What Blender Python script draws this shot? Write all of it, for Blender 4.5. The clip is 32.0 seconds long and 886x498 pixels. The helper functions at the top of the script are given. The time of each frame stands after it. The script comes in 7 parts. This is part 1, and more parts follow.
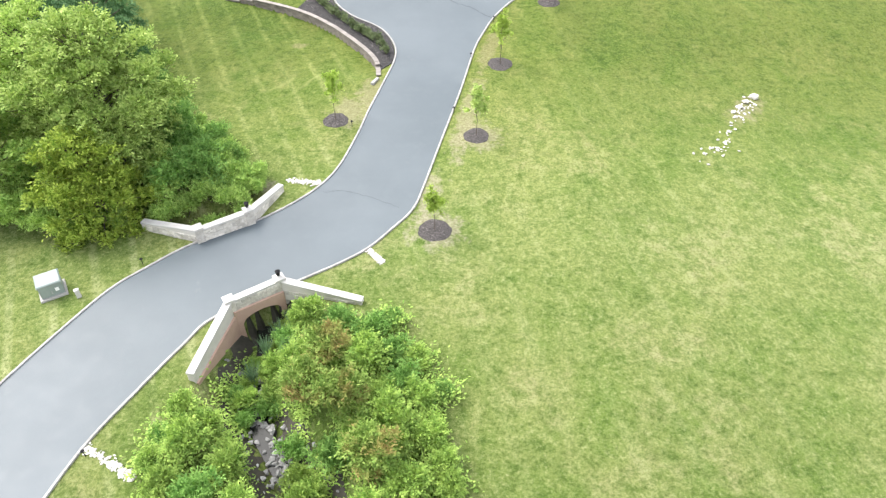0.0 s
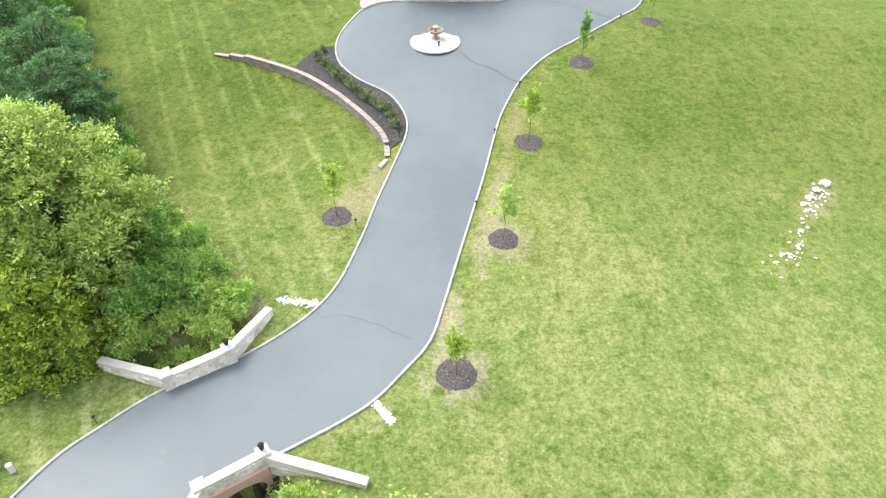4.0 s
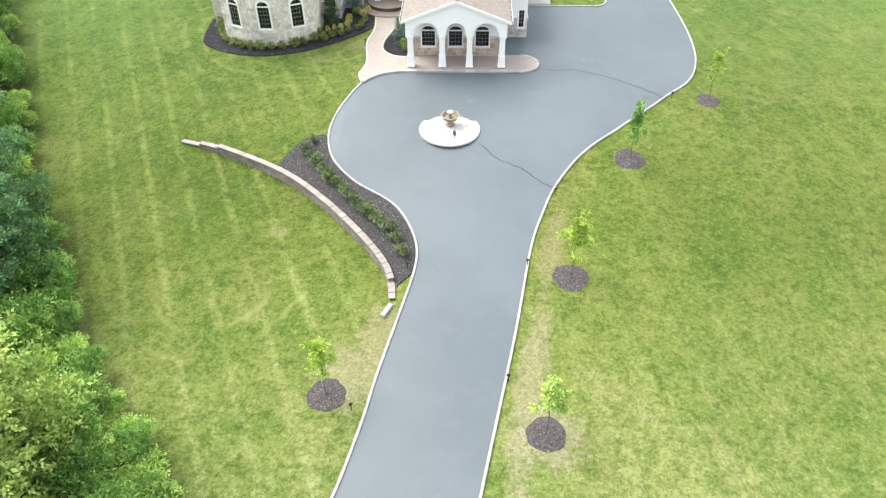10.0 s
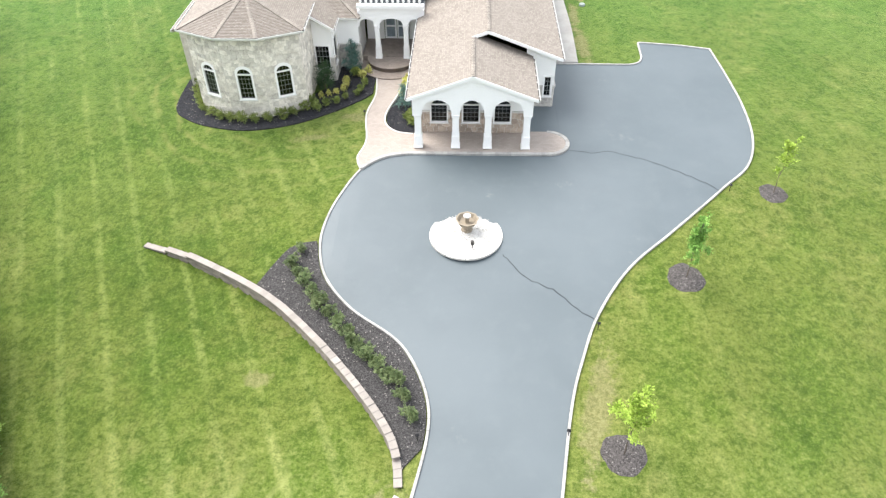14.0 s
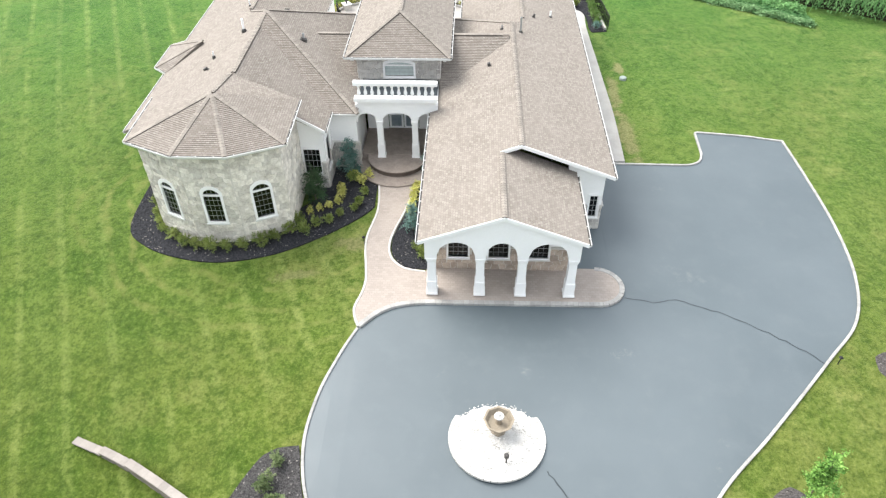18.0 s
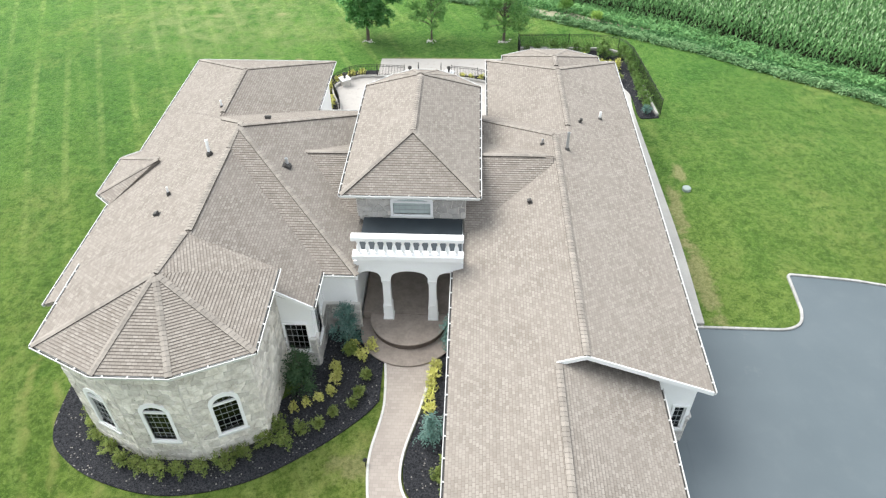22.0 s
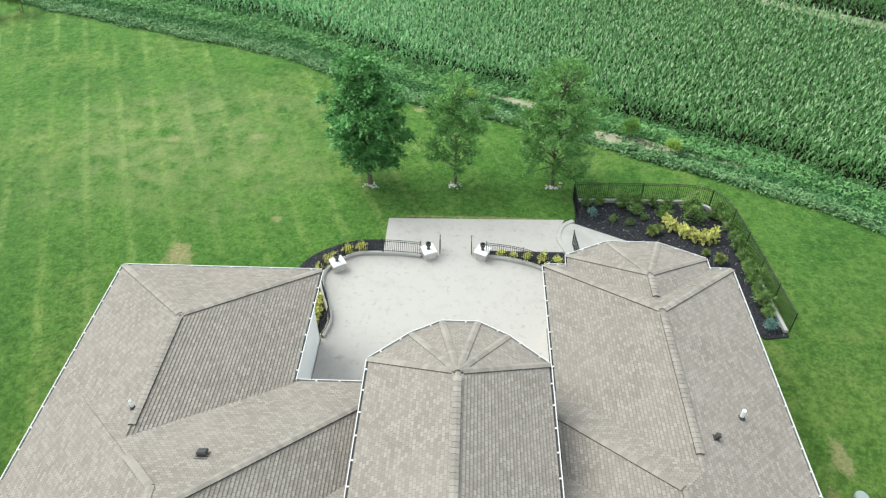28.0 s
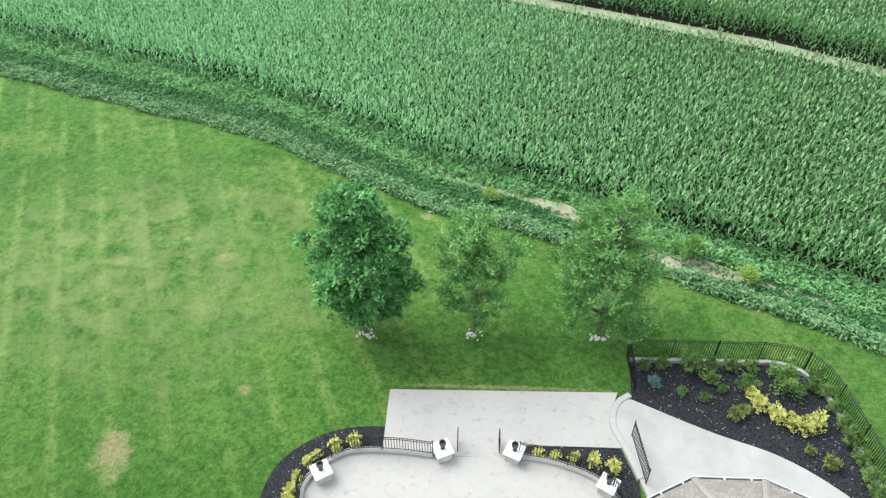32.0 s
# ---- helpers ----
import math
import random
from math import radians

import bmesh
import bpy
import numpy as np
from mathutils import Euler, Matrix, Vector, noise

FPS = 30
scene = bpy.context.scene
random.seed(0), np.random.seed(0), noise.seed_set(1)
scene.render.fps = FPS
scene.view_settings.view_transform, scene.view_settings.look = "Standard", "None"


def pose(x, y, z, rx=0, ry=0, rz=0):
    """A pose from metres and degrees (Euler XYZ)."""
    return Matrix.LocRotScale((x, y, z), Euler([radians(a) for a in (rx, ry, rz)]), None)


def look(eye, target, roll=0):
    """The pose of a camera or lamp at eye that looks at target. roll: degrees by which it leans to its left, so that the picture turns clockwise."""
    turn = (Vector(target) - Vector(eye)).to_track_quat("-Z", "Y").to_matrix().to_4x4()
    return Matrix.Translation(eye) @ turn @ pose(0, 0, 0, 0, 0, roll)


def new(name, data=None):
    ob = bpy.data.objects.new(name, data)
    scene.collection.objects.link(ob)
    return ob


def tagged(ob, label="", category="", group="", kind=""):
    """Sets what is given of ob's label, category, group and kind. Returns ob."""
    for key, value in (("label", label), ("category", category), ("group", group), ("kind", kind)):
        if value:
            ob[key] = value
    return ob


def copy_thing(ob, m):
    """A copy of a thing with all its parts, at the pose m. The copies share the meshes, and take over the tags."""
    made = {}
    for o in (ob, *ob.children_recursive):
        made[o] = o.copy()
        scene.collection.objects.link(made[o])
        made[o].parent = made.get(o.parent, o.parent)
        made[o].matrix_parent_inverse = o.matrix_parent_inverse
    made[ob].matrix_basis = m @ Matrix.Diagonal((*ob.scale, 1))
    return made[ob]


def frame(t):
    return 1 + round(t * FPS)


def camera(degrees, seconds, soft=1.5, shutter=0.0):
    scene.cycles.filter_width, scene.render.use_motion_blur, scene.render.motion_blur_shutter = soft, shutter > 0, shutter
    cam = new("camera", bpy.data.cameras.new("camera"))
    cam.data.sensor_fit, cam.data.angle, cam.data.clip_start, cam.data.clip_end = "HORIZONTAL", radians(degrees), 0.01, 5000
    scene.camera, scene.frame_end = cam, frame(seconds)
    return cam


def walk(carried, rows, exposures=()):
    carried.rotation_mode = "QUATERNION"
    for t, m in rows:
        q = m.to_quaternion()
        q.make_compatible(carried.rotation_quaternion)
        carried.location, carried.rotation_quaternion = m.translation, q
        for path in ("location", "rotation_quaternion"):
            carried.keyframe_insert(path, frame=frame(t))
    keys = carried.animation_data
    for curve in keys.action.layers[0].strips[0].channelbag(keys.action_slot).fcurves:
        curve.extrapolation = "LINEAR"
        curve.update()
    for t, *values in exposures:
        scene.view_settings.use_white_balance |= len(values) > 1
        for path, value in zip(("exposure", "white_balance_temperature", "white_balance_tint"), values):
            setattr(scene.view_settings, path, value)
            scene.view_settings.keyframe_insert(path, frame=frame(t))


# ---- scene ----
cam = camera(64.6, 32.0, soft=1.3)
# seconds, place, yaw to the left of +y, pitch, lean
ROWS = [
    (0.0, 0.00, 0.00, 26.40, 1.87, -41.86, -0.72),
    (1.0, -0.30, 3.06, 26.63, 2.03, -41.86, -0.65),
    (2.0, -0.69, 5.91, 26.71, 2.11, -41.79, -0.61),
    (3.0, -1.03, 8.40, 26.69, 2.17, -41.68, -0.58),
    (3.5, -1.19, 9.59, 26.61, 2.18, -41.64, -0.57),
    (5.5, -1.69, 14.09, 26.48, 2.28, -41.55, -0.54),
    (6.0, -1.83, 15.28, 26.47, 2.29, -41.55, -0.54),
    (7.0, -2.07, 17.64, 26.46, 2.28, -41.56, -0.53),
    (8.0, -2.31, 19.88, 26.46, 2.29, -41.57, -0.51),
    (9.0, -2.55, 22.04, 26.44, 2.29, -41.60, -0.51),
    (10.0, -2.80, 24.32, 26.47, 2.26, -41.65, -0.51),
    (11.0, -3.06, 26.84, 26.47, 2.25, -41.66, -0.50),
    (12.0, -3.35, 29.47, 26.51, 2.24, -41.67, -0.48),
    (13.0, -3.67, 32.19, 26.60, 2.25, -41.75, -0.48),
    (14.0, -4.00, 35.27, 26.68, 2.29, -41.84, -0.49),
    (14.5, -4.19, 36.93, 26.73, 2.31, -41.85, -0.52),
    (16.5, -4.87, 43.21, 26.63, 2.46, -41.67, -0.56),
    (17.0, -5.04, 44.86, 26.63, 2.49, -41.63, -0.56),
    (18.0, -5.35, 48.24, 26.62, 2.55, -41.59, -0.53),
    (19.0, -5.79, 51.73, 26.61, 2.60, -41.54, -0.50),
    (20.0, -6.22, 55.14, 26.63, 2.61, -41.56, -0.46),
    (21.0, -6.63, 58.41, 26.66, 2.60, -41.59, -0.45),
    (22.0, -7.07, 61.79, 26.68, 2.59, -41.58, -0.44),
    (23.0, -7.49, 65.17, 26.67, 2.61, -41.58, -0.47),
    (24.0, -7.86, 68.38, 26.68, 2.67, -41.51, -0.49),
    (25.0, -8.28, 71.60, 26.69, 2.68, -41.48, -0.52),
    (26.0, -8.64, 74.83, 26.70, 2.72, -41.41, -0.45),
    (26.5, -8.87, 76.49, 26.72, 2.68, -41.39, -0.43),
    (28.5, -9.70, 83.15, 26.74, 2.66, -41.55, -0.30),
    (29.0, -9.86, 84.68, 26.74, 2.67, -41.58, -0.30),
    (30.0, -10.19, 87.89, 26.71, 2.73, -41.62, -0.35),
    (31.0, -10.47, 91.04, 26.63, 2.78, -41.58, -0.41),
    (32.0, -10.74, 93.86, 26.62, 2.81, -41.60, -0.50),
]


def aim(x, y, z, yaw, pitch, lean):
    a, p = radians(yaw), radians(pitch)
    ahead = Vector((-math.sin(a) * math.cos(p), math.cos(a) * math.cos(p), math.sin(p)))
    return look((x, y, z), Vector((x, y, z)) + 10 * ahead, lean)


EXPOSURES = [(0.0, 1.07, 6480, 13), (9.0, 1.07, 6500, 11), (14.0, 1.12, 6500, 11), (20.0, 0.84, 6420, 9), (22.0, 0.78, 6350, 8), (26.0, 0.6, 6180, 4), (30.0, 0.40, 6180, 1), (31.0, 0.43, 6180, 1), (32.0, 0.63, 6050, 4)]
walk(cam, [(t, aim(*p)) for t, *p in ROWS], EXPOSURES)

# ---- light: a bright overcast day, the veiled sun high behind the house ----
SUN_UP, SUN_WAY = radians(52), radians(-60)
world = bpy.data.worlds.new("sky")
scene.world = world
world.use_nodes = True
sky = world.node_tree.nodes.new("ShaderNodeTexSky")
sky.sky_type, sky.sun_disc = "NISHITA", False
sky.sun_elevation, sky.sun_rotation = SUN_UP, SUN_WAY
sky.air_density, sky.dust_density, sky.ozone_density = 1.0, 4.0, 1.0
cloud = world.node_tree.nodes.new("ShaderNodeMix")  # an even veil of cloud over the sky
cloud.data_type = "RGBA"
cloud.inputs[0].default_value = 0.75
cloud.inputs[7].default_value = (7.6, 7.9, 8.3, 1.0)
world.node_tree.links.new(sky.outputs[0], cloud.inputs[6])
back = world.node_tree.nodes["Background"]
back.inputs["Strength"].default_value = 0.128
world.node_tree.links.new(cloud.outputs[2], back.inputs[0])
lamp = bpy.data.lights.new("sun", "SUN")
lamp.energy, lamp.angle, lamp.color = 3.1, radians(46), (1.0, 0.97, 0.92)
sun = new("sun", lamp)
sun.matrix_world = look((0, 0, 60), Vector((0, 0, 60)) - Vector((math.sin(SUN_WAY) * math.cos(SUN_UP), math.cos(SUN_WAY) * math.cos(SUN_UP), math.sin(SUN_UP))))

# ---- materials ----
class Nodes:
    """A small wrapper that links shader nodes."""

    def __init__(self, name):
        self.m = bpy.data.materials.new(name)
        self.m.use_nodes = True
        self.t = self.m.node_tree
        self.b = self.t.nodes["Principled BSDF"]
        self.pos = self.add("ShaderNodeNewGeometry").outputs["Position"]

    def add(self, kind, **inputs):
        n = self.t.nodes.new(kind)
        for k, v in inputs.items():
            self.put(n.inputs[k.replace("_", " ")], v)
        return n

    def put(self, socket, v):
        if isinstance(v, bpy.types.NodeSocket):
            self.t.links.new(v, socket)
        else:
            socket.default_value = (*v, 1.0) if isinstance(v, tuple) and len(v) == 3 and socket.type == "RGBA" else v

    def noise(self, scale, detail=4.0, rough=0.6, at=None, stretch=None):
        at = at or self.pos
        if stretch:
            m = self.add("ShaderNodeMapping", Vector=at)
            m.inputs["Scale"].default_value = stretch
            at = m.outputs[0]
        return self.add("ShaderNodeTexNoise", Vector=at, Scale=scale, Detail=detail, Roughness=rough).outputs["Fac"]

    def ramp(self, v, lo, hi):
        n = self.add("ShaderNodeMapRange", Value=v)
        n.inputs["From Min"].default_value, n.inputs["From Max"].default_value = lo, hi
        return n.outputs[0]

    def mix(self, f, a, b, how="MIX"):
        n = self.t.nodes.new("ShaderNodeMix")
        n.data_type, n.blend_type = "RGBA", how
        self.put(n.inputs[0], f), self.put(n.inputs[6], a), self.put(n.inputs[7], b)
        return n.outputs[2]

    def math(self, op, a, b=0.0):
        n = self.t.nodes.new("ShaderNodeMath")
        n.operation = op
        self.put(n.inputs[0], a), self.put(n.inputs[1], b)
        return n.outputs[0]

    def bump(self, height, strength=0.3, far=0.02, under=None):
        n = self.add("ShaderNodeBump", Height=height, Strength=strength, Distance=far)
        if under:
            self.put(n.inputs["Normal"], under)
        return n.outputs[0]

    def done(self, colour, rough=0.8, normal=None, metal=0.0, spec=0.5):
        self.put(self.b.inputs["Base Color"], colour), self.put(self.b.inputs["Roughness"], rough)
        self.put(self.b.inputs["Metallic"], metal), self.put(self.b.inputs["Specular IOR Level"], spec)
        if normal:
            self.put(self.b.inputs["Normal"], normal)
        return self.m


def surface(name, a, b, fine=30.0, coarse=1.5, rough=0.8, bump=0.25, far=0.01, metal=0.0, spread=0.0, island=0.0, spec=0.5):
    """A surface of two tones, varied at a fine and a coarse scale, by object and by loose piece."""
    n = Nodes(name)
    f, c = n.noise(fine, 5), n.noise(coarse, 3)
    k = n.math("ADD", n.math("MULTIPLY", n.ramp(f, 0.3, 0.7), 0.5), n.math("MULTIPLY", n.ramp(c, 0.35, 0.65), 0.5))
    col = n.mix(k, a, b)
    for amount, node, out in ((spread, "ShaderNodeObjectInfo", "Random"), (island, "ShaderNodeNewGeometry", "Random Per Island")):
        if amount:
            r = n.add(node).outputs[out]
            g = n.math("ADD", n.math("MULTIPLY", r, 2 * amount), 1 - amount)
            v = n.t.nodes.new("ShaderNodeCombineColor")
            for s in v.inputs:
                n.put(s, g)
            col = n.mix(1.0, col, v.outputs[0], "MULTIPLY")
    rv = n.math("ADD", n.math("MULTIPLY", f, 0.16), rough - 0.08)
    return n.done(col, rv, n.bump(f, bump, far) if bump else None, metal, spec)


def leaf_material(name, a, b, dry=None, shine=0.12, hard=0.0, thin=0.18, east=0.0):
    """Foliage: every leaf its own tone, and clumps of a tone."""
    n = Nodes(name)
    r = n.add("ShaderNodeNewGeometry").outputs["Random Per Island"]
    if hard:
        r = n.ramp(r, 0.42 - 0.5 * (1 - hard), 0.42 + 0.5 * (1 - hard))
    # contrasty patches of tone, which also paint in shading between clumps
    c = n.ramp(n.noise(2.0, 3), 0.34, 0.66)
    col = n.mix(n.math("ADD", n.math("MULTIPLY", r, 0.5), n.math("MULTIPLY", c, 0.5)), a, b)
    if dry:
        col = n.mix(n.math("MULTIPLY", n.ramp(n.noise(0.9, 3), 0.46, 0.64), 0.75), col, dry)
    if east:  # darker and less blue towards the east
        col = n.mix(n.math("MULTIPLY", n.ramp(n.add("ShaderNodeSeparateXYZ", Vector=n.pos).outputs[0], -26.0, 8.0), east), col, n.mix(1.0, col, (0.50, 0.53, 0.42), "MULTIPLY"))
    o = n.add("ShaderNodeObjectInfo").outputs["Random"]
    g = n.math("ADD", n.math("MULTIPLY", o, 0.3), 0.85)
    v = n.t.nodes.new("ShaderNodeCombineColor")
    for s in v.inputs:
        n.put(s, g)
    col = n.mix(1.0, col, v.outputs[0], "MULTIPLY")
    m = n.done(col, 0.6, None, 0.0, shine)
    tr = n.add("ShaderNodeBsdfTranslucent", Color=col)
    mx = n.add("ShaderNodeMixShader", Fac=thin)
    n.t.links.new(n.b.outputs[0], mx.inputs[1]), n.t.links.new(tr.outputs[0], mx.inputs[2])
    n.t.links.new(mx.outputs[0], n.t.nodes["Material Output"].inputs[0])
    return m


def lawn_material():
    """Mown grass: dry and pale before the house, lusher behind it, with clover, thin patches and faint mowing lanes."""
    n = Nodes("lawn")
    big, mid, fine, grain = n.noise(0.035, 3), n.noise(0.25, 6, 0.7), n.noise(1.7, 6, 0.8), n.noise(6, 6, 0.85)
    xyz = n.add("ShaderNodeSeparateXYZ", Vector=n.pos)
    west = n.math("MULTIPLY", n.ramp(xyz.outputs[0], -4.0, -24.0), 6.0)
    rear = n.ramp(n.math("ADD", n.math("ADD", xyz.outputs[1], west), n.math("MULTIPLY", big, 40.0)), 88.0, 130.0)
    side = n.ramp(xyz.outputs[0], 2.0, -16.0)
    lush = n.mix(rear, (0.114, 0.182, 0.034), (0.046, 0.136, 0.030))
    pale = n.mix(rear, (0.228, 0.262, 0.090), (0.112, 0.226, 0.062))
    straw = n.mix(rear, (0.305, 0.300, 0.150), (0.22, 0.28, 0.115))
    col = n.mix(n.ramp(big, 0.38, 0.62), lush, pale)
    cloudy = n.noise(0.085, 5, 0.65)
    col = n.mix(n.math("MULTIPLY", n.ramp(cloudy, 0.48, 0.66), 0.6), col, pale)
    col = n.mix(n.math("MULTIPLY", n.ramp(cloudy, 0.48, 0.34), 0.6), col, lush)
    col = n.mix(n.math("MULTIPLY", n.ramp(mid, 0.46, 0.62), 0.75), col, pale)
    col = n.mix(n.math("MULTIPLY", n.ramp(mid, 0.46, 0.36), 0.7), col, lush)
    dry = n.math("MULTIPLY", n.ramp(n.noise(0.13, 5, 0.75), 0.50, 0.64), n.ramp(n.noise(0.9, 4, 0.7), 0.35, 0.62))
    col = n.mix(n.math("MULTIPLY", dry, 0.9), col, straw)
    # mowing lanes: pale, thin and broken
    crumb = n.noise(0.9, 5, 0.75)

    def lanes(turn, scale, thin, waver):
        q = n.add("ShaderNodeMapping", Vector=n.pos)
        q.inputs["Rotation"].default_value = (0, 0, radians(turn))
        w = n.add("ShaderNodeTexWave", Vector=q.outputs[0], Scale=scale, Distortion=waver, Detail=2.0)
        w.bands_direction = "X"
        w.inputs["Detail Scale"].default_value = 0.1
        return n.ramp(w.outputs["Fac"], thin, 0.99)

    worn = n.math("MULTIPLY", n.ramp(n.noise(0.11, 4, 0.7), 0.36, 0.56), n.math("ADD", 0.35, n.math("MULTIPLY", n.ramp(crumb, 0.42, 0.6), 0.65)))
    paler = n.mix(rear, (0.40, 0.42, 0.22), (0.25, 0.34, 0.15))
    col = n.mix(n.math("MULTIPLY", n.math("MULTIPLY", n.math("MULTIPLY", lanes(-24, 0.14, 0.84, 2.6), side), worn), 0.85), col, paler)
    col = n.mix(n.math("MULTIPLY", n.math("MULTIPLY", n.math("MULTIPLY", lanes(-29, 0.098, 0.86, 4.0), side), worn), 0.22), col, paler)
    col = n.mix(n.math("MULTIPLY", n.math("MULTIPLY", n.math("MULTIPLY", lanes(-14, 0.12, 0.74, 5.0), n.math("SUBTRACT", 1.0, side)), worn), 0.22), col, paler)
    col = n.mix(n.math("MULTIPLY", n.math("MULTIPLY", lanes(-23, 0.088, 0.35, 3.0), n.math("ADD", 0.2, n.math("MULTIPLY", rear, 0.4))), side), col, n.mix(1.0, col, (1.22, 1.14, 1.12), "MULTIPLY"))
    # clumps and thin spots
    tuft = n.noise(2.6, 4, 0.7)
    col = n.mix(n.math("MULTIPLY", n.ramp(crumb, 0.50, 0.36), 0.85), col, n.mix(1.0, col, (0.58, 0.70, 0.52), "MULTIPLY"))
    col = n.mix(n.math("MULTIPLY", n.ramp(tuft, 0.50, 0.36), 0.85), col, n.mix(1.0, col, (0.54, 0.64, 0.46), "MULTIPLY"))
    col = n.mix(n.math("MULTIPLY", n.ramp(tuft, 0.55, 0.68), 0.55), col, n.mix(rear, (0.34, 0.37, 0.165), (0.175, 0.31, 0.085)))
    col = n.mix(n.math("MULTIPLY", n.ramp(fine, 0.52, 0.66), 0.35), col, pale)
    col = n.mix(n.math("MULTIPLY", n.ramp(fine, 0.48, 0.36), 0.5), col, n.mix(rear, (0.070, 0.115, 0.020), (0.028, 0.090, 0.016)))
    col = n.mix(n.math("MULTIPLY", n.ramp(grain, 0.51, 0.36), 0.75), col, n.mix(rear, (0.050, 0.082, 0.014), (0.020, 0.068, 0.012)))
    col = n.mix(n.math("MULTIPLY", n.ramp(grain, 0.53, 0.68), 0.6), col, n.mix(rear, (0.37, 0.38, 0.20), (0.20, 0.33, 0.10)))
    # curved mower tracks before the turret
    off = n.add("ShaderNodeVectorMath", Vector=n.pos)
    off.operation = "DISTANCE"
    off.inputs[1].default_value = (-16.0, 81.5, 1.3)
    far = n.math("ADD", off.outputs["Value"], n.math("MULTIPLY", n.noise(0.16, 4), 3.4))
    ring = n.math("MULTIPLY", n.ramp(n.math("SINE", n.math("MULTIPLY", far, 4.2)), 0.3, 1.0), n.math("MULTIPLY", n.ramp(far, 7.2, 8.6), n.ramp(far, 16.0, 12.0)))
    ring = n.math("MULTIPLY", ring, n.math("MULTIPLY", n.ramp(n.noise(0.4, 4), 0.36, 0.58), n.ramp(xyz.outputs[0], -7.0, -10.0)))
    col = n.mix(n.math("MULTIPLY", n.math("MULTIPLY", ring, n.ramp(crumb, 0.38, 0.58)), 0.75), col, (0.34, 0.33, 0.18))
    blade = n.noise(19, 4, 0.75)
    col = n.mix(n.math("MULTIPLY", n.ramp(blade, 0.5, 0.36), 0.5), col, n.mix(1.0, col, (0.52, 0.60, 0.45), "MULTIPLY"))
    col = n.mix(n.math("MULTIPLY", n.ramp(blade, 0.54, 0.68), 0.25), col, pale)
    # a second turn of the mower on the west lawn
    off = n.add("ShaderNodeVectorMath", Vector=n.pos)
    off.operation = "DISTANCE"
    off.inputs[1].default_value = (-16.5, 51.5, -1.5)
    far = n.math("ADD", off.outputs["Value"], n.math("MULTIPLY", n.noise(0.2, 3), 2.4))
    ring = n.math("MULTIPLY", n.ramp(n.math("SINE", n.math("MULTIPLY", far, 4.4)), 0.6, 1.0), n.math("MULTIPLY", n.ramp(far, 3.0, 4.2), n.ramp(far, 8.0, 6.4)))
    ring = n.math("MULTIPLY", ring, n.math("MULTIPLY", n.ramp(n.noise(0.35, 4), 0.36, 0.58), n.ramp(xyz.outputs[1], 52.5, 50.0)))
    col = n.mix(n.math("MULTIPLY", ring, 0.5), col, (0.32, 0.34, 0.165))
    # worn, thin places
    ragged = n.noise(1.4, 6, 0.75)
    for x, y, rx, ry, turn in ((0.5, 45.0, 0.8, 5.5, -10), (2.3, 54.5, 0.7, 3.4, -14), (-2.0, 36.0, 0.7, 2.6, -6), (1.2, 42.6, 1.7, 1.7, 0), (-1.5, 32.9, 1.7, 1.7, 0), (-8.2, 45.6, 1.5, 2.0, 0), (-12.7, 36.9, 0.6, 0.9, 25), (-13.9, 56.0, 0.7, 0.5, 0), (-11.6, 77.0, 0.9, 0.7, 0), (-14.5, 74.6, 1.3, 0.4, 10), (5.15, 88.6, 0.62, 3.4, 2), (5.1, 94.0, 0.45, 3.0, -2), (6.0, 98.0, 0.4, 0.8, 0), (-25.3, 109.4, 0.8, 1.2, 10), (-25.3, 109.5, 0.5, 0.8, -10), (-29.5, 121.0, 0.5, 0.35, 0), (-24.0, 121.5, 0.5, 0.35, 0), (-6.6, 48.0, 1.3, 2.2, 8), (22.2, 48.6, 1.0, 2.6, -38), (-20.6, 112.7, 0.3, 0.3, 0), (-13.2, 125.4, 0.4, 0.3, 0), (-9.0, 113.3, 4.5, 0.12, 0)):
        q = n.add("ShaderNodeMapping", Vector=n.pos)
        q.vector_type = "TEXTURE"
        q.inputs["Location"].default_value, q.inputs["Rotation"].default_value, q.inputs["Scale"].default_value = (x, y, 0), (0, 0, math.radians(turn)), (rx, ry, 60)
        ln = n.add("ShaderNodeVectorMath", Vector=q.outputs[0])
        ln.operation = "LENGTH"
        edge = n.math("ADD", ln.outputs["Value"], n.math("MULTIPLY", n.math("SUBTRACT", ragged, 0.5), 3.2))
        col = n.mix(n.math("MULTIPLY", n.ramp(edge, 1.15, 0.6), 0.75), col, n.mix(n.ramp(grain, 0.4, 0.6), (0.20, 0.185, 0.115), (0.37, 0.345, 0.255)))
    q = n.add("ShaderNodeMapping", Vector=n.pos)
    q.vector_type = "TEXTURE"
    q.inputs["Location"].default_value, q.inputs["Scale"].default_value = (-29.0, 121.0, 0), (12.0, 9.5, 60)
    ln = n.add("ShaderNodeVectorMath", Vector=q.outputs[0])
    ln.operation = "LENGTH"
    tired = n.math("MULTIPLY", n.ramp(n.math("ADD", ln.outputs["Value"], n.math("MULTIPLY", n.math("SUBTRACT", mid, 0.5), 2.0)), 1.15, 0.35), n.ramp(n.noise(0.7, 5, 0.75), 0.38, 0.6))
    col = n.mix(n.math("MULTIPLY", tired, 0.7), col, (0.225, 0.268, 0.150))
    # darker turf round the house and at the creek
    thick = n.math("MULTIPLY", n.ramp(xyz.outputs[1], 40.0, 56.0), n.ramp(xyz.outputs[1], 122.0, 104.0))
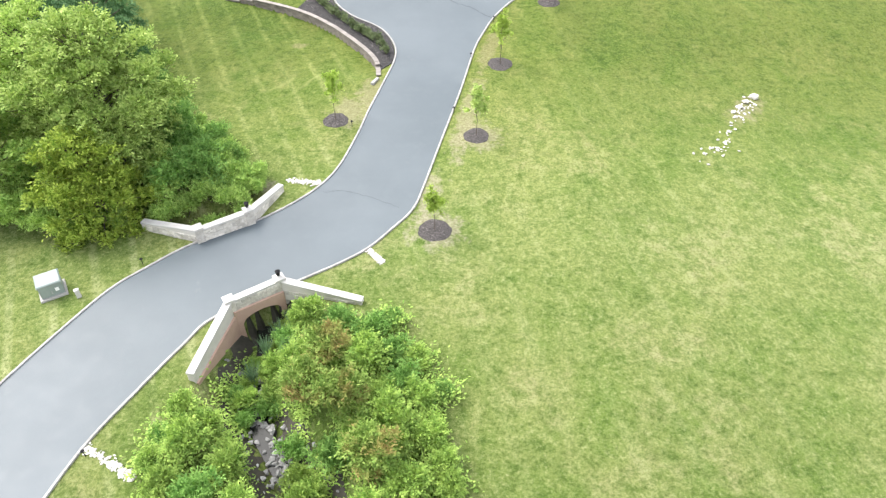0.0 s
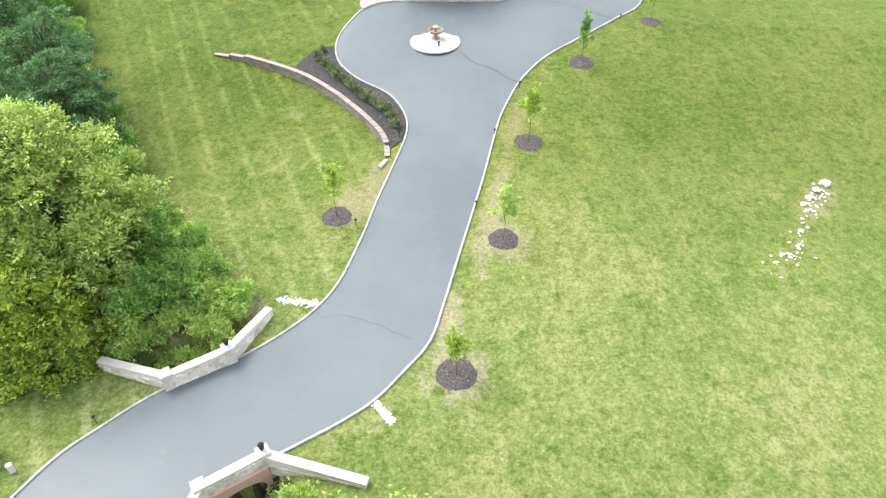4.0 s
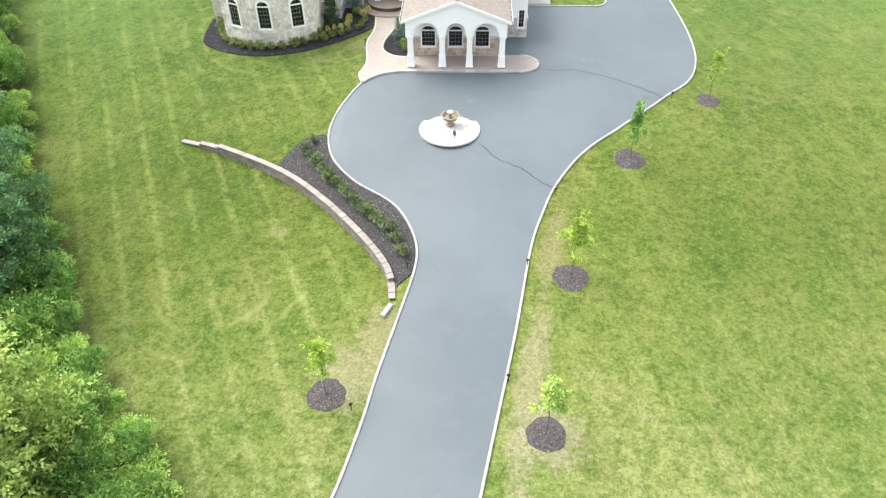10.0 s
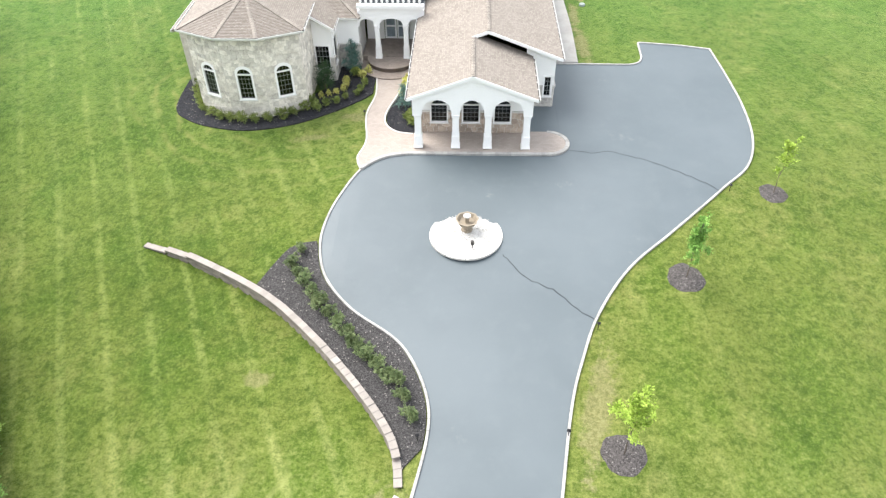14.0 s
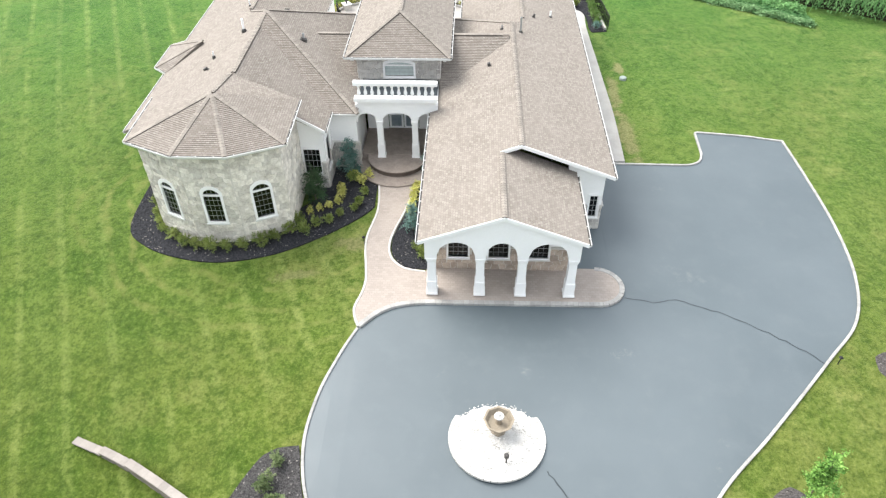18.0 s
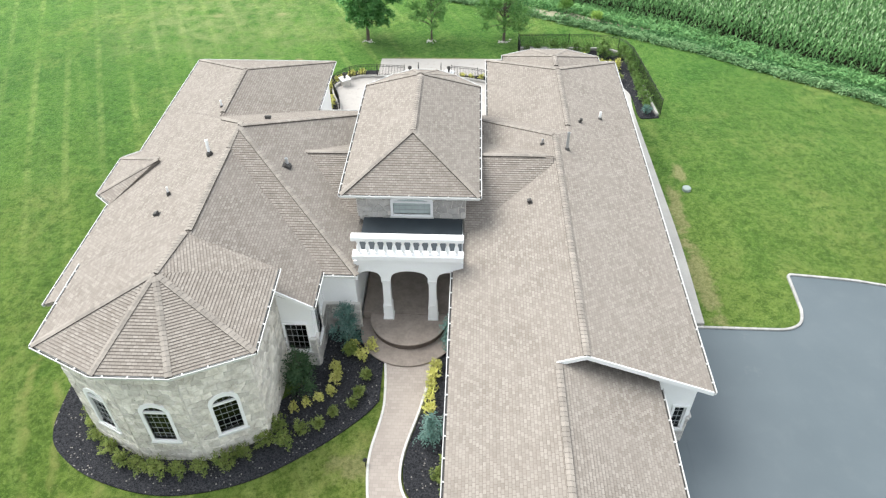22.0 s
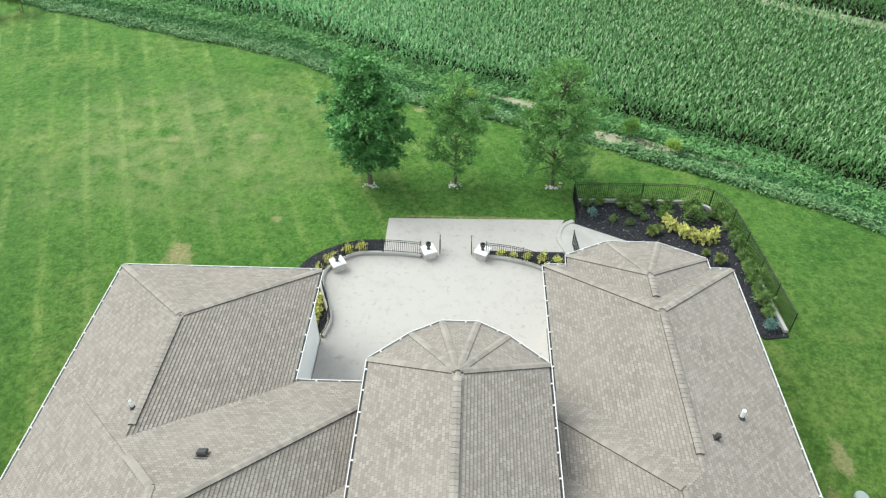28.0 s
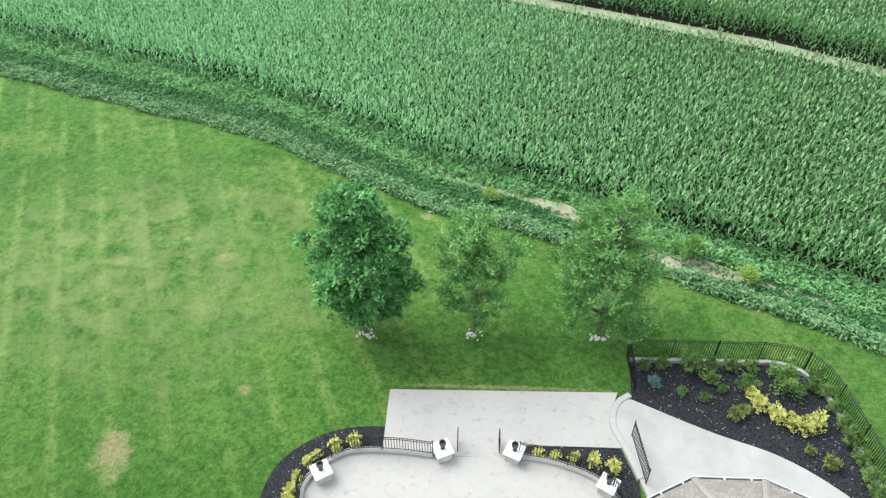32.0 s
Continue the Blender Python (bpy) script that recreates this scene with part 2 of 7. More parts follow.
    thick = n.math("MULTIPLY", n.math("ADD", thick, n.math("MULTIPLY", n.ramp(xyz.outputs[1], 36.0, 18.0), 0.55)), n.math("ADD", 0.6, n.math("MULTIPLY", n.ramp(mid, 0.4, 0.6), 0.4)))
    col = n.mix(n.math("MULTIPLY", thick, 0.75), col, n.mix(1.0, col, (0.70, 0.70, 0.66), "MULTIPLY"))
    # darker lawn to the west, and less so to the east
    side_dark = n.math("MULTIPLY", n.math("MAXIMUM", n.ramp(xyz.outputs[0], -8.0, -19.0), n.math("MULTIPLY", n.ramp(xyz.outputs[0], 5.0, 12.0), 0.45)), n.math("MULTIPLY", n.ramp(xyz.outputs[1], 38.0, 58.0), n.ramp(xyz.outputs[1], 96.0, 76.0)))
    col = n.mix(n.math("MULTIPLY", side_dark, n.math("ADD", 0.5, n.math("MULTIPLY", n.ramp(cloudy, 0.6, 0.4), 0.5))), col, n.mix(1.0, col, (0.62, 0.72, 0.54), "MULTIPLY"))
    fresh = n.ramp(xyz.outputs[1], 34.0, 54.0)
    col = n.mix(fresh, col, n.mix(1.0, col, (0.90, 0.92, 0.64), "MULTIPLY"))
    col = n.mix(1.0, col, (0.95, 0.95, 0.90), "MULTIPLY")
    b = n.bump(grain, 0.9, 0.07, n.bump(tuft, 0.6, 0.12))
    n.put(n.b.inputs["Sheen Weight"], 0.2), n.put(n.b.inputs["Sheen Roughness"], 0.28), n.put(n.b.inputs["Sheen Tint"], (0.72, 0.86, 0.42))
    return n.done(col, 0.9, b, 0.0, 0.15)


def asphalt_material():
    n = Nodes("asphalt")
    grit, mid, big = n.noise(90, 3, 0.7), n.noise(1.1, 5, 0.6), n.noise(0.12, 3)
    col = n.mix(n.ramp(big, 0.35, 0.65), (0.071, 0.093, 0.104), (0.095, 0.119, 0.131))
    col = n.mix(n.math("MULTIPLY", n.ramp(mid, 0.5, 0.8), 0.35), col, (0.127, 0.15, 0.16))
    col = n.mix(n.math("MULTIPLY", n.ramp(grit, 0.45, 0.7), 0.3), col, (0.06, 0.066, 0.072))
    # pale scuffs
    scuff = n.math("MULTIPLY", n.ramp(n.noise(0.5, 6, 0.75), 0.61, 0.70), n.ramp(n.noise(0.09, 2), 0.5, 0.65))
    col = n.mix(n.math("MULTIPLY", scuff, 0.45), col, (0.24, 0.24, 0.23))
    return n.done(col, n.math("ADD", n.math("MULTIPLY", mid, 0.2), 0.48), n.bump(grit, 0.25, 0.008), 0.0, 0.65)


def shingle_material():
    """Tabs in courses, laid by the map that each slope carries in metres."""
    n = Nodes("shingles")
    uv = n.add("ShaderNodeUVMap").outputs[0]
    br = n.add("ShaderNodeTexBrick", Vector=uv, Scale=1.0, Mortar_Size=0.010, Brick_Width=0.2, Row_Height=0.125, Bias=0.0)
    br.offset, br.squash = 0.47, 1.0
    n.put(br.inputs["Color1"], (0.200, 0.177, 0.151)), n.put(br.inputs["Color2"], (0.303, 0.275, 0.241)), n.put(br.inputs["Mortar"], (0.150, 0.126, 0.106))
    big, mid, fine = n.noise(0.5, 4), n.noise(2.2, 4, 0.7), n.noise(45, 4, 0.7)
    col = n.mix(n.math("MULTIPLY", n.ramp(big, 0.38, 0.62), 0.3), br.outputs[0], (0.285, 0.254, 0.223))
    col = n.mix(n.math("MULTIPLY", n.ramp(mid, 0.52, 0.36), 0.3), col, (0.19, 0.160, 0.136))
    col = n.mix(n.math("MULTIPLY", n.ramp(fine, 0.35, 0.7), 0.25), col, (0.20, 0.17, 0.146))
    return n.done(col, 0.88, n.bump(fine, 0.35, 0.01, n.bump(br.outputs["Fac"], 0.5, -0.014)), 0.0, 0.3)


def paver_material():
    n = Nodes("pavers")
    br = n.add("ShaderNodeTexBrick", Vector=n.pos, Scale=1.0, Mortar_Size=0.008, Brick_Width=0.24, Row_Height=0.16)
    n.put(br.inputs["Color1"], (0.292, 0.252, 0.222)), n.put(br.inputs["Color2"], (0.350, 0.305, 0.270)), n.put(br.inputs["Mortar"], (0.25, 0.216, 0.188))
    big, fine = n.noise(0.9, 4), n.noise(40, 4)
    col = n.mix(n.math("MULTIPLY", n.ramp(big, 0.4, 0.7), 0.4), br.outputs[0], (0.385, 0.335, 0.293))
    col = n.mix(n.math("MULTIPLY", n.ramp(fine, 0.4, 0.7), 0.25), col, (0.32, 0.265, 0.22))
    return n.done(col, 0.8, n.bump(fine, 0.2, 0.006, n.bump(br.outputs["Fac"], 0.3, -0.01)))


def stamped_material():
    """Stamped concrete in large slates, pale with dark clouds."""
    n = Nodes("stamped_concrete")
    v = n.add("ShaderNodeTexVoronoi", Vector=n.pos, Scale=1.7)
    v.feature = "DISTANCE_TO_EDGE"
    joint = n.ramp(v.outputs["Distance"], 0.03, 0.0)
    big, fine, blot = n.noise(1.3, 5, 0.7), n.noise(22, 5, 0.7), n.noise(3.1, 3, 0.6)
    col = n.mix(n.math("MULTIPLY", n.ramp(big, 0.5, 0.7), 0.5), (0.372, 0.347, 0.322), (0.300, 0.280, 0.258))
    col = n.mix(n.math("MULTIPLY", n.ramp(blot, 0.58, 0.72), 0.65), col, (0.225, 0.212, 0.195))
    col = n.mix(n.math("MULTIPLY", n.ramp(fine, 0.4, 0.7), 0.3), col, (0.39, 0.37, 0.345))
    col = n.mix(n.math("MULTIPLY", joint, 0.08), col, (0.25, 0.235, 0.22))
    return n.done(col, 0.7, n.bump(fine, 0.2, 0.008, n.bump(joint, 0.3, -0.01)))


def mulch_material(name, a, b):
    n = Nodes(name)
    v = n.add("ShaderNodeTexVoronoi", Vector=n.pos, Scale=26.0)
    f = n.noise(9, 5, 0.7)
    col = n.mix(n.add("ShaderNodeSeparateColor", Color=v.outputs["Color"]).outputs[0], a, b)
    col = n.mix(n.math("MULTIPLY", n.ramp(f, 0.4, 0.7), 0.5), col, a)
    chip = n.add("ShaderNodeTexVoronoi", Vector=n.pos, Scale=11.0)
    hue = n.add("ShaderNodeSeparateColor", Color=chip.outputs["Color"]).outputs[1]
    col = n.mix(n.math("MULTIPLY", n.ramp(hue, 0.90, 0.93), n.ramp(chip.outputs["Distance"], 0.42, 0.3)), col, (0.26, 0.245, 0.225))
    return n.done(col, 0.95, n.bump(v.outputs["Distance"], 0.9, 0.04, n.bump(f, 0.6, 0.08)), 0.0, 0.05)


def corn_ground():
    # humus coloured near black, so the shade between corn plants is painted in
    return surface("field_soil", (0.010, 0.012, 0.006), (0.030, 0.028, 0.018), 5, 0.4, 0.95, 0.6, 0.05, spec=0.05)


LAWN, ASPHALT, SHINGLE, PAVER, STAMPED = lawn_material(), asphalt_material(), shingle_material(), paver_material(), stamped_material()
MULCH = mulch_material("black_mulch", (0.013, 0.0135, 0.0155), (0.066, 0.067, 0.074))
DRYMULCH = mulch_material("dry_grey_mulch", (0.030, 0.029, 0.029), (0.125, 0.120, 0.118))
RING = mulch_material("grey_mulch", (0.045, 0.041, 0.040), (0.165, 0.152, 0.145))
SHADED_SOIL = corn_ground()
# dark asphalt butts, with the courses' shadow line painted into their colour
BUTT_SHADE = surface("shaded_shingle_butts", (0.048, 0.041, 0.035), (0.100, 0.085, 0.072), 20, 3, 0.95, 0.2)
WHITE = surface("white_paint", (0.78, 0.78, 0.77), (0.84, 0.84, 0.83), 14, 0.7, 0.55, 0.05)
TRIM = surface("white_trim", (0.58, 0.58, 0.56), (0.68, 0.68, 0.66), 20, 1.1, 0.45, 0.04)
STONE = surface("cream_stone", (0.42, 0.385, 0.325), (0.74, 0.71, 0.645), 9, 2.6, 0.85, 0.7, 0.03, spread=0.24, island=0.16)
TANSTONE = surface("tan_stone", (0.30, 0.235, 0.185), (0.50, 0.42, 0.35), 14, 2.4, 0.85, 0.6, 0.02, spread=0.2, island=0.2)
GREYSTONE = surface("grey_stone", (0.30, 0.285, 0.265), (0.52, 0.50, 0.465), 14, 2.4, 0.85, 0.6, 0.02, spread=0.2, island=0.2)
MORTAR = surface("mortar", (0.54, 0.51, 0.455), (0.64, 0.61, 0.555), 30, 2, 0.95, 0.4)
KERB = surface("kerb_blocks", (0.27, 0.265, 0.25), (0.42, 0.41, 0.39), 12, 1.0, 0.85, 0.3, island=0.14)
CAP = surface("limestone_cap", (0.45, 0.435, 0.405), (0.60, 0.58, 0.545), 18, 1.2, 0.8, 0.2)
CULVERT = surface("red_concrete", (0.44, 0.29, 0.225), (0.56, 0.385, 0.31), 20, 1.0, 0.85, 0.3)
CONCRETE = surface("concrete", (0.30, 0.288, 0.268), (0.41, 0.397, 0.372), 16, 0.8, 0.9, 0.2)
GRAVEL = surface("white_gravel", (0.46, 0.44, 0.41), (0.74, 0.73, 0.70), 22, 2.0, 0.9, 0.8, 0.03, island=0.2)
ROCK = surface("white_rock", (0.40, 0.38, 0.345), (0.62, 0.60, 0.55), 8, 1.5, 0.9, 0.6, 0.03, island=0.15)
IRON = surface("black_iron", (0.012, 0.012, 0.013), (0.03, 0.03, 0.032), 30, 3, 0.5, 0.1, metal=0.6)
TAR = surface("deck_membrane", (0.016, 0.024, 0.030), (0.032, 0.042, 0.050), 20, 0.8, 0.5, 0.15)
BARK = surface("bark", (0.07, 0.055, 0.042), (0.16, 0.13, 0.105), 14, 3, 0.95, 0.8, 0.03)
TANK = surface("green_steel", (0.21, 0.255, 0.235), (0.28, 0.325, 0.30), 20, 1.5, 0.5, 0.05)
METAL = surface("vent_metal", (0.36, 0.37, 0.38), (0.52, 0.53, 0.54), 20, 3, 0.45, 0.05, metal=0.7)
DARK = surface("dark_plastic", (0.03, 0.028, 0.026), (0.06, 0.055, 0.05), 20, 3, 0.6, 0.1)
FOUNT = surface("tan_cast_stone", (0.18, 0.150, 0.11), (0.31, 0.265, 0.20), 14, 2, 0.8, 0.4)
FROST = surface("frosted_glass", (0.17, 0.21, 0.24), (0.26, 0.31, 0.34), 6, 1.5, 0.25, 0.03)
STEPS = surface("brown_pavers", (0.19, 0.158, 0.134), (0.31, 0.262, 0.225), 7, 1.6, 0.8, 0.3)
RISER = surface("riser_brick", (0.055, 0.042, 0.034), (0.12, 0.092, 0.075), 12, 2, 0.85, 0.3)
DOOR = surface("grey_white_door", (0.74, 0.76, 0.77), (0.82, 0.84, 0.84), 10, 1, 0.5, 0.05)
# opaque pale pane colour that stands in for reflected sky
SKY_PANE = surface("sky_reflection_pane", (0.36, 0.42, 0.40), (0.50, 0.55, 0.53), 6, 1.2, 0.2, 0.02)
BAR = surface("window_bar", (0.26, 0.28, 0.28), (0.36, 0.38, 0.38), 20, 2, 0.5, 0.03)
WATER = surface("creek_water", (0.012, 0.014, 0.012), (0.03, 0.032, 0.026), 3, 0.6, 0.25, 0.3, spec=0.2)


def glass_material():
    n = Nodes("window_glass")
    n.put(n.b.inputs["Transmission Weight"], 1.0)
    return n.done((0.03, 0.04, 0.042), 0.03, None, 0.0, 0.22)


GLASS = glass_material()
LEAF_OAK = leaf_material("leaves_deep", (0.060, 0.175, 0.032), (0.33, 0.54, 0.135))
LEAF_MAPLE = leaf_material("leaves_blue_green", (0.032, 0.125, 0.034), (0.2, 0.42, 0.135))
LEAF_LIME = leaf_material("leaves_lime", (0.15, 0.29, 0.045), (0.66, 0.8, 0.24))
LEAF_AMBER = leaf_material("leaves_yellow_green", (0.10, 0.215, 0.022), (0.56, 0.68, 0.115))
LEAF_CREEK = leaf_material("leaves_creek", (0.105, 0.225, 0.040), (0.44, 0.59, 0.135))
LEAF_WILD = leaf_material("leaves_wild", (0.11, 0.26, 0.045), (0.58, 0.76, 0.20))
LEAF_SOFT = leaf_material("leaves_soft", (0.06, 0.19, 0.05), (0.29, 0.49, 0.155))
LEAF_TWIG = leaf_material("leaves_browning", (0.10, 0.20, 0.035), (0.34, 0.46, 0.11), (0.34, 0.225, 0.09))
LEAF_DARK = leaf_material("leaves_dark", (0.030, 0.095, 0.036), (0.18, 0.32, 0.13))
LEAF_HOLLY = leaf_material("leaves_holly", (0.018, 0.050, 0.022), (0.095, 0.155, 0.075))
LEAF_GOLD = leaf_material("leaves_gold", (0.36, 0.39, 0.07), (0.76, 0.72, 0.27))
LEAF_BLUE = leaf_material("needles_blue", (0.075, 0.175, 0.145), (0.27, 0.41, 0.36))
LEAF_BOX = leaf_material("leaves_box", (0.060, 0.125, 0.030), (0.205, 0.310, 0.090))
LEAF_OLIVE = leaf_material("leaves_olive", (0.075, 0.125, 0.026), (0.30, 0.345, 0.105))
LEAF_SAGE = leaf_material("leaves_sage", (0.060, 0.105, 0.040), (0.250, 0.300, 0.140))
LEAF_YOUNG = leaf_material("leaves_young", (0.200, 0.330, 0.040), (0.500, 0.640, 0.130))
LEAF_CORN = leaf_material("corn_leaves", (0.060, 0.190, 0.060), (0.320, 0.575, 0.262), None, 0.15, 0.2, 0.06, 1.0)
TASSEL = leaf_material("corn_tassels", (0.25, 0.38, 0.19), (0.44, 0.57, 0.33))
LEAF_REED = leaf_material("reed_blades", (0.085, 0.18, 0.085), (0.30, 0.43, 0.24))
WEEDS = leaf_material("weeds", (0.050, 0.165, 0.050), (0.320, 0.500, 0.235))
RANK_LOW = leaf_material("low_weeds", (0.035, 0.125, 0.040), (0.140, 0.290, 0.105))
RANK = leaf_material("rank_weeds", (0.060, 0.190, 0.060), (0.250, 0.440, 0.170))

# ---- helpers for shapes ----
from mathutils.geometry import delaunay_2d_cdt


def part(name, bm, material, parent=None, label=""):
    """Links a bmesh as one mesh object under its thing."""
    me = bpy.data.meshes.new(name)
    bm.to_mesh(me)
    bm.free()
    me.materials.append(material)
    ob = new(name, me)
    ob.parent = parent
    return tagged(ob, label)


def raw(name, verts, faces, material, parent=None, label="", smooth=False):
    me = bpy.data.meshes.new(name)
    me.from_pydata([tuple(v) for v in verts], [], faces)
    me.materials.append(material)
    if smooth:
        me.shade_smooth()
    ob = new(name, me)
    ob.parent = parent
    return tagged(ob, label)


def thing(name, label, category, group="", kind="", at=(0, 0, 0), turn=0.0):
    ob = new(name)
    ob.matrix_world = pose(*at, 0, 0, turn)
    ob.empty_display_size = 0.2
    return tagged(ob, label, category, group, kind)


def hexa(bm, c):
    """A solid from eight corners: four below, four above, in turn."""
    v = [bm.verts.new(p) for p in c]
    for f in ((3, 2, 1, 0), (4, 5, 6, 7), (0, 1, 5, 4), (1, 2, 6, 5), (2, 3, 7, 6), (3, 0, 4, 7)):
        bm.faces.new([v[i] for i in f])
    return v


def box(bm, x0, x1, y0, y1, z0, z1):
    return hexa(bm, [(x0, y0, z0), (x1, y0, z0), (x1, y1, z0), (x0, y1, z0), (x0, y0, z1), (x1, y0, z1), (x1, y1, z1), (x0, y1, z1)])


def soft(bm, width=0.02, segments=1):
    bmesh.ops.bevel(bm, geom=bm.edges[:], offset=width, segments=segments, affect="EDGES", clamp_overlap=True)
    return bm


def lathe(bm, profile, sides=16, at=(0, 0, 0), squash=(1, 1)):
    """A turned solid: (radius, height) from the foot up."""
    rings = []
    for r, h in profile:
        rings.append([bm.verts.new((at[0] + squash[0] * r * math.cos(2 * math.pi * k / sides), at[1] + squash[1] * r * math.sin(2 * math.pi * k / sides), at[2] + h)) for k in range(sides)])
    for a, b in zip(rings, rings[1:]):
        for k in range(sides):
            bm.faces.new((a[k], a[(k + 1) % sides], b[(k + 1) % sides], b[k]))
    bm.faces.new(rings[0][::-1]), bm.faces.new(rings[-1])
    return bm


def tube(bm, points, radius, sides=6, taper=None):
    """A round bar along points."""
    rings = []
    for k, p in enumerate(points):
        p = Vector(p)
        d = (Vector(points[min(k + 1, len(points) - 1)]) - Vector(points[max(k - 1, 0)])).normalized()
        q = d.to_track_quat("Z", "Y")
        r = radius if taper is None else radius + (taper - radius) * k / (len(points) - 1)
        rings.append([bm.verts.new(p + q @ Vector((r * math.cos(2 * math.pi * j / sides), r * math.sin(2 * math.pi * j / sides), 0))) for j in range(sides)])
    for a, b in zip(rings, rings[1:]):
        for j in range(sides):
            bm.faces.new((a[j], a[(j + 1) % sides], b[(j + 1) % sides], b[j]))
    bm.faces.new(rings[0][::-1]), bm.faces.new(rings[-1])
    return bm


def spline(points, step=0.4, closed=False):
    """A smooth line (Catmull-Rom) through plan points."""
    p = [Vector(q) for q in points]
    n = len(p)
    out = []
    for i in range(n if closed else n - 1):
        a, b, c, d = (p[(i + k) % n] if closed else p[min(max(i + k, 0), n - 1)] for k in (-1, 0, 1, 2))
        m = max(2, int((c - b).length / step))
        for j in range(m):
            t = j / m
            out.append(0.5 * (2 * b + (c - a) * t + (2 * a - 5 * b + 4 * c - d) * t * t + (3 * b - a - 3 * c + d) * t ** 3))
    if not closed:
        out.append(p[-1])
    return [Vector((q[0], q[1])) for q in out]


# ---- the lie of the land ----
BASE_Y = (-80, 20, 34, 40, 46, 52, 58, 64, 70, 76, 100, 115, 160, 500)
BASE_Z = (-1.7, -1.7, -1.55, -1.1, -0.7, -0.3, 0.2, 0.85, 1.25, 1.35, 1.25, 1.1, 1.0, 1.0)
WALL_LINE = spline([(-22.5, 65.2), (-19.5, 63.9), (-15.0, 61.2), (-12.3, 58.9), (-9.0, 55.3), (-7.0, 52.4), (-6.55, 50.1)], 0.5)
CREEK = [(-16.8, 34.5), (-13.4, 30.2), (-11.0, 26.2), (-10.4, 21.0), (-8.4, 17.6), (-6.0, 14.6), (-4.0, 10.0), (-3.0, 0.0)]


def broad(x, y):
    """The ground without the creek and the step at the garden wall."""
    b = np.interp(y, BASE_Y, BASE_Z)
    w = np.interp(y, (40, 52, 60, 66, 71, 77, 90, 100), (0, 0.07, 0.1, 0.1, 0.08, 0.035, 0.01, 0)) * np.maximum(0, -x - 11)
    e = np.interp(y, (20, 45, 55, 70, 90, 110), (0.06, 0.12, 0.11, 0.05, 0.04, 0.02)) * np.minimum(np.maximum(0, x - 8), 40)
    return b - np.minimum(w, 2.2) - e


def near_line(line, x, y):
    """Distance to a line, the side (+ to the right of its run) and how far along it is (0 to 1)."""
    best, side, along = np.full(np.shape(x), 1e9), np.zeros(np.shape(x)), np.zeros(np.shape(x))
    n = len(line) - 1
    for i in range(n):
        ax, ay, bx, by = line[i][0], line[i][1], line[i + 1][0], line[i + 1][1]
        dx, dy = bx - ax, by - ay
        t = np.clip(((x - ax) * dx + (y - ay) * dy) / (dx * dx + dy * dy), 0, 1)
        d = np.hypot(x - ax - t * dx, y - ay - t * dy)
        near = d < best
        s = (x - ax) * dy - (y - ay) * dx
        best, side, along = np.where(near, d, best), np.where(near, np.sign(s), side), np.where(near, (i + t) / n, along)
    return best, side, along


def land(x, y):
    x, y = np.asarray(x, float), np.asarray(y, float)
    z = broad(x, y)
    d, s, a = near_line(WALL_LINE, x, y)
    low = np.interp(a, (0, 0.15, 0.5, 0.9, 1), (0.1, 0.36, 0.58, 0.46, 0.1))
    z = z - np.where((s > 0) | (d < 0.12), low * np.clip(1 - d / 7.0, 0, 1) ** 0.7, 0)
    d, s, a = near_line(CREEK, x, y)
    open_bed = (y < np.interp(x, (-13.25, -12.45, -10.05, -5.35), (21.3, 26.0, 27.7, 26.75))) | (y > np.interp(x, (-19.6, -15.75, -13.1, -11.75), (32.9, 31.75, 33.45, 36.6)) + 0.2)
    return z - np.where(open_bed, 2.4 * np.clip(1.3 - d / 2.2, 0, 1) ** 1.2 * np.clip((35.0 - y) / 1.5, 0, 1), 0)


def lie(x, y):
    return float(land(x, y))


def drape(name, outline, lift, material, parent=None, label="", step=0.8, deep=0.15, flat=None, level=None):
    """A sheet with an edge that lies on the land inside a closed outline."""
    level = level or broad
    pts = [Vector((p[0], p[1])) for p in outline]
    xs, ys = [p.x for p in pts], [p.y for p in pts]
    n = len(pts)
    inner = []
    px, py = np.array(xs), np.array(ys)
    for gx in np.arange(min(xs) + step / 2, max(xs), step):
        for gy in np.arange(min(ys) + step / 2, max(ys), step):
            if np.min(np.hypot(px - gx, py - gy)) > step * 0.45:
                inner.append(Vector((gx, gy)))
    v, _, f, *_ = delaunay_2d_cdt(pts + inner, [(i, (i + 1) % n) for i in range(n)], [], 1, 1e-5)
    h = [flat] * len(v) if flat is not None else (level(np.array([p.x for p in v]), np.array([p.y for p in v])) + lift).tolist()
    verts = [(p.x, p.y, z) for p, z in zip(v, h)]
    faces = [tuple(t) for t in f]
    area = sum((verts[t[1]][0] - verts[t[0]][0]) * (verts[t[2]][1] - verts[t[0]][1]) - (verts[t[2]][0] - verts[t[0]][0]) * (verts[t[1]][1] - verts[t[0]][1]) for t in faces)
    if area < 0:
        faces = [t[::-1] for t in faces]
    base = len(verts)
    z = [flat] * n if flat is not None else (level(np.array(xs), np.array(ys)) + lift).tolist()
    verts += [(p.x, p.y, q) for p, q in zip(pts, z)] + [(p.x, p.y, q - deep) for p, q in zip(pts, z)]
    faces += [(base + i, base + (i + 1) % n, base + n + (i + 1) % n, base + n + i) for i in range(n)]
    return raw(name, verts, faces, material, parent, label)


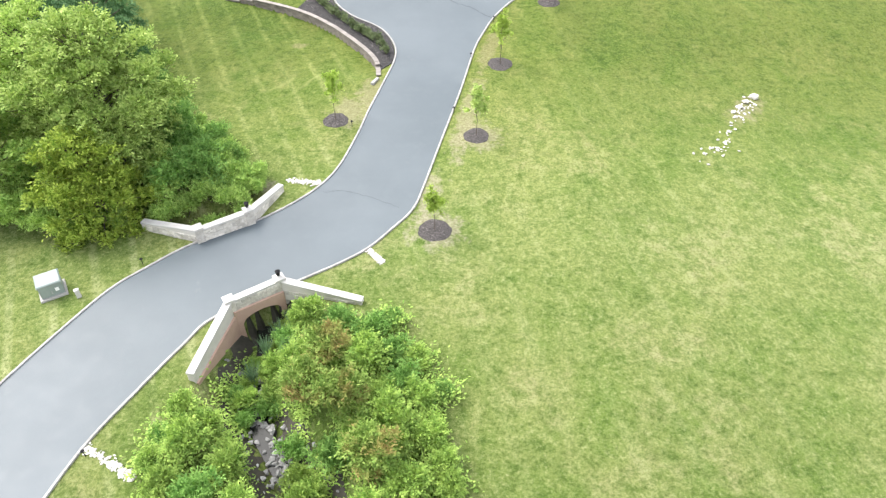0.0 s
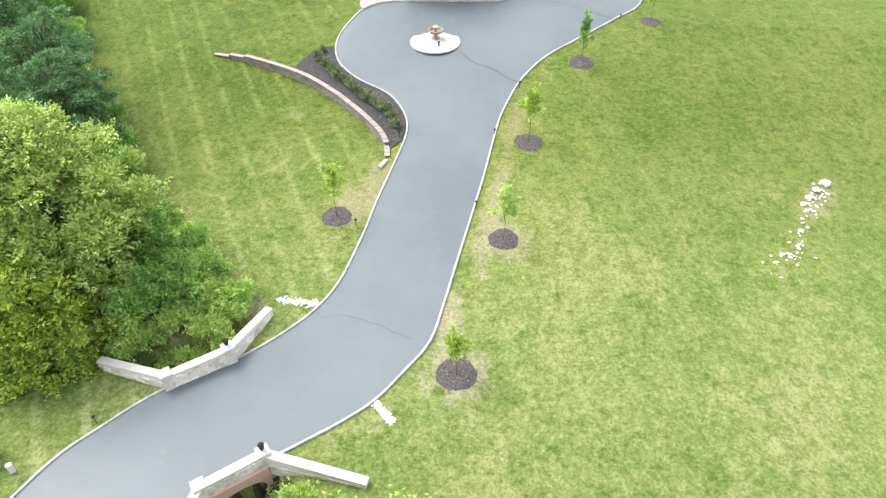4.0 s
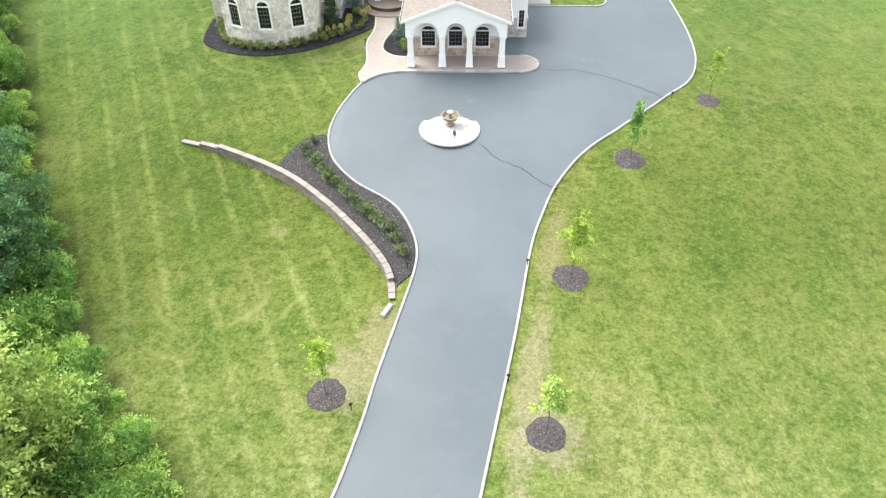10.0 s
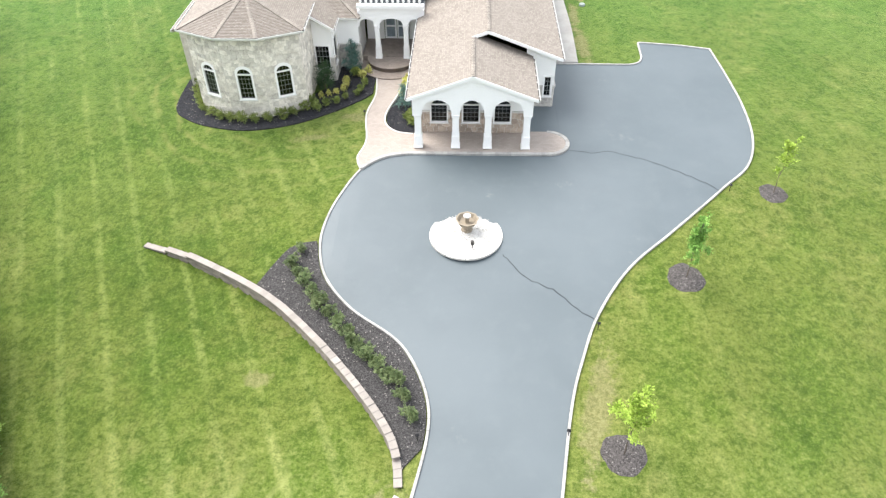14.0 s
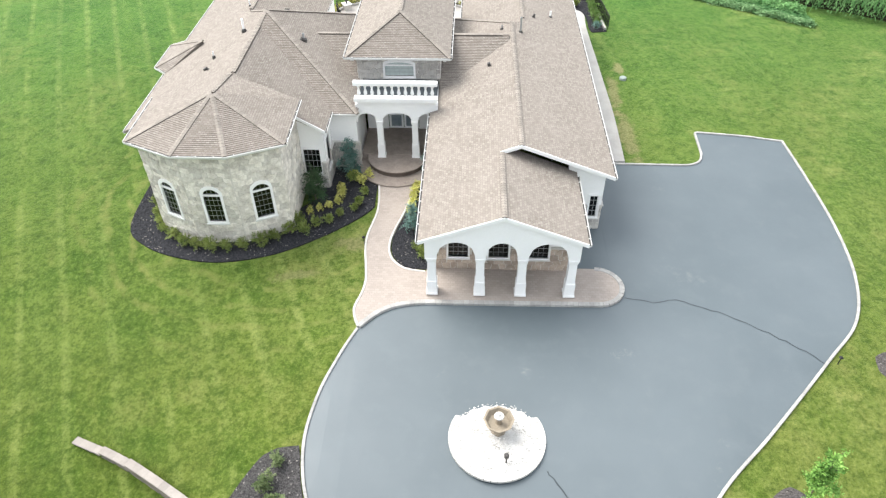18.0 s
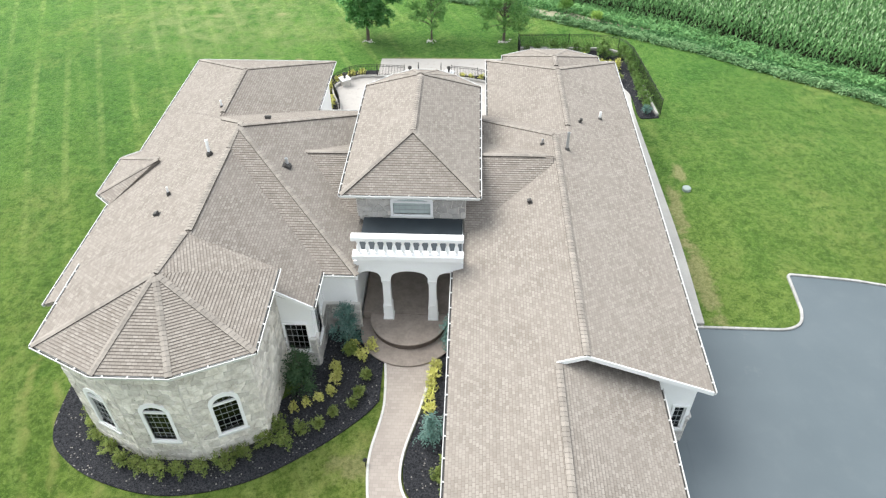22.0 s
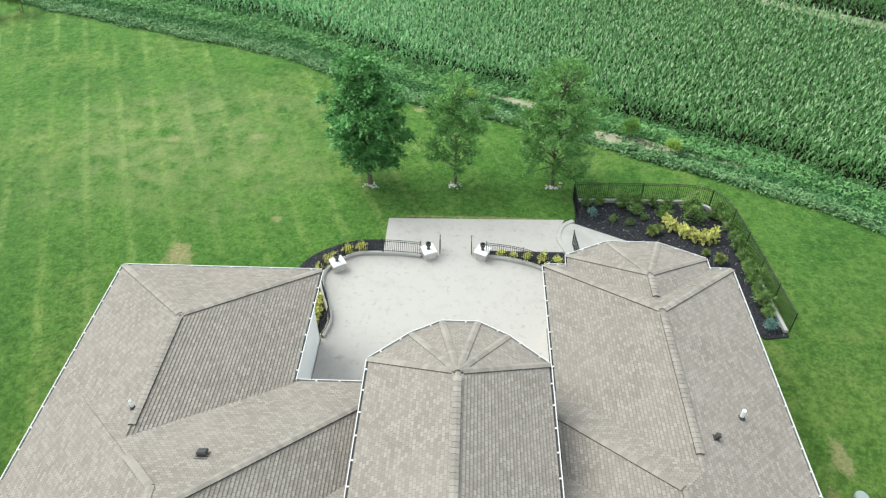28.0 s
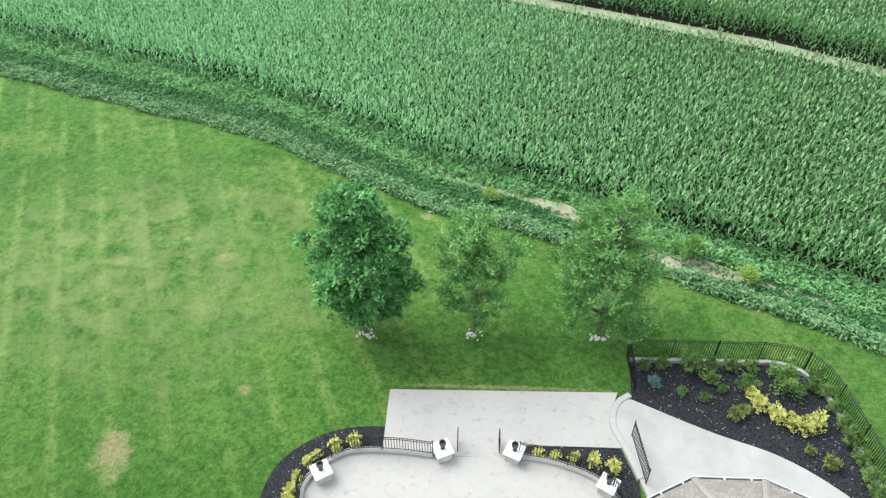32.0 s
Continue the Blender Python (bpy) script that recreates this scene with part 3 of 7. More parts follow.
def blocks_along(name, line, wide, tall, long, lift, material, parent=None, label="", sink=0.15, gap=0.012, side=0.0):
    """Blocks set end to end along a plan line, each a bevelled solid, in one mesh."""
    verts, faces = [], []
    rng = random.Random(len(line))
    dist, pts = [0.0], [Vector((p[0], p[1])) for p in line]
    for a, b in zip(pts, pts[1:]):
        dist.append(dist[-1] + (b - a).length)
    dx, dy, dd = [p.x for p in pts], [p.y for p in pts], np.array(dist)
    s = 0.0
    while s < dist[-1] - long * 0.3:
        e = min(s + long * rng.uniform(0.85, 1.15), dist[-1])
        a, b = (Vector((np.interp(q, dd, dx), np.interp(q, dd, dy))) for q in (s + gap / 2, e - gap / 2))
        d = (b - a).normalized()
        nrm = Vector((-d.y, d.x))
        o = nrm * side
        k = rng.uniform(-0.006, 0.006)
        z0 = [float(broad(p.x, p.y)) + lift for p in (a, b)]
        q = len(verts)
        for p, z in ((a, z0[0]), (b, z0[1])):
            for w, h in ((-1, -sink), (-1, tall - 0.02), (-0.82, tall), (0.82, tall), (1, tall - 0.02), (1, -sink)):
                c = p + o + nrm * (w * wide / 2)
                verts.append((c.x, c.y, z + h + k))
        faces += [(q + i, q + i + 1, q + 7 + i, q + 6 + i) for i in range(5)] + [tuple(q + i for i in range(5, -1, -1)), tuple(q + 6 + i for i in range(6))]
        s = e
    ob = raw(name, verts, faces, material, parent, label)
    return ob


# ---- ground ----
def grid_lines(lo, hi, fine, far, grow=1.25):
    a = list(np.arange(lo, hi + fine / 2, fine))
    for sgn in (-1, 1):
        s, p = fine, a[0] if sgn < 0 else a[-1]
        while abs(p) < far:
            s *= grow
            p += sgn * s
            a.insert(0, p) if sgn < 0 else a.append(p)
    return np.array(a)


gx, gy = grid_lines(-40, 30, 0.4, 1500), grid_lines(4, 118, 0.4, 1500)
mx, my = np.meshgrid(gx, gy)
mz = land(mx, my)
nx, ny = len(gx), len(gy)
quads = [(j * nx + i, j * nx + i + 1, (j + 1) * nx + i + 1, (j + 1) * nx + i) for j in range(ny - 1) for i in range(nx - 1)]
ground = raw("ground", np.stack([mx, my, mz], -1).reshape(-1, 3).tolist(), quads, LAWN, smooth=True)
tagged(ground, "wide mown lawn, green with straw-coloured patches and mowing lanes", "lawn", kind="structure")

# ---- driveway ----
WEST = [(-36.0, -16.0), (-28.0, 1.5), (-25.5, 10.5), (-24.0, 17.5), (-22.8, 20.9), (-21.4, 24.2), (-19.8, 27.5), (-18.3, 29.3), (-16.2, 31.4), (-13.1, 33.4), (-11.1, 35.0), (-9.45, 36.8), (-8.3, 39.0), (-7.4, 42.7), (-6.9, 45.6), (-6.15, 49.2), (-5.5, 52.6), (-5.55, 54.6), (-6.3, 56.6), (-7.4, 58.1), (-9.75, 59.85), (-11.4, 62.0), (-12.05, 64.6), (-11.85, 67.0), (-11.25, 69.0), (-10.5, 70.9)]
EAST = [(-30.0, -19.0), (-22.0, -1.0), (-19.5, 8.0), (-18.4, 12.5), (-17.2, 17.4), (-15.7, 20.9), (-14.4, 23.6), (-13.2, 25.6), (-9.0, 28.5), (-7.0, 29.9), (-5.5, 31.2), (-4.2, 33.0), (-3.0, 34.9), (-2.4, 37.2), (-1.5, 41.5), (-0.1, 48.2), (1.0, 54.2), (1.8, 57.0), (2.9, 59.8), (4.9, 62.9), (7.8, 65.8), (11.6, 69.8), (13.8, 72.3), (15.0, 75.5), (15.5, 79.7), (15.5, 84.5), (15.35, 88.4)]
west, east = spline(WEST, 0.4), spline(EAST, 0.4)
head = [Vector(p) for p in ((9.7, 89.0), (9.55, 86.4))]
notch = spline([(9.55, 86.4), (9.2, 85.5), (8.4, 85.05), (7.4, 85.0)], 0.2)
kerb_head = [Vector((15.35, 88.4)), Vector((13.0, 88.8)), Vector((9.7, 89.0)), *notch, Vector((2.2, 85.05))]
apron = spline([(-10.5, 70.9), (-9.6, 71.9), (-8.5, 72.45), (-7.0, 72.65)], 0.2)
drive = [*west, *apron[1:], Vector((-7.0, 74.5)), Vector((1.9, 74.6)), Vector((1.9, 85.05)), *kerb_head[::-1][1:-1], *east[::-1]]
driveway = drape("road", drive, 0.035, ASPHALT, step=0.9)
tagged(driveway, "grey sealed asphalt driveway that widens into a forecourt", "driveway", kind="structure")
for nm, ln in (("kerb", west), ("kerb", east), ("kerb", kerb_head)):
    tagged(blocks_along(nm, ln, 0.135, 0.08, 0.28, 0.03, KERB), "row of pale granite kerb blocks along the driveway", "kerb", kind="structure")

# ---- the house ----
house = thing("house", "large cream stone and white house under brown shingle roofs", "house", at=(-9, 86, 1.2))


def hpart(name, bm, material, label="", parent=None):
    """A part of the house, given in world places."""
    ob = part(name, bm, material, parent or house, label)
    up = ob.parent
    ob.matrix_parent_inverse = up.matrix_world.inverted() if up is house else Matrix.Translation(-Vector((-9, 86, 1.2)))
    if up is not house:
        ob.matrix_parent_inverse = Matrix.Identity(4)
    return ob


def clip(poly, k, v, keep_above):
    """Cuts a convex plan polygon (u, v) along v."""
    out = []
    for i, a in enumerate(poly):
        b = poly[(i + 1) % len(poly)]
        ia, ib = (a[1] >= v) == keep_above or a[1] == v, (b[1] >= v) == keep_above or b[1] == v
        if ia:
            out.append(a)
        if ia != ib and a[1] != b[1]:
            t = (v - a[1]) / (b[1] - a[1])
            out.append((a[0] + t * (b[0] - a[0]), v))
    return out


def slope(name, corners, thick=0.16, course=0.125):
    """A roof slope: overlapping shingle courses over a solid deck. Corners in turn, seen from above, anticlockwise."""
    c = [Vector(p) for p in corners]
    nrm = sum((((c[i] - c[0]).cross(c[(i + 1) % len(c)] - c[0])) for i in range(1, len(c))), Vector()).normalized()
    if nrm.z < 0:
        c.reverse()
        nrm = -nrm
    u = Vector((0, 0, 1)).cross(nrm).normalized()
    v = nrm.cross(u)
    o = min(c, key=lambda p: p.z)
    flat = [((p - o).dot(u), (p - o).dot(v)) for p in c]
    top = max(q[1] for q in flat)
    bm = bmesh.new()
    uv = bm.loops.layers.uv.new("map")

    def face(pts, slot=0):
        f = bm.faces.new([bm.verts.new(p) for p, _ in pts])
        f.material_index = slot
        for lp, (_, m) in zip(f.loops, pts):
            lp[uv].uv = m

    k = 0
    while k * course < top:
        lo, hi = k * course, min((k + 1) * course, top)
        strip = clip(clip(flat, 0, lo, True), 0, hi, False)
        if len(strip) > 2:
            lift = [0.023 * (1 - (q[1] - lo) / course) + 0.003 for q in strip]
            face([(o + u * q[0] + v * q[1] + nrm * h, q) for q, h in zip(strip, lift)])
            low = sorted((q for q in strip if abs(q[1] - lo) < 1e-6), key=lambda q: q[0])
            if len(low) > 1:
                a, b = low[0], low[-1]
                foot = 0.003 if k else 0.0
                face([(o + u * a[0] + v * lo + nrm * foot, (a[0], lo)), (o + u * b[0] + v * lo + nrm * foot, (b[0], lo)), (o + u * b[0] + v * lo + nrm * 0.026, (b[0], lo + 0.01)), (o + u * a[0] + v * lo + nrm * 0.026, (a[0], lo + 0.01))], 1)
        k += 1
    n = len(c)
    for i in range(n):
        a, b = c[i], c[(i + 1) % n]
        face([(a - nrm * thick, (0, 0.05)), (b - nrm * thick, (0.2, 0.05)), (b, (0.2, 0.1)), (a, (0, 0.1))])
    face([(p - nrm * thick, (0, 0.05)) for p in reversed(c)])
    bmesh.ops.remove_doubles(bm, verts=bm.verts[:], dist=1e-4)
    ob = hpart(name, bm, SHINGLE)
    ob.data.materials.append(BUTT_SHADE)
    return ob


def caps(line, name="ridge_cap", wide=0.26, long=0.2):
    """Cap shingles along a ridge or hip, each overlapping the next."""
    a, b = Vector(line[0]), Vector(line[1])
    d = (b - a).normalized()
    side = d.cross(Vector((0, 0, 1))).normalized()
    up = side.cross(d)
    verts, faces = [], []
    m = max(1, int((b - a).length / long))
    for i in range(m):
        p, q = a + d * (i * long - 0.02), a + d * ((i + 1) * long + 0.02)
        k = len(verts)
        for c, h in ((p, 0.07), (q, 0.056)):
            verts += [c - side * wide / 2 + up * (h - 0.1), c - side * wide / 2 + up * (h - 0.035), c + up * h, c + side * wide / 2 + up * (h - 0.035), c + side * wide / 2 + up * (h - 0.1)]
        faces += [(k + j, k + j + 1, k + 6 + j, k + 5 + j) for j in range(4)] + [(k + 4, k + 3, k + 2, k + 1, k)]
    bm = bmesh.new()
    vs = [bm.verts.new(v) for v in verts]
    # cap sides and ends take the butts' dark tone as painted shadow
    for i, f in enumerate(faces):
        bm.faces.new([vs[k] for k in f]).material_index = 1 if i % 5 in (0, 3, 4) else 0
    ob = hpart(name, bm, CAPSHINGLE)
    ob.data.materials.append(BUTT_SHADE)
    tagged(ob, kind="stuff")


CAPSHINGLE = surface("cap_shingles", (0.200, 0.176, 0.151), (0.285, 0.256, 0.222), 30, 1.5, 0.9, 0.4, island=0.14)


def gutter(a, b, name="gutter", tall=0.13, wide=0.12):
    """A white gutter with its brackets along an eave."""
    a, b = Vector(a), Vector(b)
    d = (b - a).normalized()
    s = d.cross(Vector((0, 0, 1))).normalized()
    bm = bmesh.new()
    prof = [(0.0, -tall), (wide * 0.75, -tall), (wide, -0.03), (wide, 0.012), (wide - 0.026, 0.012), (wide - 0.03, -0.075), (0.012, -0.08), (0.0, -0.02)]
    rings = [[bm.verts.new(p + s * w + Vector((0, 0, h))) for w, h in prof] for p in (a - d * 0.02, b + d * 0.02)]
    for i in range(len(prof)):
        j = (i + 1) % len(prof)
        bm.faces.new((rings[0][i], rings[0][j], rings[1][j], rings[1][i]))
    bm.faces.new(rings[0][::-1]), bm.faces.new(rings[1])
    ob = hpart(name, bm, TRIM)
    # dark strip laid in: silt, and the trough's shade as colour
    bm = bmesh.new()
    hexa(bm, [q + s * w + Vector((0, 0, h)) for h in (-0.072, -0.05) for q, w in ((a, 0.016), (b, 0.016), (b, wide - 0.034), (a, wide - 0.034))])
    part("trough", bm, DARK, ob, "dark strip that stands for silt and shade in the trough")
    n = int((b - a).length / 0.9)
    for i in range(n):
        p = a + d * (0.45 + 0.9 * i)
        bk = bmesh.new()
        c = [p + s * w + d * e + Vector((0, 0, h)) for h in (-0.03, 0.016) for w, e in ((-0.12, -0.025), (wide, -0.025), (wide, 0.025), (-0.12, 0.025))]
        hexa(bk, c)
        part("bracket", bk, TRIM, ob)
    return ob


def rake(a, b, name="rake_board", tall=0.17, out=0.05):
    """A white board under a sloping roof edge."""
    a, b = Vector(a), Vector(b)
    s = (b - a).cross(Vector((0, 0, 1))).normalized()
    bm = bmesh.new()
    hexa(bm, [p + s * w + Vector((0, 0, h)) for h in (-tall, 0.03) for p, w in ((a, 0.002), (b, 0.002), (b, out), (a, out))])
    return hpart(name, bm, WHITE)


def wall(name, a, b, z0, z1, material, thick=0.3, holes=(), label="", tops=None, bm=None):
    """A wall from plan point a to b, its outer face to the right of the run, with openings that go through.
    holes: (from, to, sill, spring, rise) along the wall; a rise above 0 makes an arch. tops: (along, height) of a sloping top."""
    own = bm is None
    bm = bm or bmesh.new()
    a, b = Vector(a), Vector(b)
    d = (b - a).normalized()
    inn = Vector((-d.y, d.x)) * thick
    run = (b - a).length
    cuts = {0.004, run - 0.004}
    for s0, s1, zb, zs, rise in holes:
        cuts |= {s0 + (s1 - s0) * k / 12 for k in range(13)} if rise else {s0, s1}
    for s, _ in tops or ():
        cuts.add(s)
    cuts = sorted(c for c in cuts if -1e-6 <= c <= run + 1e-6)

    def top(s):
        return float(np.interp(s, [q[0] for q in tops], [q[1] for q in tops])) if tops else z1

    def lump(s, e, zs, ze, ts, te):
        p, q = a + d * s, a + d * e
        hexa(bm, [(p.x, p.y, zs), (q.x, q.y, ze), (q.x + inn.x, q.y + inn.y, ze), (p.x + inn.x, p.y + inn.y, zs), (p.x, p.y, ts), (q.x, q.y, te), (q.x + inn.x, q.y + inn.y, te), (p.x + inn.x, p.y + inn.y, ts)])

    for s, e in zip(cuts, cuts[1:]):
        if e - s < 1e-5:
            continue
        hole = next((h for h in holes if h[0] - 1e-6 <= s and e <= h[1] + 1e-6), None)
        if hole:
            s0, s1, zb, zs, rise = hole
            half = (s1 - s0) / 2
            arch = lambda q: zs + (rise * math.sqrt(max(0.0, 1 - ((q - s0 - half) / half) ** 2)) if rise else 0.0)
            if zb > z0:
                lump(s, e, z0, z0, zb, zb)
            if min(top(s), top(e)) > max(arch(s), arch(e)):
                lump(s, e, arch(s), arch(e), top(s), top(e))
        else:
            lump(s, e, z0, z0, top(s), top(e))
    bmesh.ops.remove_doubles(bm, verts=bm.verts[:], dist=1e-5)
    return hpart(name, bm, material, label) if own else bm


def arch_outline(w, h, rise, n=10):
    """The outline of a window, from its lower left corner round."""
    pts = [(-w / 2, 0), (w / 2, 0), (w / 2, h)]
    if rise:
        pts += [(w / 2 * math.cos(math.pi * k / n), h + rise * math.sin(math.pi * k / n)) for k in range(1, n)]
    return pts + [(-w / 2, h)]


def window(at, turn, w, h, rise=0.0, rows=4, cols=4, deep=0.16, name="window", frame_w=0.1, label=""):
    """A window whose outer face looks along -y before it is turned: frame, panes, bars and sill."""
    m = pose(*at, 0, 0, turn)
    slim = 0.006 if rise else 0.01

    def put(bm, nm, mat, up=None, lab=""):
        bm.transform(m)
        return hpart(nm, bm, mat, lab, up)

    bm = bmesh.new()
    o, i = arch_outline(w + 2 * frame_w, h + frame_w, rise + frame_w * 0.6 if rise else 0), arch_outline(w, h, rise)
    o = [(x, z - frame_w) for x, z in o]
    o = [(x, z + (frame_w if rise and z > h - frame_w + 1e-4 else (frame_w if z > h / 2 else 0))) for x, z in o]
    n = len(i)
    f, b = -0.07, deep
    vs = [[bm.verts.new((x, y, z)) for x, z in ring] for ring, y in ((o, f), (i, f), (i, b), (o, b))]
    for r in range(4):
        for k in range(n):
            bm.faces.new((vs[r][k], vs[r][(k + 1) % n], vs[(r + 1) % 4][(k + 1) % n], vs[(r + 1) % 4][k]))
    win = put(bm, name, WHITE, None, label)
    bm = bmesh.new()
    ring = [[bm.verts.new((x, y, z)) for x, z in i] for y in (0.05, 0.065)]
    bm.faces.new(ring[0]), bm.faces.new(ring[1][::-1])
    for k in range(n):
        bm.faces.new((ring[0][k], ring[1][k], ring[1][(k + 1) % n], ring[0][(k + 1) % n]))
    put(bm, "pane", GLASS, win)
    for k in range(1, cols):
        bm = bmesh.new()
        x = -w / 2 + w * k / cols
        t = h + (rise * math.sqrt(max(0, 1 - (2 * x / w) ** 2)) if rise else 0)
        box(bm, x - slim, x + slim, 0.035, 0.062, 0, t)
        put(bm, "glazing_bar", BAR, win)
    for k in range(1, rows + (1 if rise else 0)):
        bm = bmesh.new()
        z, th = h * k / rows, 0.045 if rise and k == rows else slim
        box(bm, -w / 2, w / 2, 0.032 if th < 0.04 else -0.03, 0.065, z - th, z + th)
        put(bm, "glazing_bar", BAR if th < 0.04 else WHITE, win)
    bm = bmesh.new()
    box(bm, -w / 2 - frame_w - 0.04, w / 2 + frame_w + 0.04, -0.11, 0.02, -frame_w - 0.05, -frame_w + 0.02)
    put(bm, "sill", TRIM, win)
    return win


# roofs
P1 = 0.3815
RZ = 5.1
slope("roof", [(-7.65, 72.95, RZ), (-3.64, 72.95, RZ + 4.01 * P1), (-3.64, 78.32, RZ + 4.01 * P1), (-7.65, 78.32, RZ)])
slope("roof", [(0.37, 72.95, RZ), (0.37, 78.9, RZ), (-3.64, 78.9, RZ + 4.01 * P1), (-3.64, 72.95, RZ + 4.01 * P1)])
R2 = RZ + 5.0 * P1
slope("roof", [(-7.65, 78.32, RZ), (-3.4, 78.32, RZ + 4.25 * P1), (-2.65, 78.32, R2), (-2.65, 93.0, R2), (-7.65, 98.0, RZ)])
slope("roof", [(2.35, 78.32, RZ), (2.35, 98.0, RZ), (-2.65, 93.0, R2), (-2.65, 78.32, R2)])
slope("roof", [(-7.65, 98.0, RZ), (-2.65, 93.0, R2), (2.35, 98.0, RZ)])
R3 = RZ + 4.18 * P1
slope("roof", [(-6.0, 92.0, RZ), (-1.82, 92.0, R3), (-1.82, 100.87, R3), (-6.0, 105.05, RZ)])
slope("roof", [(2.36, 97.0, RZ + 0.002), (2.36, 105.05, RZ), (-1.82, 100.87, R3), (-1.82, 93.2, R3)])
slope("roof", [(-6.0, 105.05, RZ), (-1.82, 100.87, R3), (2.36, 105.05, RZ)])
BAY = [(-4.95, 105.05), (-4.92, 105.68), (-2.97, 106.68), (-0.62, 106.68), (1.32, 105.68), (1.32, 105.05)]
bz, apex = RZ + 0.05, (-1.8, 103.3, 6.36)
for i, (p, q) in enumerate(zip(BAY[1:-2], BAY[2:-1])):
    slope("bay_roof", [(*p, bz), apex, (*q, bz)])
BE = (-1.8, 101.5, 6.34)
for p, q in ((BAY[1], (-4.95, 104.5)), (BAY[4], (1.32, 104.5))):
    slope("bay_roof", [(*p, bz), (*q, bz), apex])
    slope("bay_roof", [(*q, bz), BE, apex])

MZ, MA, NZ = 5.3, (-18.2, 90.6, 8.75), 8.2
slope("roof", [(-24.9, 81.75, MZ), (-18.5, 81.15, NZ), (-18.5, 91.78, NZ), (-24.9, 97.95, MZ)])
slope("roof", [MA, (-18.5, 91.78, NZ), (-18.5, 89.54, NZ)])
slope("roof", [(-18.5, 84.0, MZ), (-11.9, 84.0, MZ), MA, (-18.5, 89.54, NZ)])
slope("roof", [(-11.9, 84.0, MZ), (-11.9, 97.95, MZ), MA])
slope("roof", [(-11.9, 97.95, MZ), (-24.9, 97.95, MZ), (-18.5, 91.78, NZ), MA])
slope("roof", [(-18.5, 81.9, NZ), (-13.45, 81.9, 5.4), (-13.45, 84.15, 5.4), (-18.5, 90.4, NZ)])
WR = 5.4 + 4.45 * 0.382
slope("roof", [(-24.9, 92.0, 5.4), (-20.45, 92.0, WR), (-20.45, 99.55, WR), (-24.9, 104.0, 5.4)])
slope("roof", [(-16.0, 92.0, 5.4), (-16.0, 104.0, 5.4), (-20.45, 99.55, WR), (-20.45, 92.0, WR)])
slope("roof", [(-16.0, 104.0, 5.4), (-24.9, 104.0, 5.4), (-20.45, 99.55, WR)])

TZ, TA = 7.1, (-18.75, 80.4, 8.6)
TUR = [(-22.9, 78.0), (-20.2, 76.76), (-17.4, 76.76), (-14.66, 78.0)]
for p, q in zip(TUR, TUR[1:]):
    slope("turret_roof", [(*p, TZ), (*q, TZ), TA])
TE, TQ, TP = (-18.6, 83.2, 8.22), (-22.95, 82.4, TZ), (-20.9, 85.6, 7.13)
slope("turret_roof", [(-14.66, 78.0, TZ), (-14.75, 82.4, TZ), TA])
slope("turret_roof", [(-14.75, 82.4, TZ), TE, TA])
slope("turret_roof", [(-22.9, 78.0, TZ), TA, TQ])
slope("turret_roof", [TQ, TA, TE])
slope("turret_roof", [TQ, TE, TP])

WZ = 7.28
TOW = [(-12.91, 97.5), (-11.5, 98.75), (-10.4, 99.38), (-9.06, 99.38), (-7.96, 98.75), (-6.55, 97.5)]
TF, TB = (-9.73, 90.15, 8.95), (-9.73, 95.75, 8.95)
slope("tower_roof", [(-12.91, 87.23, WZ), (-6.55, 87.23, WZ), TF])
slope("tower_roof", [(-12.91, 87.23, WZ), TF, TB, (-12.91, 97.5, WZ)])
slope("tower_roof", [(-6.55, 87.23, WZ), (-6.55, 97.5, WZ), TB, TF])
for p, q in zip(TOW, TOW[1:]):
    slope("tower_roof", [(*q, WZ), (*p, WZ), TB])
LZ = 7.1
for x0, x1 in ((-15.75, -12.2), (-7.2, -2.9)):
    slope("link_roof", [(x0, 86.9, 5.3), (x1, 86.9, 5.3), (x1, 90.95, LZ), (x0, 90.95, LZ)])
    slope("link_roof", [(x0, 95.0, 5.3), (x0, 90.95, LZ), (x1, 90.95, LZ), (x1, 95.0, 5.3)])
# the small bay on the west side
BB = [(-24.8, 88.6), (-25.75, 89.4), (-25.75, 92.6), (-24.8, 93.4)]
for p, q in zip(BB, BB[1:]):
    slope("bay_roof", [(*p, 5.35), (-22.9, 91.0, 6.45), (*q, 5.35)])

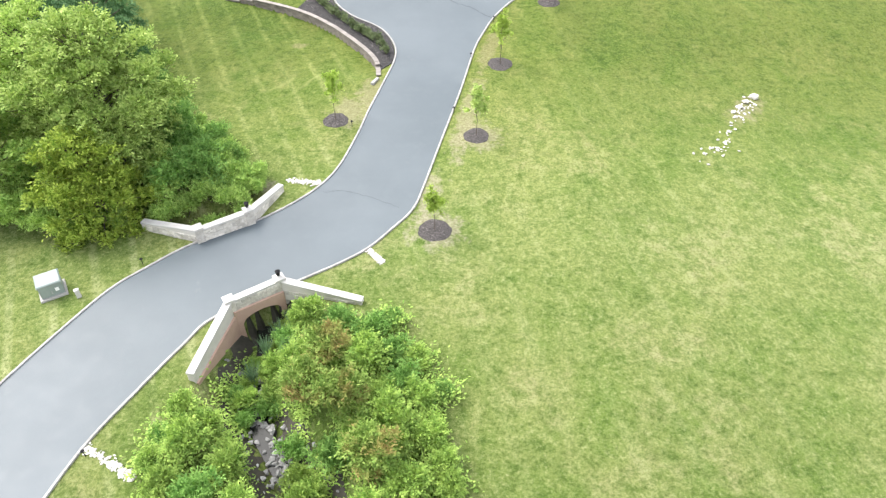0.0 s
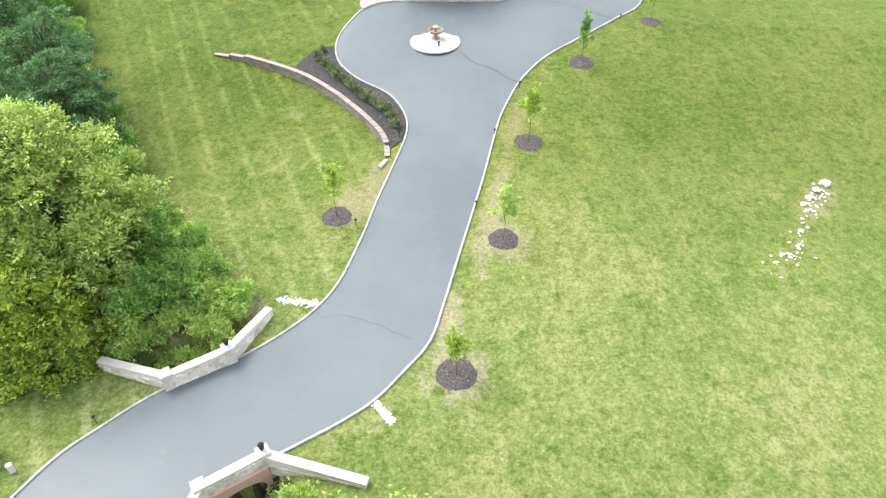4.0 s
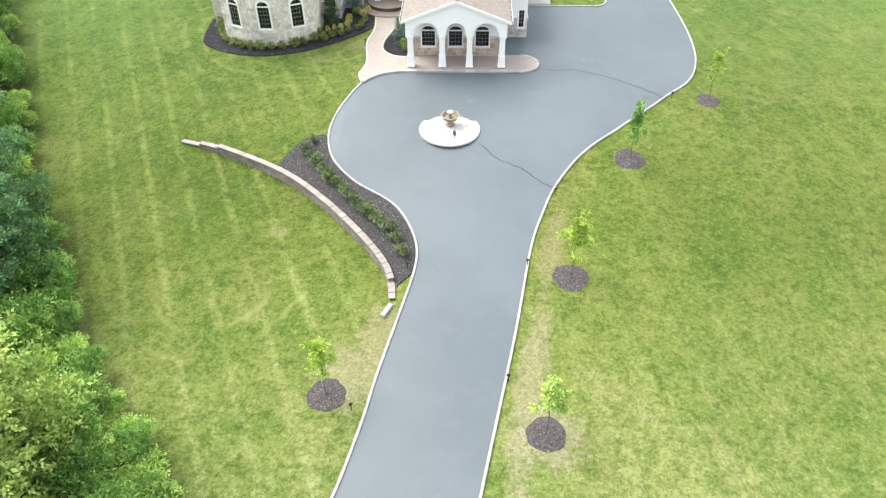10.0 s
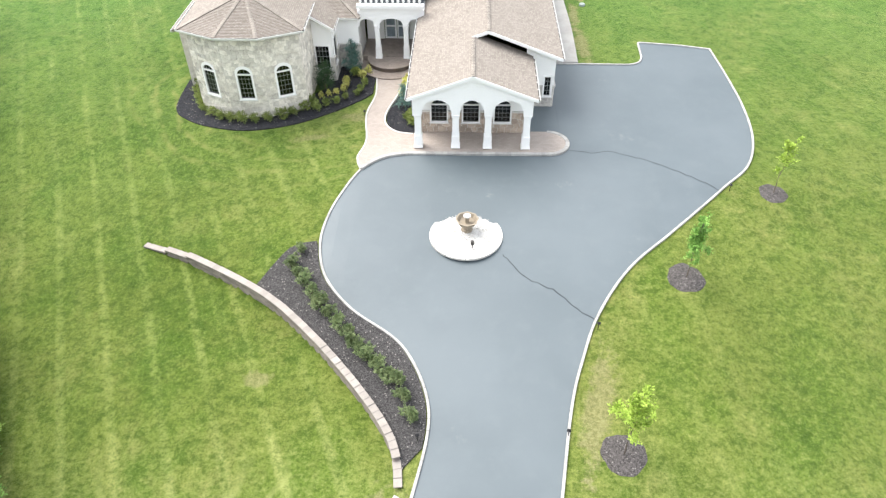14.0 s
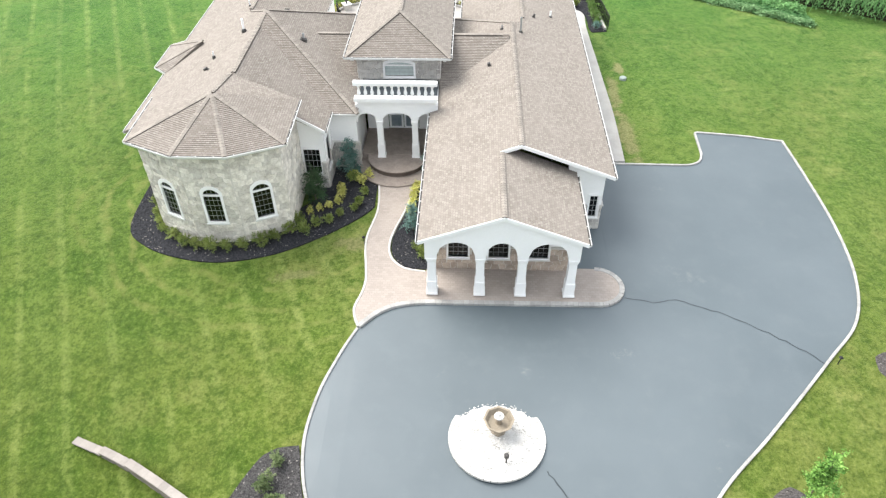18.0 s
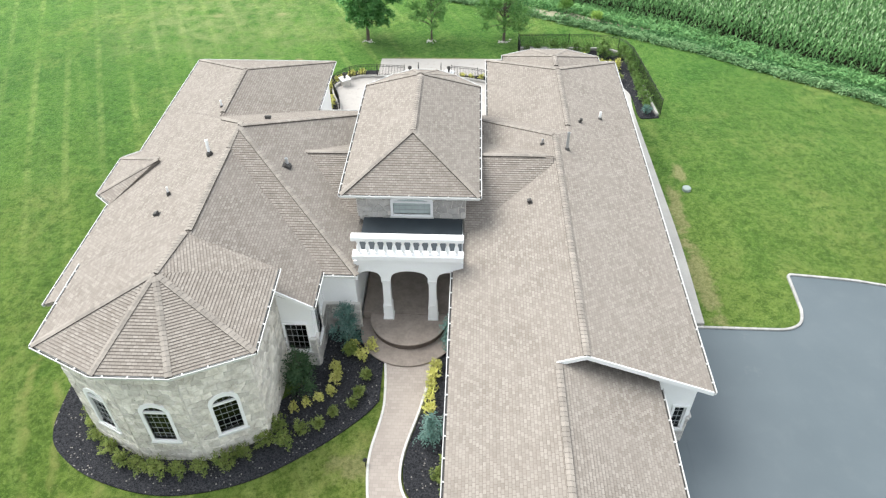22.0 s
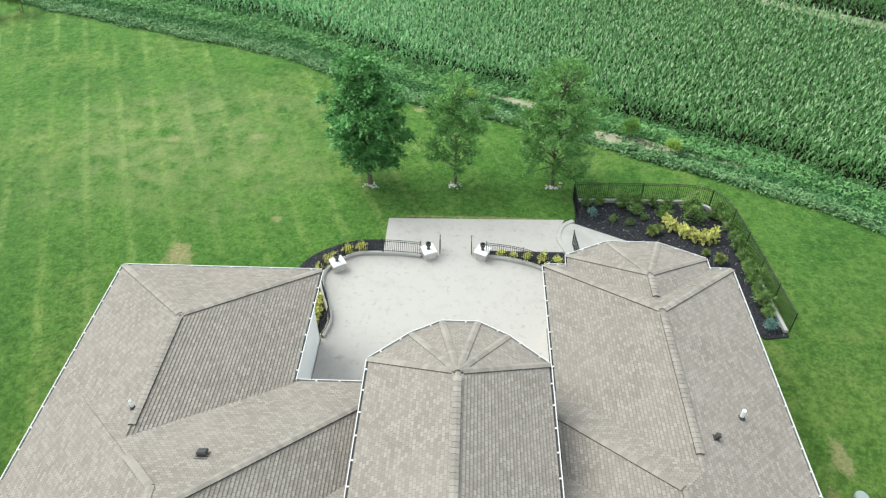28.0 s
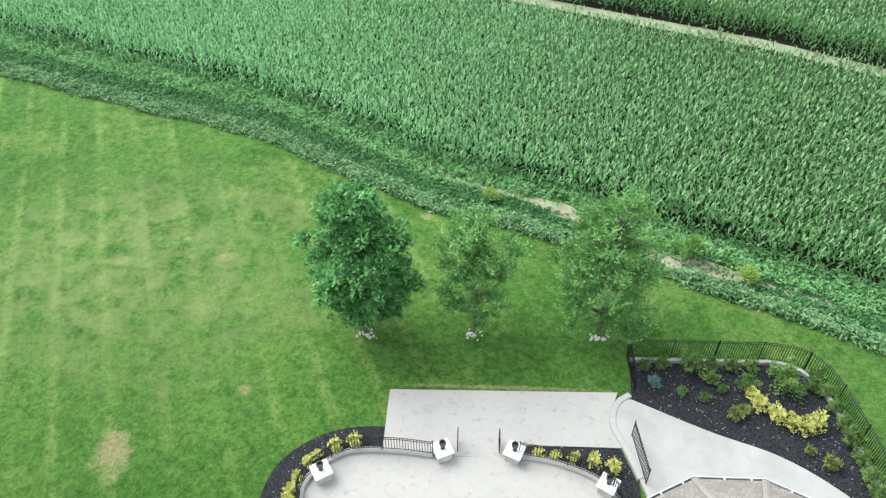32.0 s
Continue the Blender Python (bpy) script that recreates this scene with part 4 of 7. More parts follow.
for a, b in (((-3.64, 72.95, RZ + 4.01 * P1), (-3.64, 78.3, RZ + 4.01 * P1)), ((-2.65, 78.32, R2), (-2.65, 93.0, R2)), ((-7.65, 98, RZ), (-2.65, 93, R2)), ((-1.82, 94.5, R3), (-1.82, 100.87, R3)),
             ((-6.0, 105.05, RZ), (-1.82, 100.87, R3)), ((2.36, 105.05, RZ), (-1.82, 100.87, R3)), ((-1.8, 102.0, 6.36), apex), *(((*p, bz), apex) for p in BAY[1:5]),
             ((-11.9, 84.0, MZ), MA), ((-11.9, 97.95, MZ), MA), ((-19.9, 93.13, 7.57), (-18.5, 91.78, NZ)), ((-18.5, 83.4, NZ), (-18.5, 89.54, NZ)), ((-18.5, 89.54, NZ), MA), ((-18.5, 91.78, NZ), MA), ((-20.45, 94.6, WR), (-20.45, 99.55, WR)), ((-16.0, 104.0, 5.4), (-20.45, 99.55, WR)), ((-24.9, 104.0, 5.4), (-20.45, 99.55, WR)),
             *(((*p, TZ), TA) for p in TUR), (TA, TE), (TF, TB), ((-12.91, 87.23, WZ), TF), ((-6.55, 87.23, WZ), TF), *(((*p, WZ), TB) for p in TOW), ((-15.6, 90.95, LZ), (-12.8, 90.95, LZ)), ((-6.7, 90.95, LZ), (-3.2, 90.95, LZ)),
             *(((*p, 5.35), (-22.9, 91.0, 6.45)) for p in BB[1:3])):
    caps((a, b))

# eaves and gable edges
for a, b in (((-7.65, 84.6, RZ), (-7.65, 72.95, RZ)), ((0.37, 72.95, RZ), (0.37, 78.4, RZ)), ((2.35, 78.32, RZ), (2.35, 105.05, RZ)), ((2.36, 105.05, RZ), (1.32, 105.05, RZ)), ((-4.95, 105.05, RZ), (-6.0, 105.05, RZ)), ((-6.0, 105.05, RZ), (-6.0, 98.0, RZ)),
             *(((*q, bz), (*p, bz)) for p, q in zip(BAY[::-1][1:], BAY[::-1])), *(((*p, TZ), (*q, TZ)) for p, q in zip(TUR, TUR[1:])), ((-14.66, 78.0, TZ), (-14.75, 82.4, TZ)), (TQ, (-22.9, 78.0, TZ)),
             ((-13.45, 81.9, 5.4), (-13.45, 84.0, 5.4)), ((-13.4, 84.0, MZ), (-11.95, 84.0, MZ)), ((-24.9, 88.6, MZ), (-24.9, 81.75, MZ)), ((-24.9, 104.0, 5.4), (-24.9, 93.4, 5.4)), ((-16.0, 104.0, 5.4), (-24.9, 104.0, 5.4)), ((-16.0, 97.95, 5.4), (-16.0, 104.0, 5.4)), ((-12.0, 97.95, MZ), (-16.0, 97.95, MZ)),
             ((-12.91, 87.23, WZ), (-6.55, 87.23, WZ)), ((-6.55, 87.23, WZ), (-6.55, 97.5, WZ)), ((-12.91, 97.5, WZ), (-12.91, 87.23, WZ)), *(((*q, WZ), (*p, WZ)) for p, q in zip(TOW, TOW[1:])), *(((*q, 5.35), (*p, 5.35)) for p, q in zip(BB, BB[1:]))):
    gutter(a, b)
for a, b in (((-7.65, 72.95, RZ), (-3.64, 72.95, RZ + 4.01 * P1)), ((-3.64, 72.95, RZ + 4.01 * P1), (0.37, 72.95, RZ)), ((-3.7, 78.32, RZ + 3.95 * P1), (-2.65, 78.32, R2)), ((-2.65, 78.32, R2), (2.35, 78.32, RZ)), ((-15.6, 81.9, 6.7), (-13.45, 81.9, 5.4))):
    rake(a, b)

# walls
STN, LOW = 3.15, 0.9
wall("wall", (-24.4, 103.5), (-24.4, 81.7), LOW, MZ - 0.1, STONE)
wall("wall", (-24.4, 81.7), (-22.4, 81.7), LOW, MZ + 0.6, STONE, tops=((0, 5.2), (2.0, 6.05)))
TW = [(-22.5, 82.4), (-22.5, 78.3), (-20.1, 77.16), (-17.5, 77.16), (-15.1, 78.3), (-15.1, 82.2)]
STONED = []
TWIN = {1: (1.33, -25.4), 2: (1.3, 0.0), 3: (1.33, 25.4)}
for i, (p, q) in enumerate(zip(TW, TW[1:])):
    holes = [(TWIN[i][0] - 0.46, TWIN[i][0] + 0.46, 2.62, 4.35, 0.42)] if i in TWIN else []
    tw = wall("turret_wall", p, q, LOW, TZ - 0.12, MORTAR, 0.3, holes, "mortared cream fieldstone wall")
    STONED.append((tw, p, q, 1.0, TZ - 0.14, holes, STONE, 0.42, 0.3))
    if i in TWIN:
        s, ang = TWIN[i]
        d = (Vector(q) - Vector(p)).normalized()
        c = Vector(p) + d * s
        window((c.x, c.y, 2.62), math.degrees(math.atan2(d.y, d.x)), 0.92, 1.73, 0.42, 5, 4, 0.2, frame_w=0.13, label="arched window with white frame and bars")
wall("wall", (-15.1, 82.2), (-13.7, 82.2), LOW, 5.4, WHITE, 0.25, [(0.15, 1.1, 2.35, 4.0, 0)], tops=((0, 6.2), (1.4, 5.45)))
window((-14.475, 82.2, 2.35), 0, 0.95, 1.65, 0, 4, 4, 0.2)
wall("wall", (-13.7, 82.2), (-13.7, 84.4), LOW, 5.3, WHITE, 0.25, [(0.4, 1.3, 2.4, 4.4, 0)])
window((-13.7, 83.05, 2.4), 90, 0.9, 2.0, 0, 4, 2, 0.2)
wall("wall", (-13.7, 84.4), (-12.1, 84.4), LOW, 5.25, WHITE, 0.25)
wall("wall", (-12.1, 84.4), (-12.1, 88.0), LOW, 5.4, WHITE, 0.25)
wall("entry_wall", (-11.95, 87.9), (-7.2, 87.9), LOW, 5.5, WHITE, 0.25, [(1.35, 3.35, 1.9, 4.1, 0.7)])
wall("wall", (-7.2, 88.0), (-7.2, 75.1), LOW, RZ, WHITE, 0.25)
wall("wall", (-7.2, 75.1), (-0.05, 75.1), LOW, RZ + 0.1, WHITE, 0.25, [(s - 0.5, s + 0.5, 2.28, 3.5, 0.35) for s in (1.43, 3.5, 5.54)])
for x in (-5.77, -3.7, -1.66):
    window((x, 75.1, 2.28), 0, 1.0, 1.22, 0.35, 4, 4, 0.18, label="arched window with white bars under the arcade")
wall("wall", (-0.05, 75.1), (-0.05, 78.8), LOW, RZ, WHITE, 0.25)
wall("gable_wall", (-0.05, 78.75), (1.95, 78.75), LOW, RZ, WHITE, 0.25, [(1.35, 1.8, 2.2, 3.6, 0)], tops=((0, 5.8), (2.0, 5.1)))
window((1.525, 78.75, 2.2), 0, 0.45, 1.4, 0, 4, 2, 0.18)
wall("wall", (1.95, 78.75), (1.95, 104.6), LOW, RZ, WHITE, 0.25)
BW = [(1.95, 104.6), (0.9, 104.6), (0.9, 105.4), (-0.8, 106.25), (-2.8, 106.25), (-4.5, 105.4), (-4.5, 104.6), (-5.55, 104.6), (-5.55, 97.5), (-7.0, 97.5)]
for p, q in zip(BW, BW[1:]):
    wall("wall", p, q, LOW, RZ - 0.05, WHITE, 0.25)
NW = [(-12.0, 97.5), (-16.45, 97.5), (-16.45, 103.5), (-24.4, 103.5)]
for p, q in zip(NW, NW[1:]):
    wall("wall", p, q, LOW, 5.3, WHITE, 0.25)
wall("cheek_wall", (-20.95, 85.4), (-22.5, 82.45), 5.6, 6.98, STONE, 0.2)
wall("wall", (-24.4, 88.9), (-25.3, 89.6), LOW, 5.2, STONE, 0.2)
wall("wall", (-25.3, 92.4), (-24.4, 93.1), LOW, 5.2, STONE, 0.2)
wall("wall", (-25.3, 92.4), (-25.3, 89.6), LOW, 5.2, STONE, 0.2)
fw = wall("tower_wall", (-12.3, 87.7), (-7.15, 87.7), 5.2, WZ - 0.1, MORTAR, 0.25, [(1.72, 3.48, 5.85, 6.55, 0.22)], "grey fieldstone wall under the tower roof")
STONED.append((fw, (-12.3, 87.7), (-7.15, 87.7), 5.62, WZ - 0.1, [(1.6, 3.6, 5.75, 6.7, 0.1)], GREYSTONE, 0.5, 0.36))
tower_window = window((-9.7, 87.7, 5.85), 0, 1.76, 0.7, 0.22, 3, 6, 0.18, frame_w=0.12, label="wide arched window with the sky's reflection painted pale on its panes")
# tower panes get the painted sky reflection instead of clear glass
next(c for c in tower_window.children if c.name.startswith("pane")).data.materials[0] = SKY_PANE
wall("tower_wall", (-7.15, 87.7), (-7.15, 97.3), 4.5, WZ - 0.1, WHITE, 0.25)
wall("tower_wall", (-12.3, 97.3), (-12.3, 87.7), 4.5, WZ - 0.1, WHITE, 0.25)
TWB = [(-7.15, 97.3), (-8.25, 98.3), (-9.2, 98.85), (-10.3, 98.85), (-11.2, 98.3), (-12.3, 97.3)]
for p, q in zip(TWB, TWB[1:]):
    wall("tower_wall", p, q, LOW, WZ - 0.1, WHITE, 0.25)

# the arcade of the front gable
AC = [-7.03, -4.66, -2.62, -0.2]
bays = [(AC[i] + 0.26, AC[i + 1] - 0.26) for i in range(3)]
wall("arcade_wall", (-7.35, 73.1), (0.1, 73.1), 3.85, RZ, WHITE, 0.42, [(a + 7.35, b + 7.35, 3.8, 4.1, 0.85) for a, b in bays], "white stucco gable wall with three arches", tops=((0, RZ - 0.02), (3.71, RZ + 3.75 * P1), (7.45, RZ - 0.02)))
for x, lx in ((-7.15, 1), (-0.1, 1)):
    bm = bmesh.new()
    box(bm, x - 0.2, x + 0.2, 73.45, 75.2, 4.2, RZ - 0.02)
    hpart("side_beam", bm, WHITE)


def column(x, y, z0, z1, w, name="column"):
    bm = bmesh.new()
    box(bm, x - w * 0.66, x + w * 0.66, y - w * 0.66, y + w * 0.66, z0, z0 + 0.1)
    base = (z1 - z0) * 0.36
    box(bm, x - w * 0.57, x + w * 0.57, y - w * 0.57, y + w * 0.57, z0 + 0.08, z0 + base)
    hexa(bm, [(x + sx * w * s, y + sy * w * s, z) for z, s in ((z0 + base - 0.02, 0.55), (z0 + base + 0.06, 0.48)) for sx, sy in ((-1, -1), (1, -1), (1, 1), (-1, 1))])
    hexa(bm, [(x + sx * w * s, y + sy * w * s, z) for z, s in ((z0 + base, 0.48), (z1 - 0.2, 0.45)) for sx, sy in ((-1, -1), (1, -1), (1, 1), (-1, 1))])
    hexa(bm, [(x + sx * w * s, y + sy * w * s, z) for z, s in ((z1 - 0.22, 0.48), (z1, 0.58)) for sx, sy in ((-1, -1), (1, -1), (1, 1), (-1, 1))])
    return hpart(name, bm, WHITE, "square white column on a plinth")


for x in AC:
    column(x, 73.31, 1.52, 3.9, 0.44)

# the entrance porch, its steps and the balcony
wall("porch_wall", (-12.1, 84.6), (-7.2, 84.6), 4.42, 5.6, WHITE, 0.45, [(0.1, 1.16, 4.3, 4.62, 0.36), (1.6, 3.3, 4.3, 4.62, 0.41), (3.72, 4.8, 4.3, 4.62, 0.36)], "white entrance arcade with three arches")
for x in (-10.72, -8.6):
    column(x, 84.78, 1.9, 4.46, 0.38)
bm = bmesh.new()
box(bm, -11.95, -7.3, 84.56, 84.9, 5.58, 5.8)
hpart("cornice", bm, WHITE)
bm = bmesh.new()
box(bm, -12.0, -7.3, 84.86, 87.75, 5.4, 5.62)
hpart("balcony_deck", bm, TAR, "dark membrane balcony deck")
balu = bmesh.new()
box(balu, -12.1, -7.2, 84.46, 84.82, 6.85, 7.08)
hpart("handrail", soft(balu, 0.03), WHITE)
plinth = bmesh.new()
box(plinth, -12.1, -7.2, 84.38, 84.84, 5.86, 6.08)
hpart("plinth", plinth, WHITE)
for k in range(12):
    b = bmesh.new()
    lathe(b, [(0.1, 0), (0.1, 0.05), (0.05, 0.09), (0.11, 0.25), (0.09, 0.38), (0.05, 0.56), (0.09, 0.68), (0.1, 0.75)], 10, (-11.8 + 0.39 * k, 84.62, 6.08))
    hpart("baluster", b, WHITE)
for x in (-12.55, -6.9):
    b = bmesh.new()
    hexa(b, [(x + sx * 0.1, y, z) for z, y0 in ((6.82, 87.62), (7.12, 87.34)) for sx, y in ((-1, y0), (1, y0), (1, 87.72), (-1, 87.72))])
    hpart("corbel", soft(b, 0.02), WHITE, "white corbel under the tower eave")
b = bmesh.new()
box(b, -10.55, -9.62, 87.98, 88.04, 1.9, 4.1), box(b, -9.58, -8.65, 87.98, 88.04, 1.9, 4.1), box(b, -10.6, -8.6, 87.98, 88.03, 4.1, 4.85)
dr = hpart("front_door", b, DOOR, "pale grey double front door")
for x0 in (-10.4, -9.45):
    for z0, z1 in ((2.1, 2.9), (3.05, 3.9)):
        b = bmesh.new()
        box(b, x0, x0 + 0.65, 87.95, 87.975, z0, z1)
        part("door_pane", b, FROST, dr)
floor_in = bmesh.new()
box(floor_in, -12.0, -7.2, 84.92, 88.0, 0.9, 1.93)
hpart("porch_floor", floor_in, STEPS, "brown paver porch floor")
ceil = bmesh.new()
box(ceil, -11.9, -7.25, 85.0, 87.9, 5.2, 5.3)
hpart("porch_ceiling", ceil, WHITE)
for r, mid, z in ((2.3, 84.3, 1.56), (1.86, 84.8, 1.9)):
    arc = [(max(-12.06, min(-7.24, -9.75 + r * math.cos(math.pi + math.pi * k / 32))), mid + r * math.sin(math.pi + math.pi * k / 32)) for k in range(33)]
    for nm, ring, lo, hi, mat, lab in (("riser", [(-9.75 + (x + 9.75) * 0.975, mid + (y - mid) * 0.975) for x, y in arc], 1.0, z - 0.055, RISER, "dark brick riser"), ("step", arc, z - 0.055, z, STEPS, "half-round brown paver step")):
        ring = ring + [(ring[-1][0], 84.9), (ring[0][0], 84.9)]
        b = bmesh.new()
        low, top = [b.verts.new((*q, lo)) for q in ring], [b.verts.new((*q, hi)) for q in ring]
        for i in range(len(ring)):
            k = (i + 1) % len(ring)
            b.faces.new((low[i], low[k], top[k], top[i]))
        b.faces.new(top), b.faces.new(low[::-1])
        hpart(nm, b, mat, lab)

# stone below the white walls
for p, q, zt, hs, mt in (((-7.2, 75.04), (-0.05, 75.04), 3.0, [(s - 0.6, s + 0.6, 2.12, 4.2, 0) for s in (1.43, 3.5, 5.54)], TANSTONE), ((-15.1, 82.14), (-13.64, 82.14), 3.1, [(0.1, 1.15, 2.2, 4.2, 0)], GREYSTONE), ((-13.64, 82.14), (-13.64, 84.34), 3.1, [(0.35, 1.35, 2.25, 4.5, 0)], GREYSTONE),
                         ((-13.7, 84.34), (-11.95, 84.34), 3.12, [], GREYSTONE), ((-0.05, 78.69), (1.97, 78.69), 2.9, [(1.25, 1.9, 2.05, 3.7, 0)], GREYSTONE), ((1.97, 78.7), (1.97, 82.0), 2.9, [], GREYSTONE)):
    d = (Vector(q) - Vector(p)).normalized()
    w = wall("stone_backing", p, q, 1.0, zt, MORTAR, 0.05, hs)
    STONED.append((w, p, q, 1.2, zt, hs, mt, 0.42, 0.32))
    cuts = [0.0] + [v for h in hs if h[2] < zt for v in (h[0], h[1])] + [(Vector(q) - Vector(p)).length]
    for s0, s1 in zip(cuts[::2], cuts[1::2]):
        bm = bmesh.new()
        a, e, o = Vector(p) + d * s0, Vector(p) + d * s1, Vector((d.y, -d.x))
        c = [a + o * 0.1, e + o * 0.1, e - o * 0.06, a - o * 0.06]
        hexa(bm, [(*v, zt) for v in c] + [(*v, zt + 0.07) for v in c])
        hpart("ledge", bm, CAP)

# ---- paths, beds, walls and fittings ----
def closed(pts, step=0.35):
    return spline(pts, step, True)


WALK_L = spline([(-10.5, 70.9), (-10.85, 72.0), (-10.5, 73.9), (-10.85, 77.1), (-10.5, 79.9), (-10.75, 82.9)], 0.3)
WALK_R = spline([(-8.35, 82.9), (-8.6, 81.5), (-8.95, 79.7), (-9.5, 77.4), (-9.4, 75.9), (-8.6, 74.98), (-7.45, 74.75)], 0.3)
END = [Vector((1.35 + 1.25 * math.cos(a), 73.95 + 1.25 * math.sin(a))) for a in np.linspace(math.pi / 2, -math.pi / 2, 16)]
FRONT = [Vector((1.35, 72.7)), Vector((-7.0, 72.62)), *apron[::-1][1:]]
walk_edge = [*WALK_L, *WALK_R, Vector((-7.3, 75.2)), *END, *FRONT[1:-1]]
path = drape("pavement", walk_edge, 0.15, PAVER, step=0.5, deep=0.3)
tagged(path, "tan paver walk and arcade floor with a rounded end", "walkway", kind="structure")
for ln in (WALK_L, WALK_R):
    tagged(blocks_along("walk_edging", ln, 0.11, 0.05, 0.3, 0.13, CAP, sink=0.2), "pale edging along the paver walk", "edging", kind="structure")
tagged(blocks_along("apron_kerb", [*END, *FRONT], 0.26, 0.05, 0.26, 0.13, KERB, sink=0.3), "pale block kerb round the arcade floor", "kerb", kind="structure")

side_corner = [Vector(p) for p in ((-0.3, 75.22), (-0.3, 78.9), (2.3, 78.9), (3.2, 77.0), (2.75, 75.22))]
tagged(drape("drive_corner", side_corner, 0.028, ASPHALT, step=0.6), "asphalt beside the gable wall", "driveway", kind="structure")

BEDS = {
    "entry": [Vector(p) for p in ((-7.1, 75.0), (-8.5, 75.1))] + spline([(-8.5, 75.1), (-9.25, 75.9), (-9.4, 77.4), (-8.85, 79.7), (-8.5, 81.5), (-8.2, 83.6)], 0.3)[1:] + [Vector((-7.1, 83.6))],
}
turret_bed = spline([(-24.9, 82.5), (-24.7, 78.6), (-23.4, 77.0), (-21.2, 76.0), (-18.6, 75.6), (-15.7, 76.2), (-13.2, 77.7), (-11.4, 79.3), (-10.75, 80.2)], 0.35) + [Vector(p) for p in ((-10.8, 82.9), (-11.3, 84.6), (-14.2, 84.6), (-14.2, 81), (-16, 79.2), (-22, 79.2), (-23, 82.5))]
LOWWALL = spline([(-16.35, 103.6), (-16.15, 104.8), (-16.9, 106.9), (-17.0, 108.2), (-15.7, 109.55), (-13.8, 109.75), (-12.0, 109.6)], 0.3)
LOWWALL2 = spline([(-8.5, 109.7), (-7.0, 109.45), (-5.4, 108.75), (-4.7, 107.8), (-4.45, 106.4)], 0.3)
wall_bed = [*spline([(-15.1, 61.6), (-13.7, 64.2), (-12.25, 64.6)], 0.4), *[p + Vector((-0.12, 0)) for p in west if 52.0 < p.y < 64.3 and p.x > -12.1][::-1], Vector((-6.5, 51.2)), *[p + Vector((0.1, 0.15)) for p in WALL_LINE if p.x > -15.0][::-1]]
for outline, lab in ((turret_bed, "black mulch bed round the stone turret"), (BEDS["entry"], "black mulch bed beside the paver walk"), (wall_bed, "dry grey-black mulch bed behind the garden wall"),
                     (spline([(-3.4, 112.85), (-0.4, 111.3), (2.0, 110.3), (3.8, 109.0), (4.55, 107.9), (4.6, 105.0), (4.8, 104.4)], 0.4) + [Vector(p) for p in ((6.0, 104.6), (5.95, 105.2), (5.5, 112.6), (4.9, 114.6), (3.8, 115.15), (-3.2, 115.1))], "black mulch bed inside the iron fence"),
                     (LOWWALL[3:] + spline([(-12.0, 110.5), (-14.2, 111.0), (-16.5, 110.6), (-18.3, 109.0), (-18.7, 106.5), (-18.4, 104.2), (-17.2, 103.6)], 0.4), "black mulch bed outside the patio wall"),
                     (LOWWALL2 + [Vector(p) for p in ((-3.9, 106.6), (-3.8, 108.6), (-4.3, 110.3), (-6.3, 110.4), (-8.4, 110.5))], "black mulch strip between patio and terrace")):
    tagged(drape("mulch_bed", outline, 0.07, DRYMULCH if outline is wall_bed else MULCH, step=0.45), lab, "flower bed", kind="structure")

patio = [Vector(p) for p in ((-16.4, 97.0), (-16.4, 103.6))] + LOWWALL[1:] + [Vector((-8.5, 109.7))] + LOWWALL2[1:] + [Vector(p) for p in ((-4.5, 105.0), (-5.6, 104.6), (-5.6, 97.0))]
tagged(drape("patio", patio, 0.14, STAMPED, step=0.8, deep=0.3), "pale stamped concrete patio", "patio", kind="structure")
terrace = [Vector(p) for p in ((-14.1, 109.78), (-14.1, 112.95), (-4.0, 113.15), (-4.35, 112.3), (-4.45, 111.5), (-4.2, 110.32), (-8.45, 110.3), (-8.45, 109.68), (-12.05, 109.68))]
tagged(drape("terrace", terrace, 0.1, STAMPED, step=0.8, deep=0.3), "stamped concrete terrace beyond the patio", "patio", kind="structure")
sidewalk = spline([(-3.45, 112.75), (-0.4, 111.2), (2.0, 110.2), (3.75, 108.9), (4.45, 107.8), (4.35, 105.0), (4.5, 97.0), (4.6, 91.0), (4.48, 85.2)], 0.5) + [Vector(p) for p in ((1.9, 85.2), (1.9, 104.5), (0.8, 106.0), (-3.0, 106.2), (-3.7, 108.6))] + spline([(-3.7, 108.6), (-4.0, 110.2), (-4.4, 111.4), (-4.1, 112.6), (-3.45, 112.75)], 0.3)[1:-1]
tagged(drape("side_path", sidewalk, 0.16, CONCRETE, step=0.7, deep=0.35), "pale concrete path along the side of the house", "path", kind="structure")
steparc = spline([(-3.7, 108.9), (-4.05, 110.2), (-4.45, 111.4), (-4.15, 112.5), (-3.5, 113.0)], 0.25)
tagged(blocks_along("curved_step", steparc, 0.26, 0.1, 0.3, 0.1, CONCRETE, gap=0.0), "curved pale stone step up to the side path", "step", kind="structure")
soil = surface("bare_soil", (0.15, 0.185, 0.085), (0.33, 0.32, 0.22), 5, 0.8, 0.95, 0.5, 0.03)


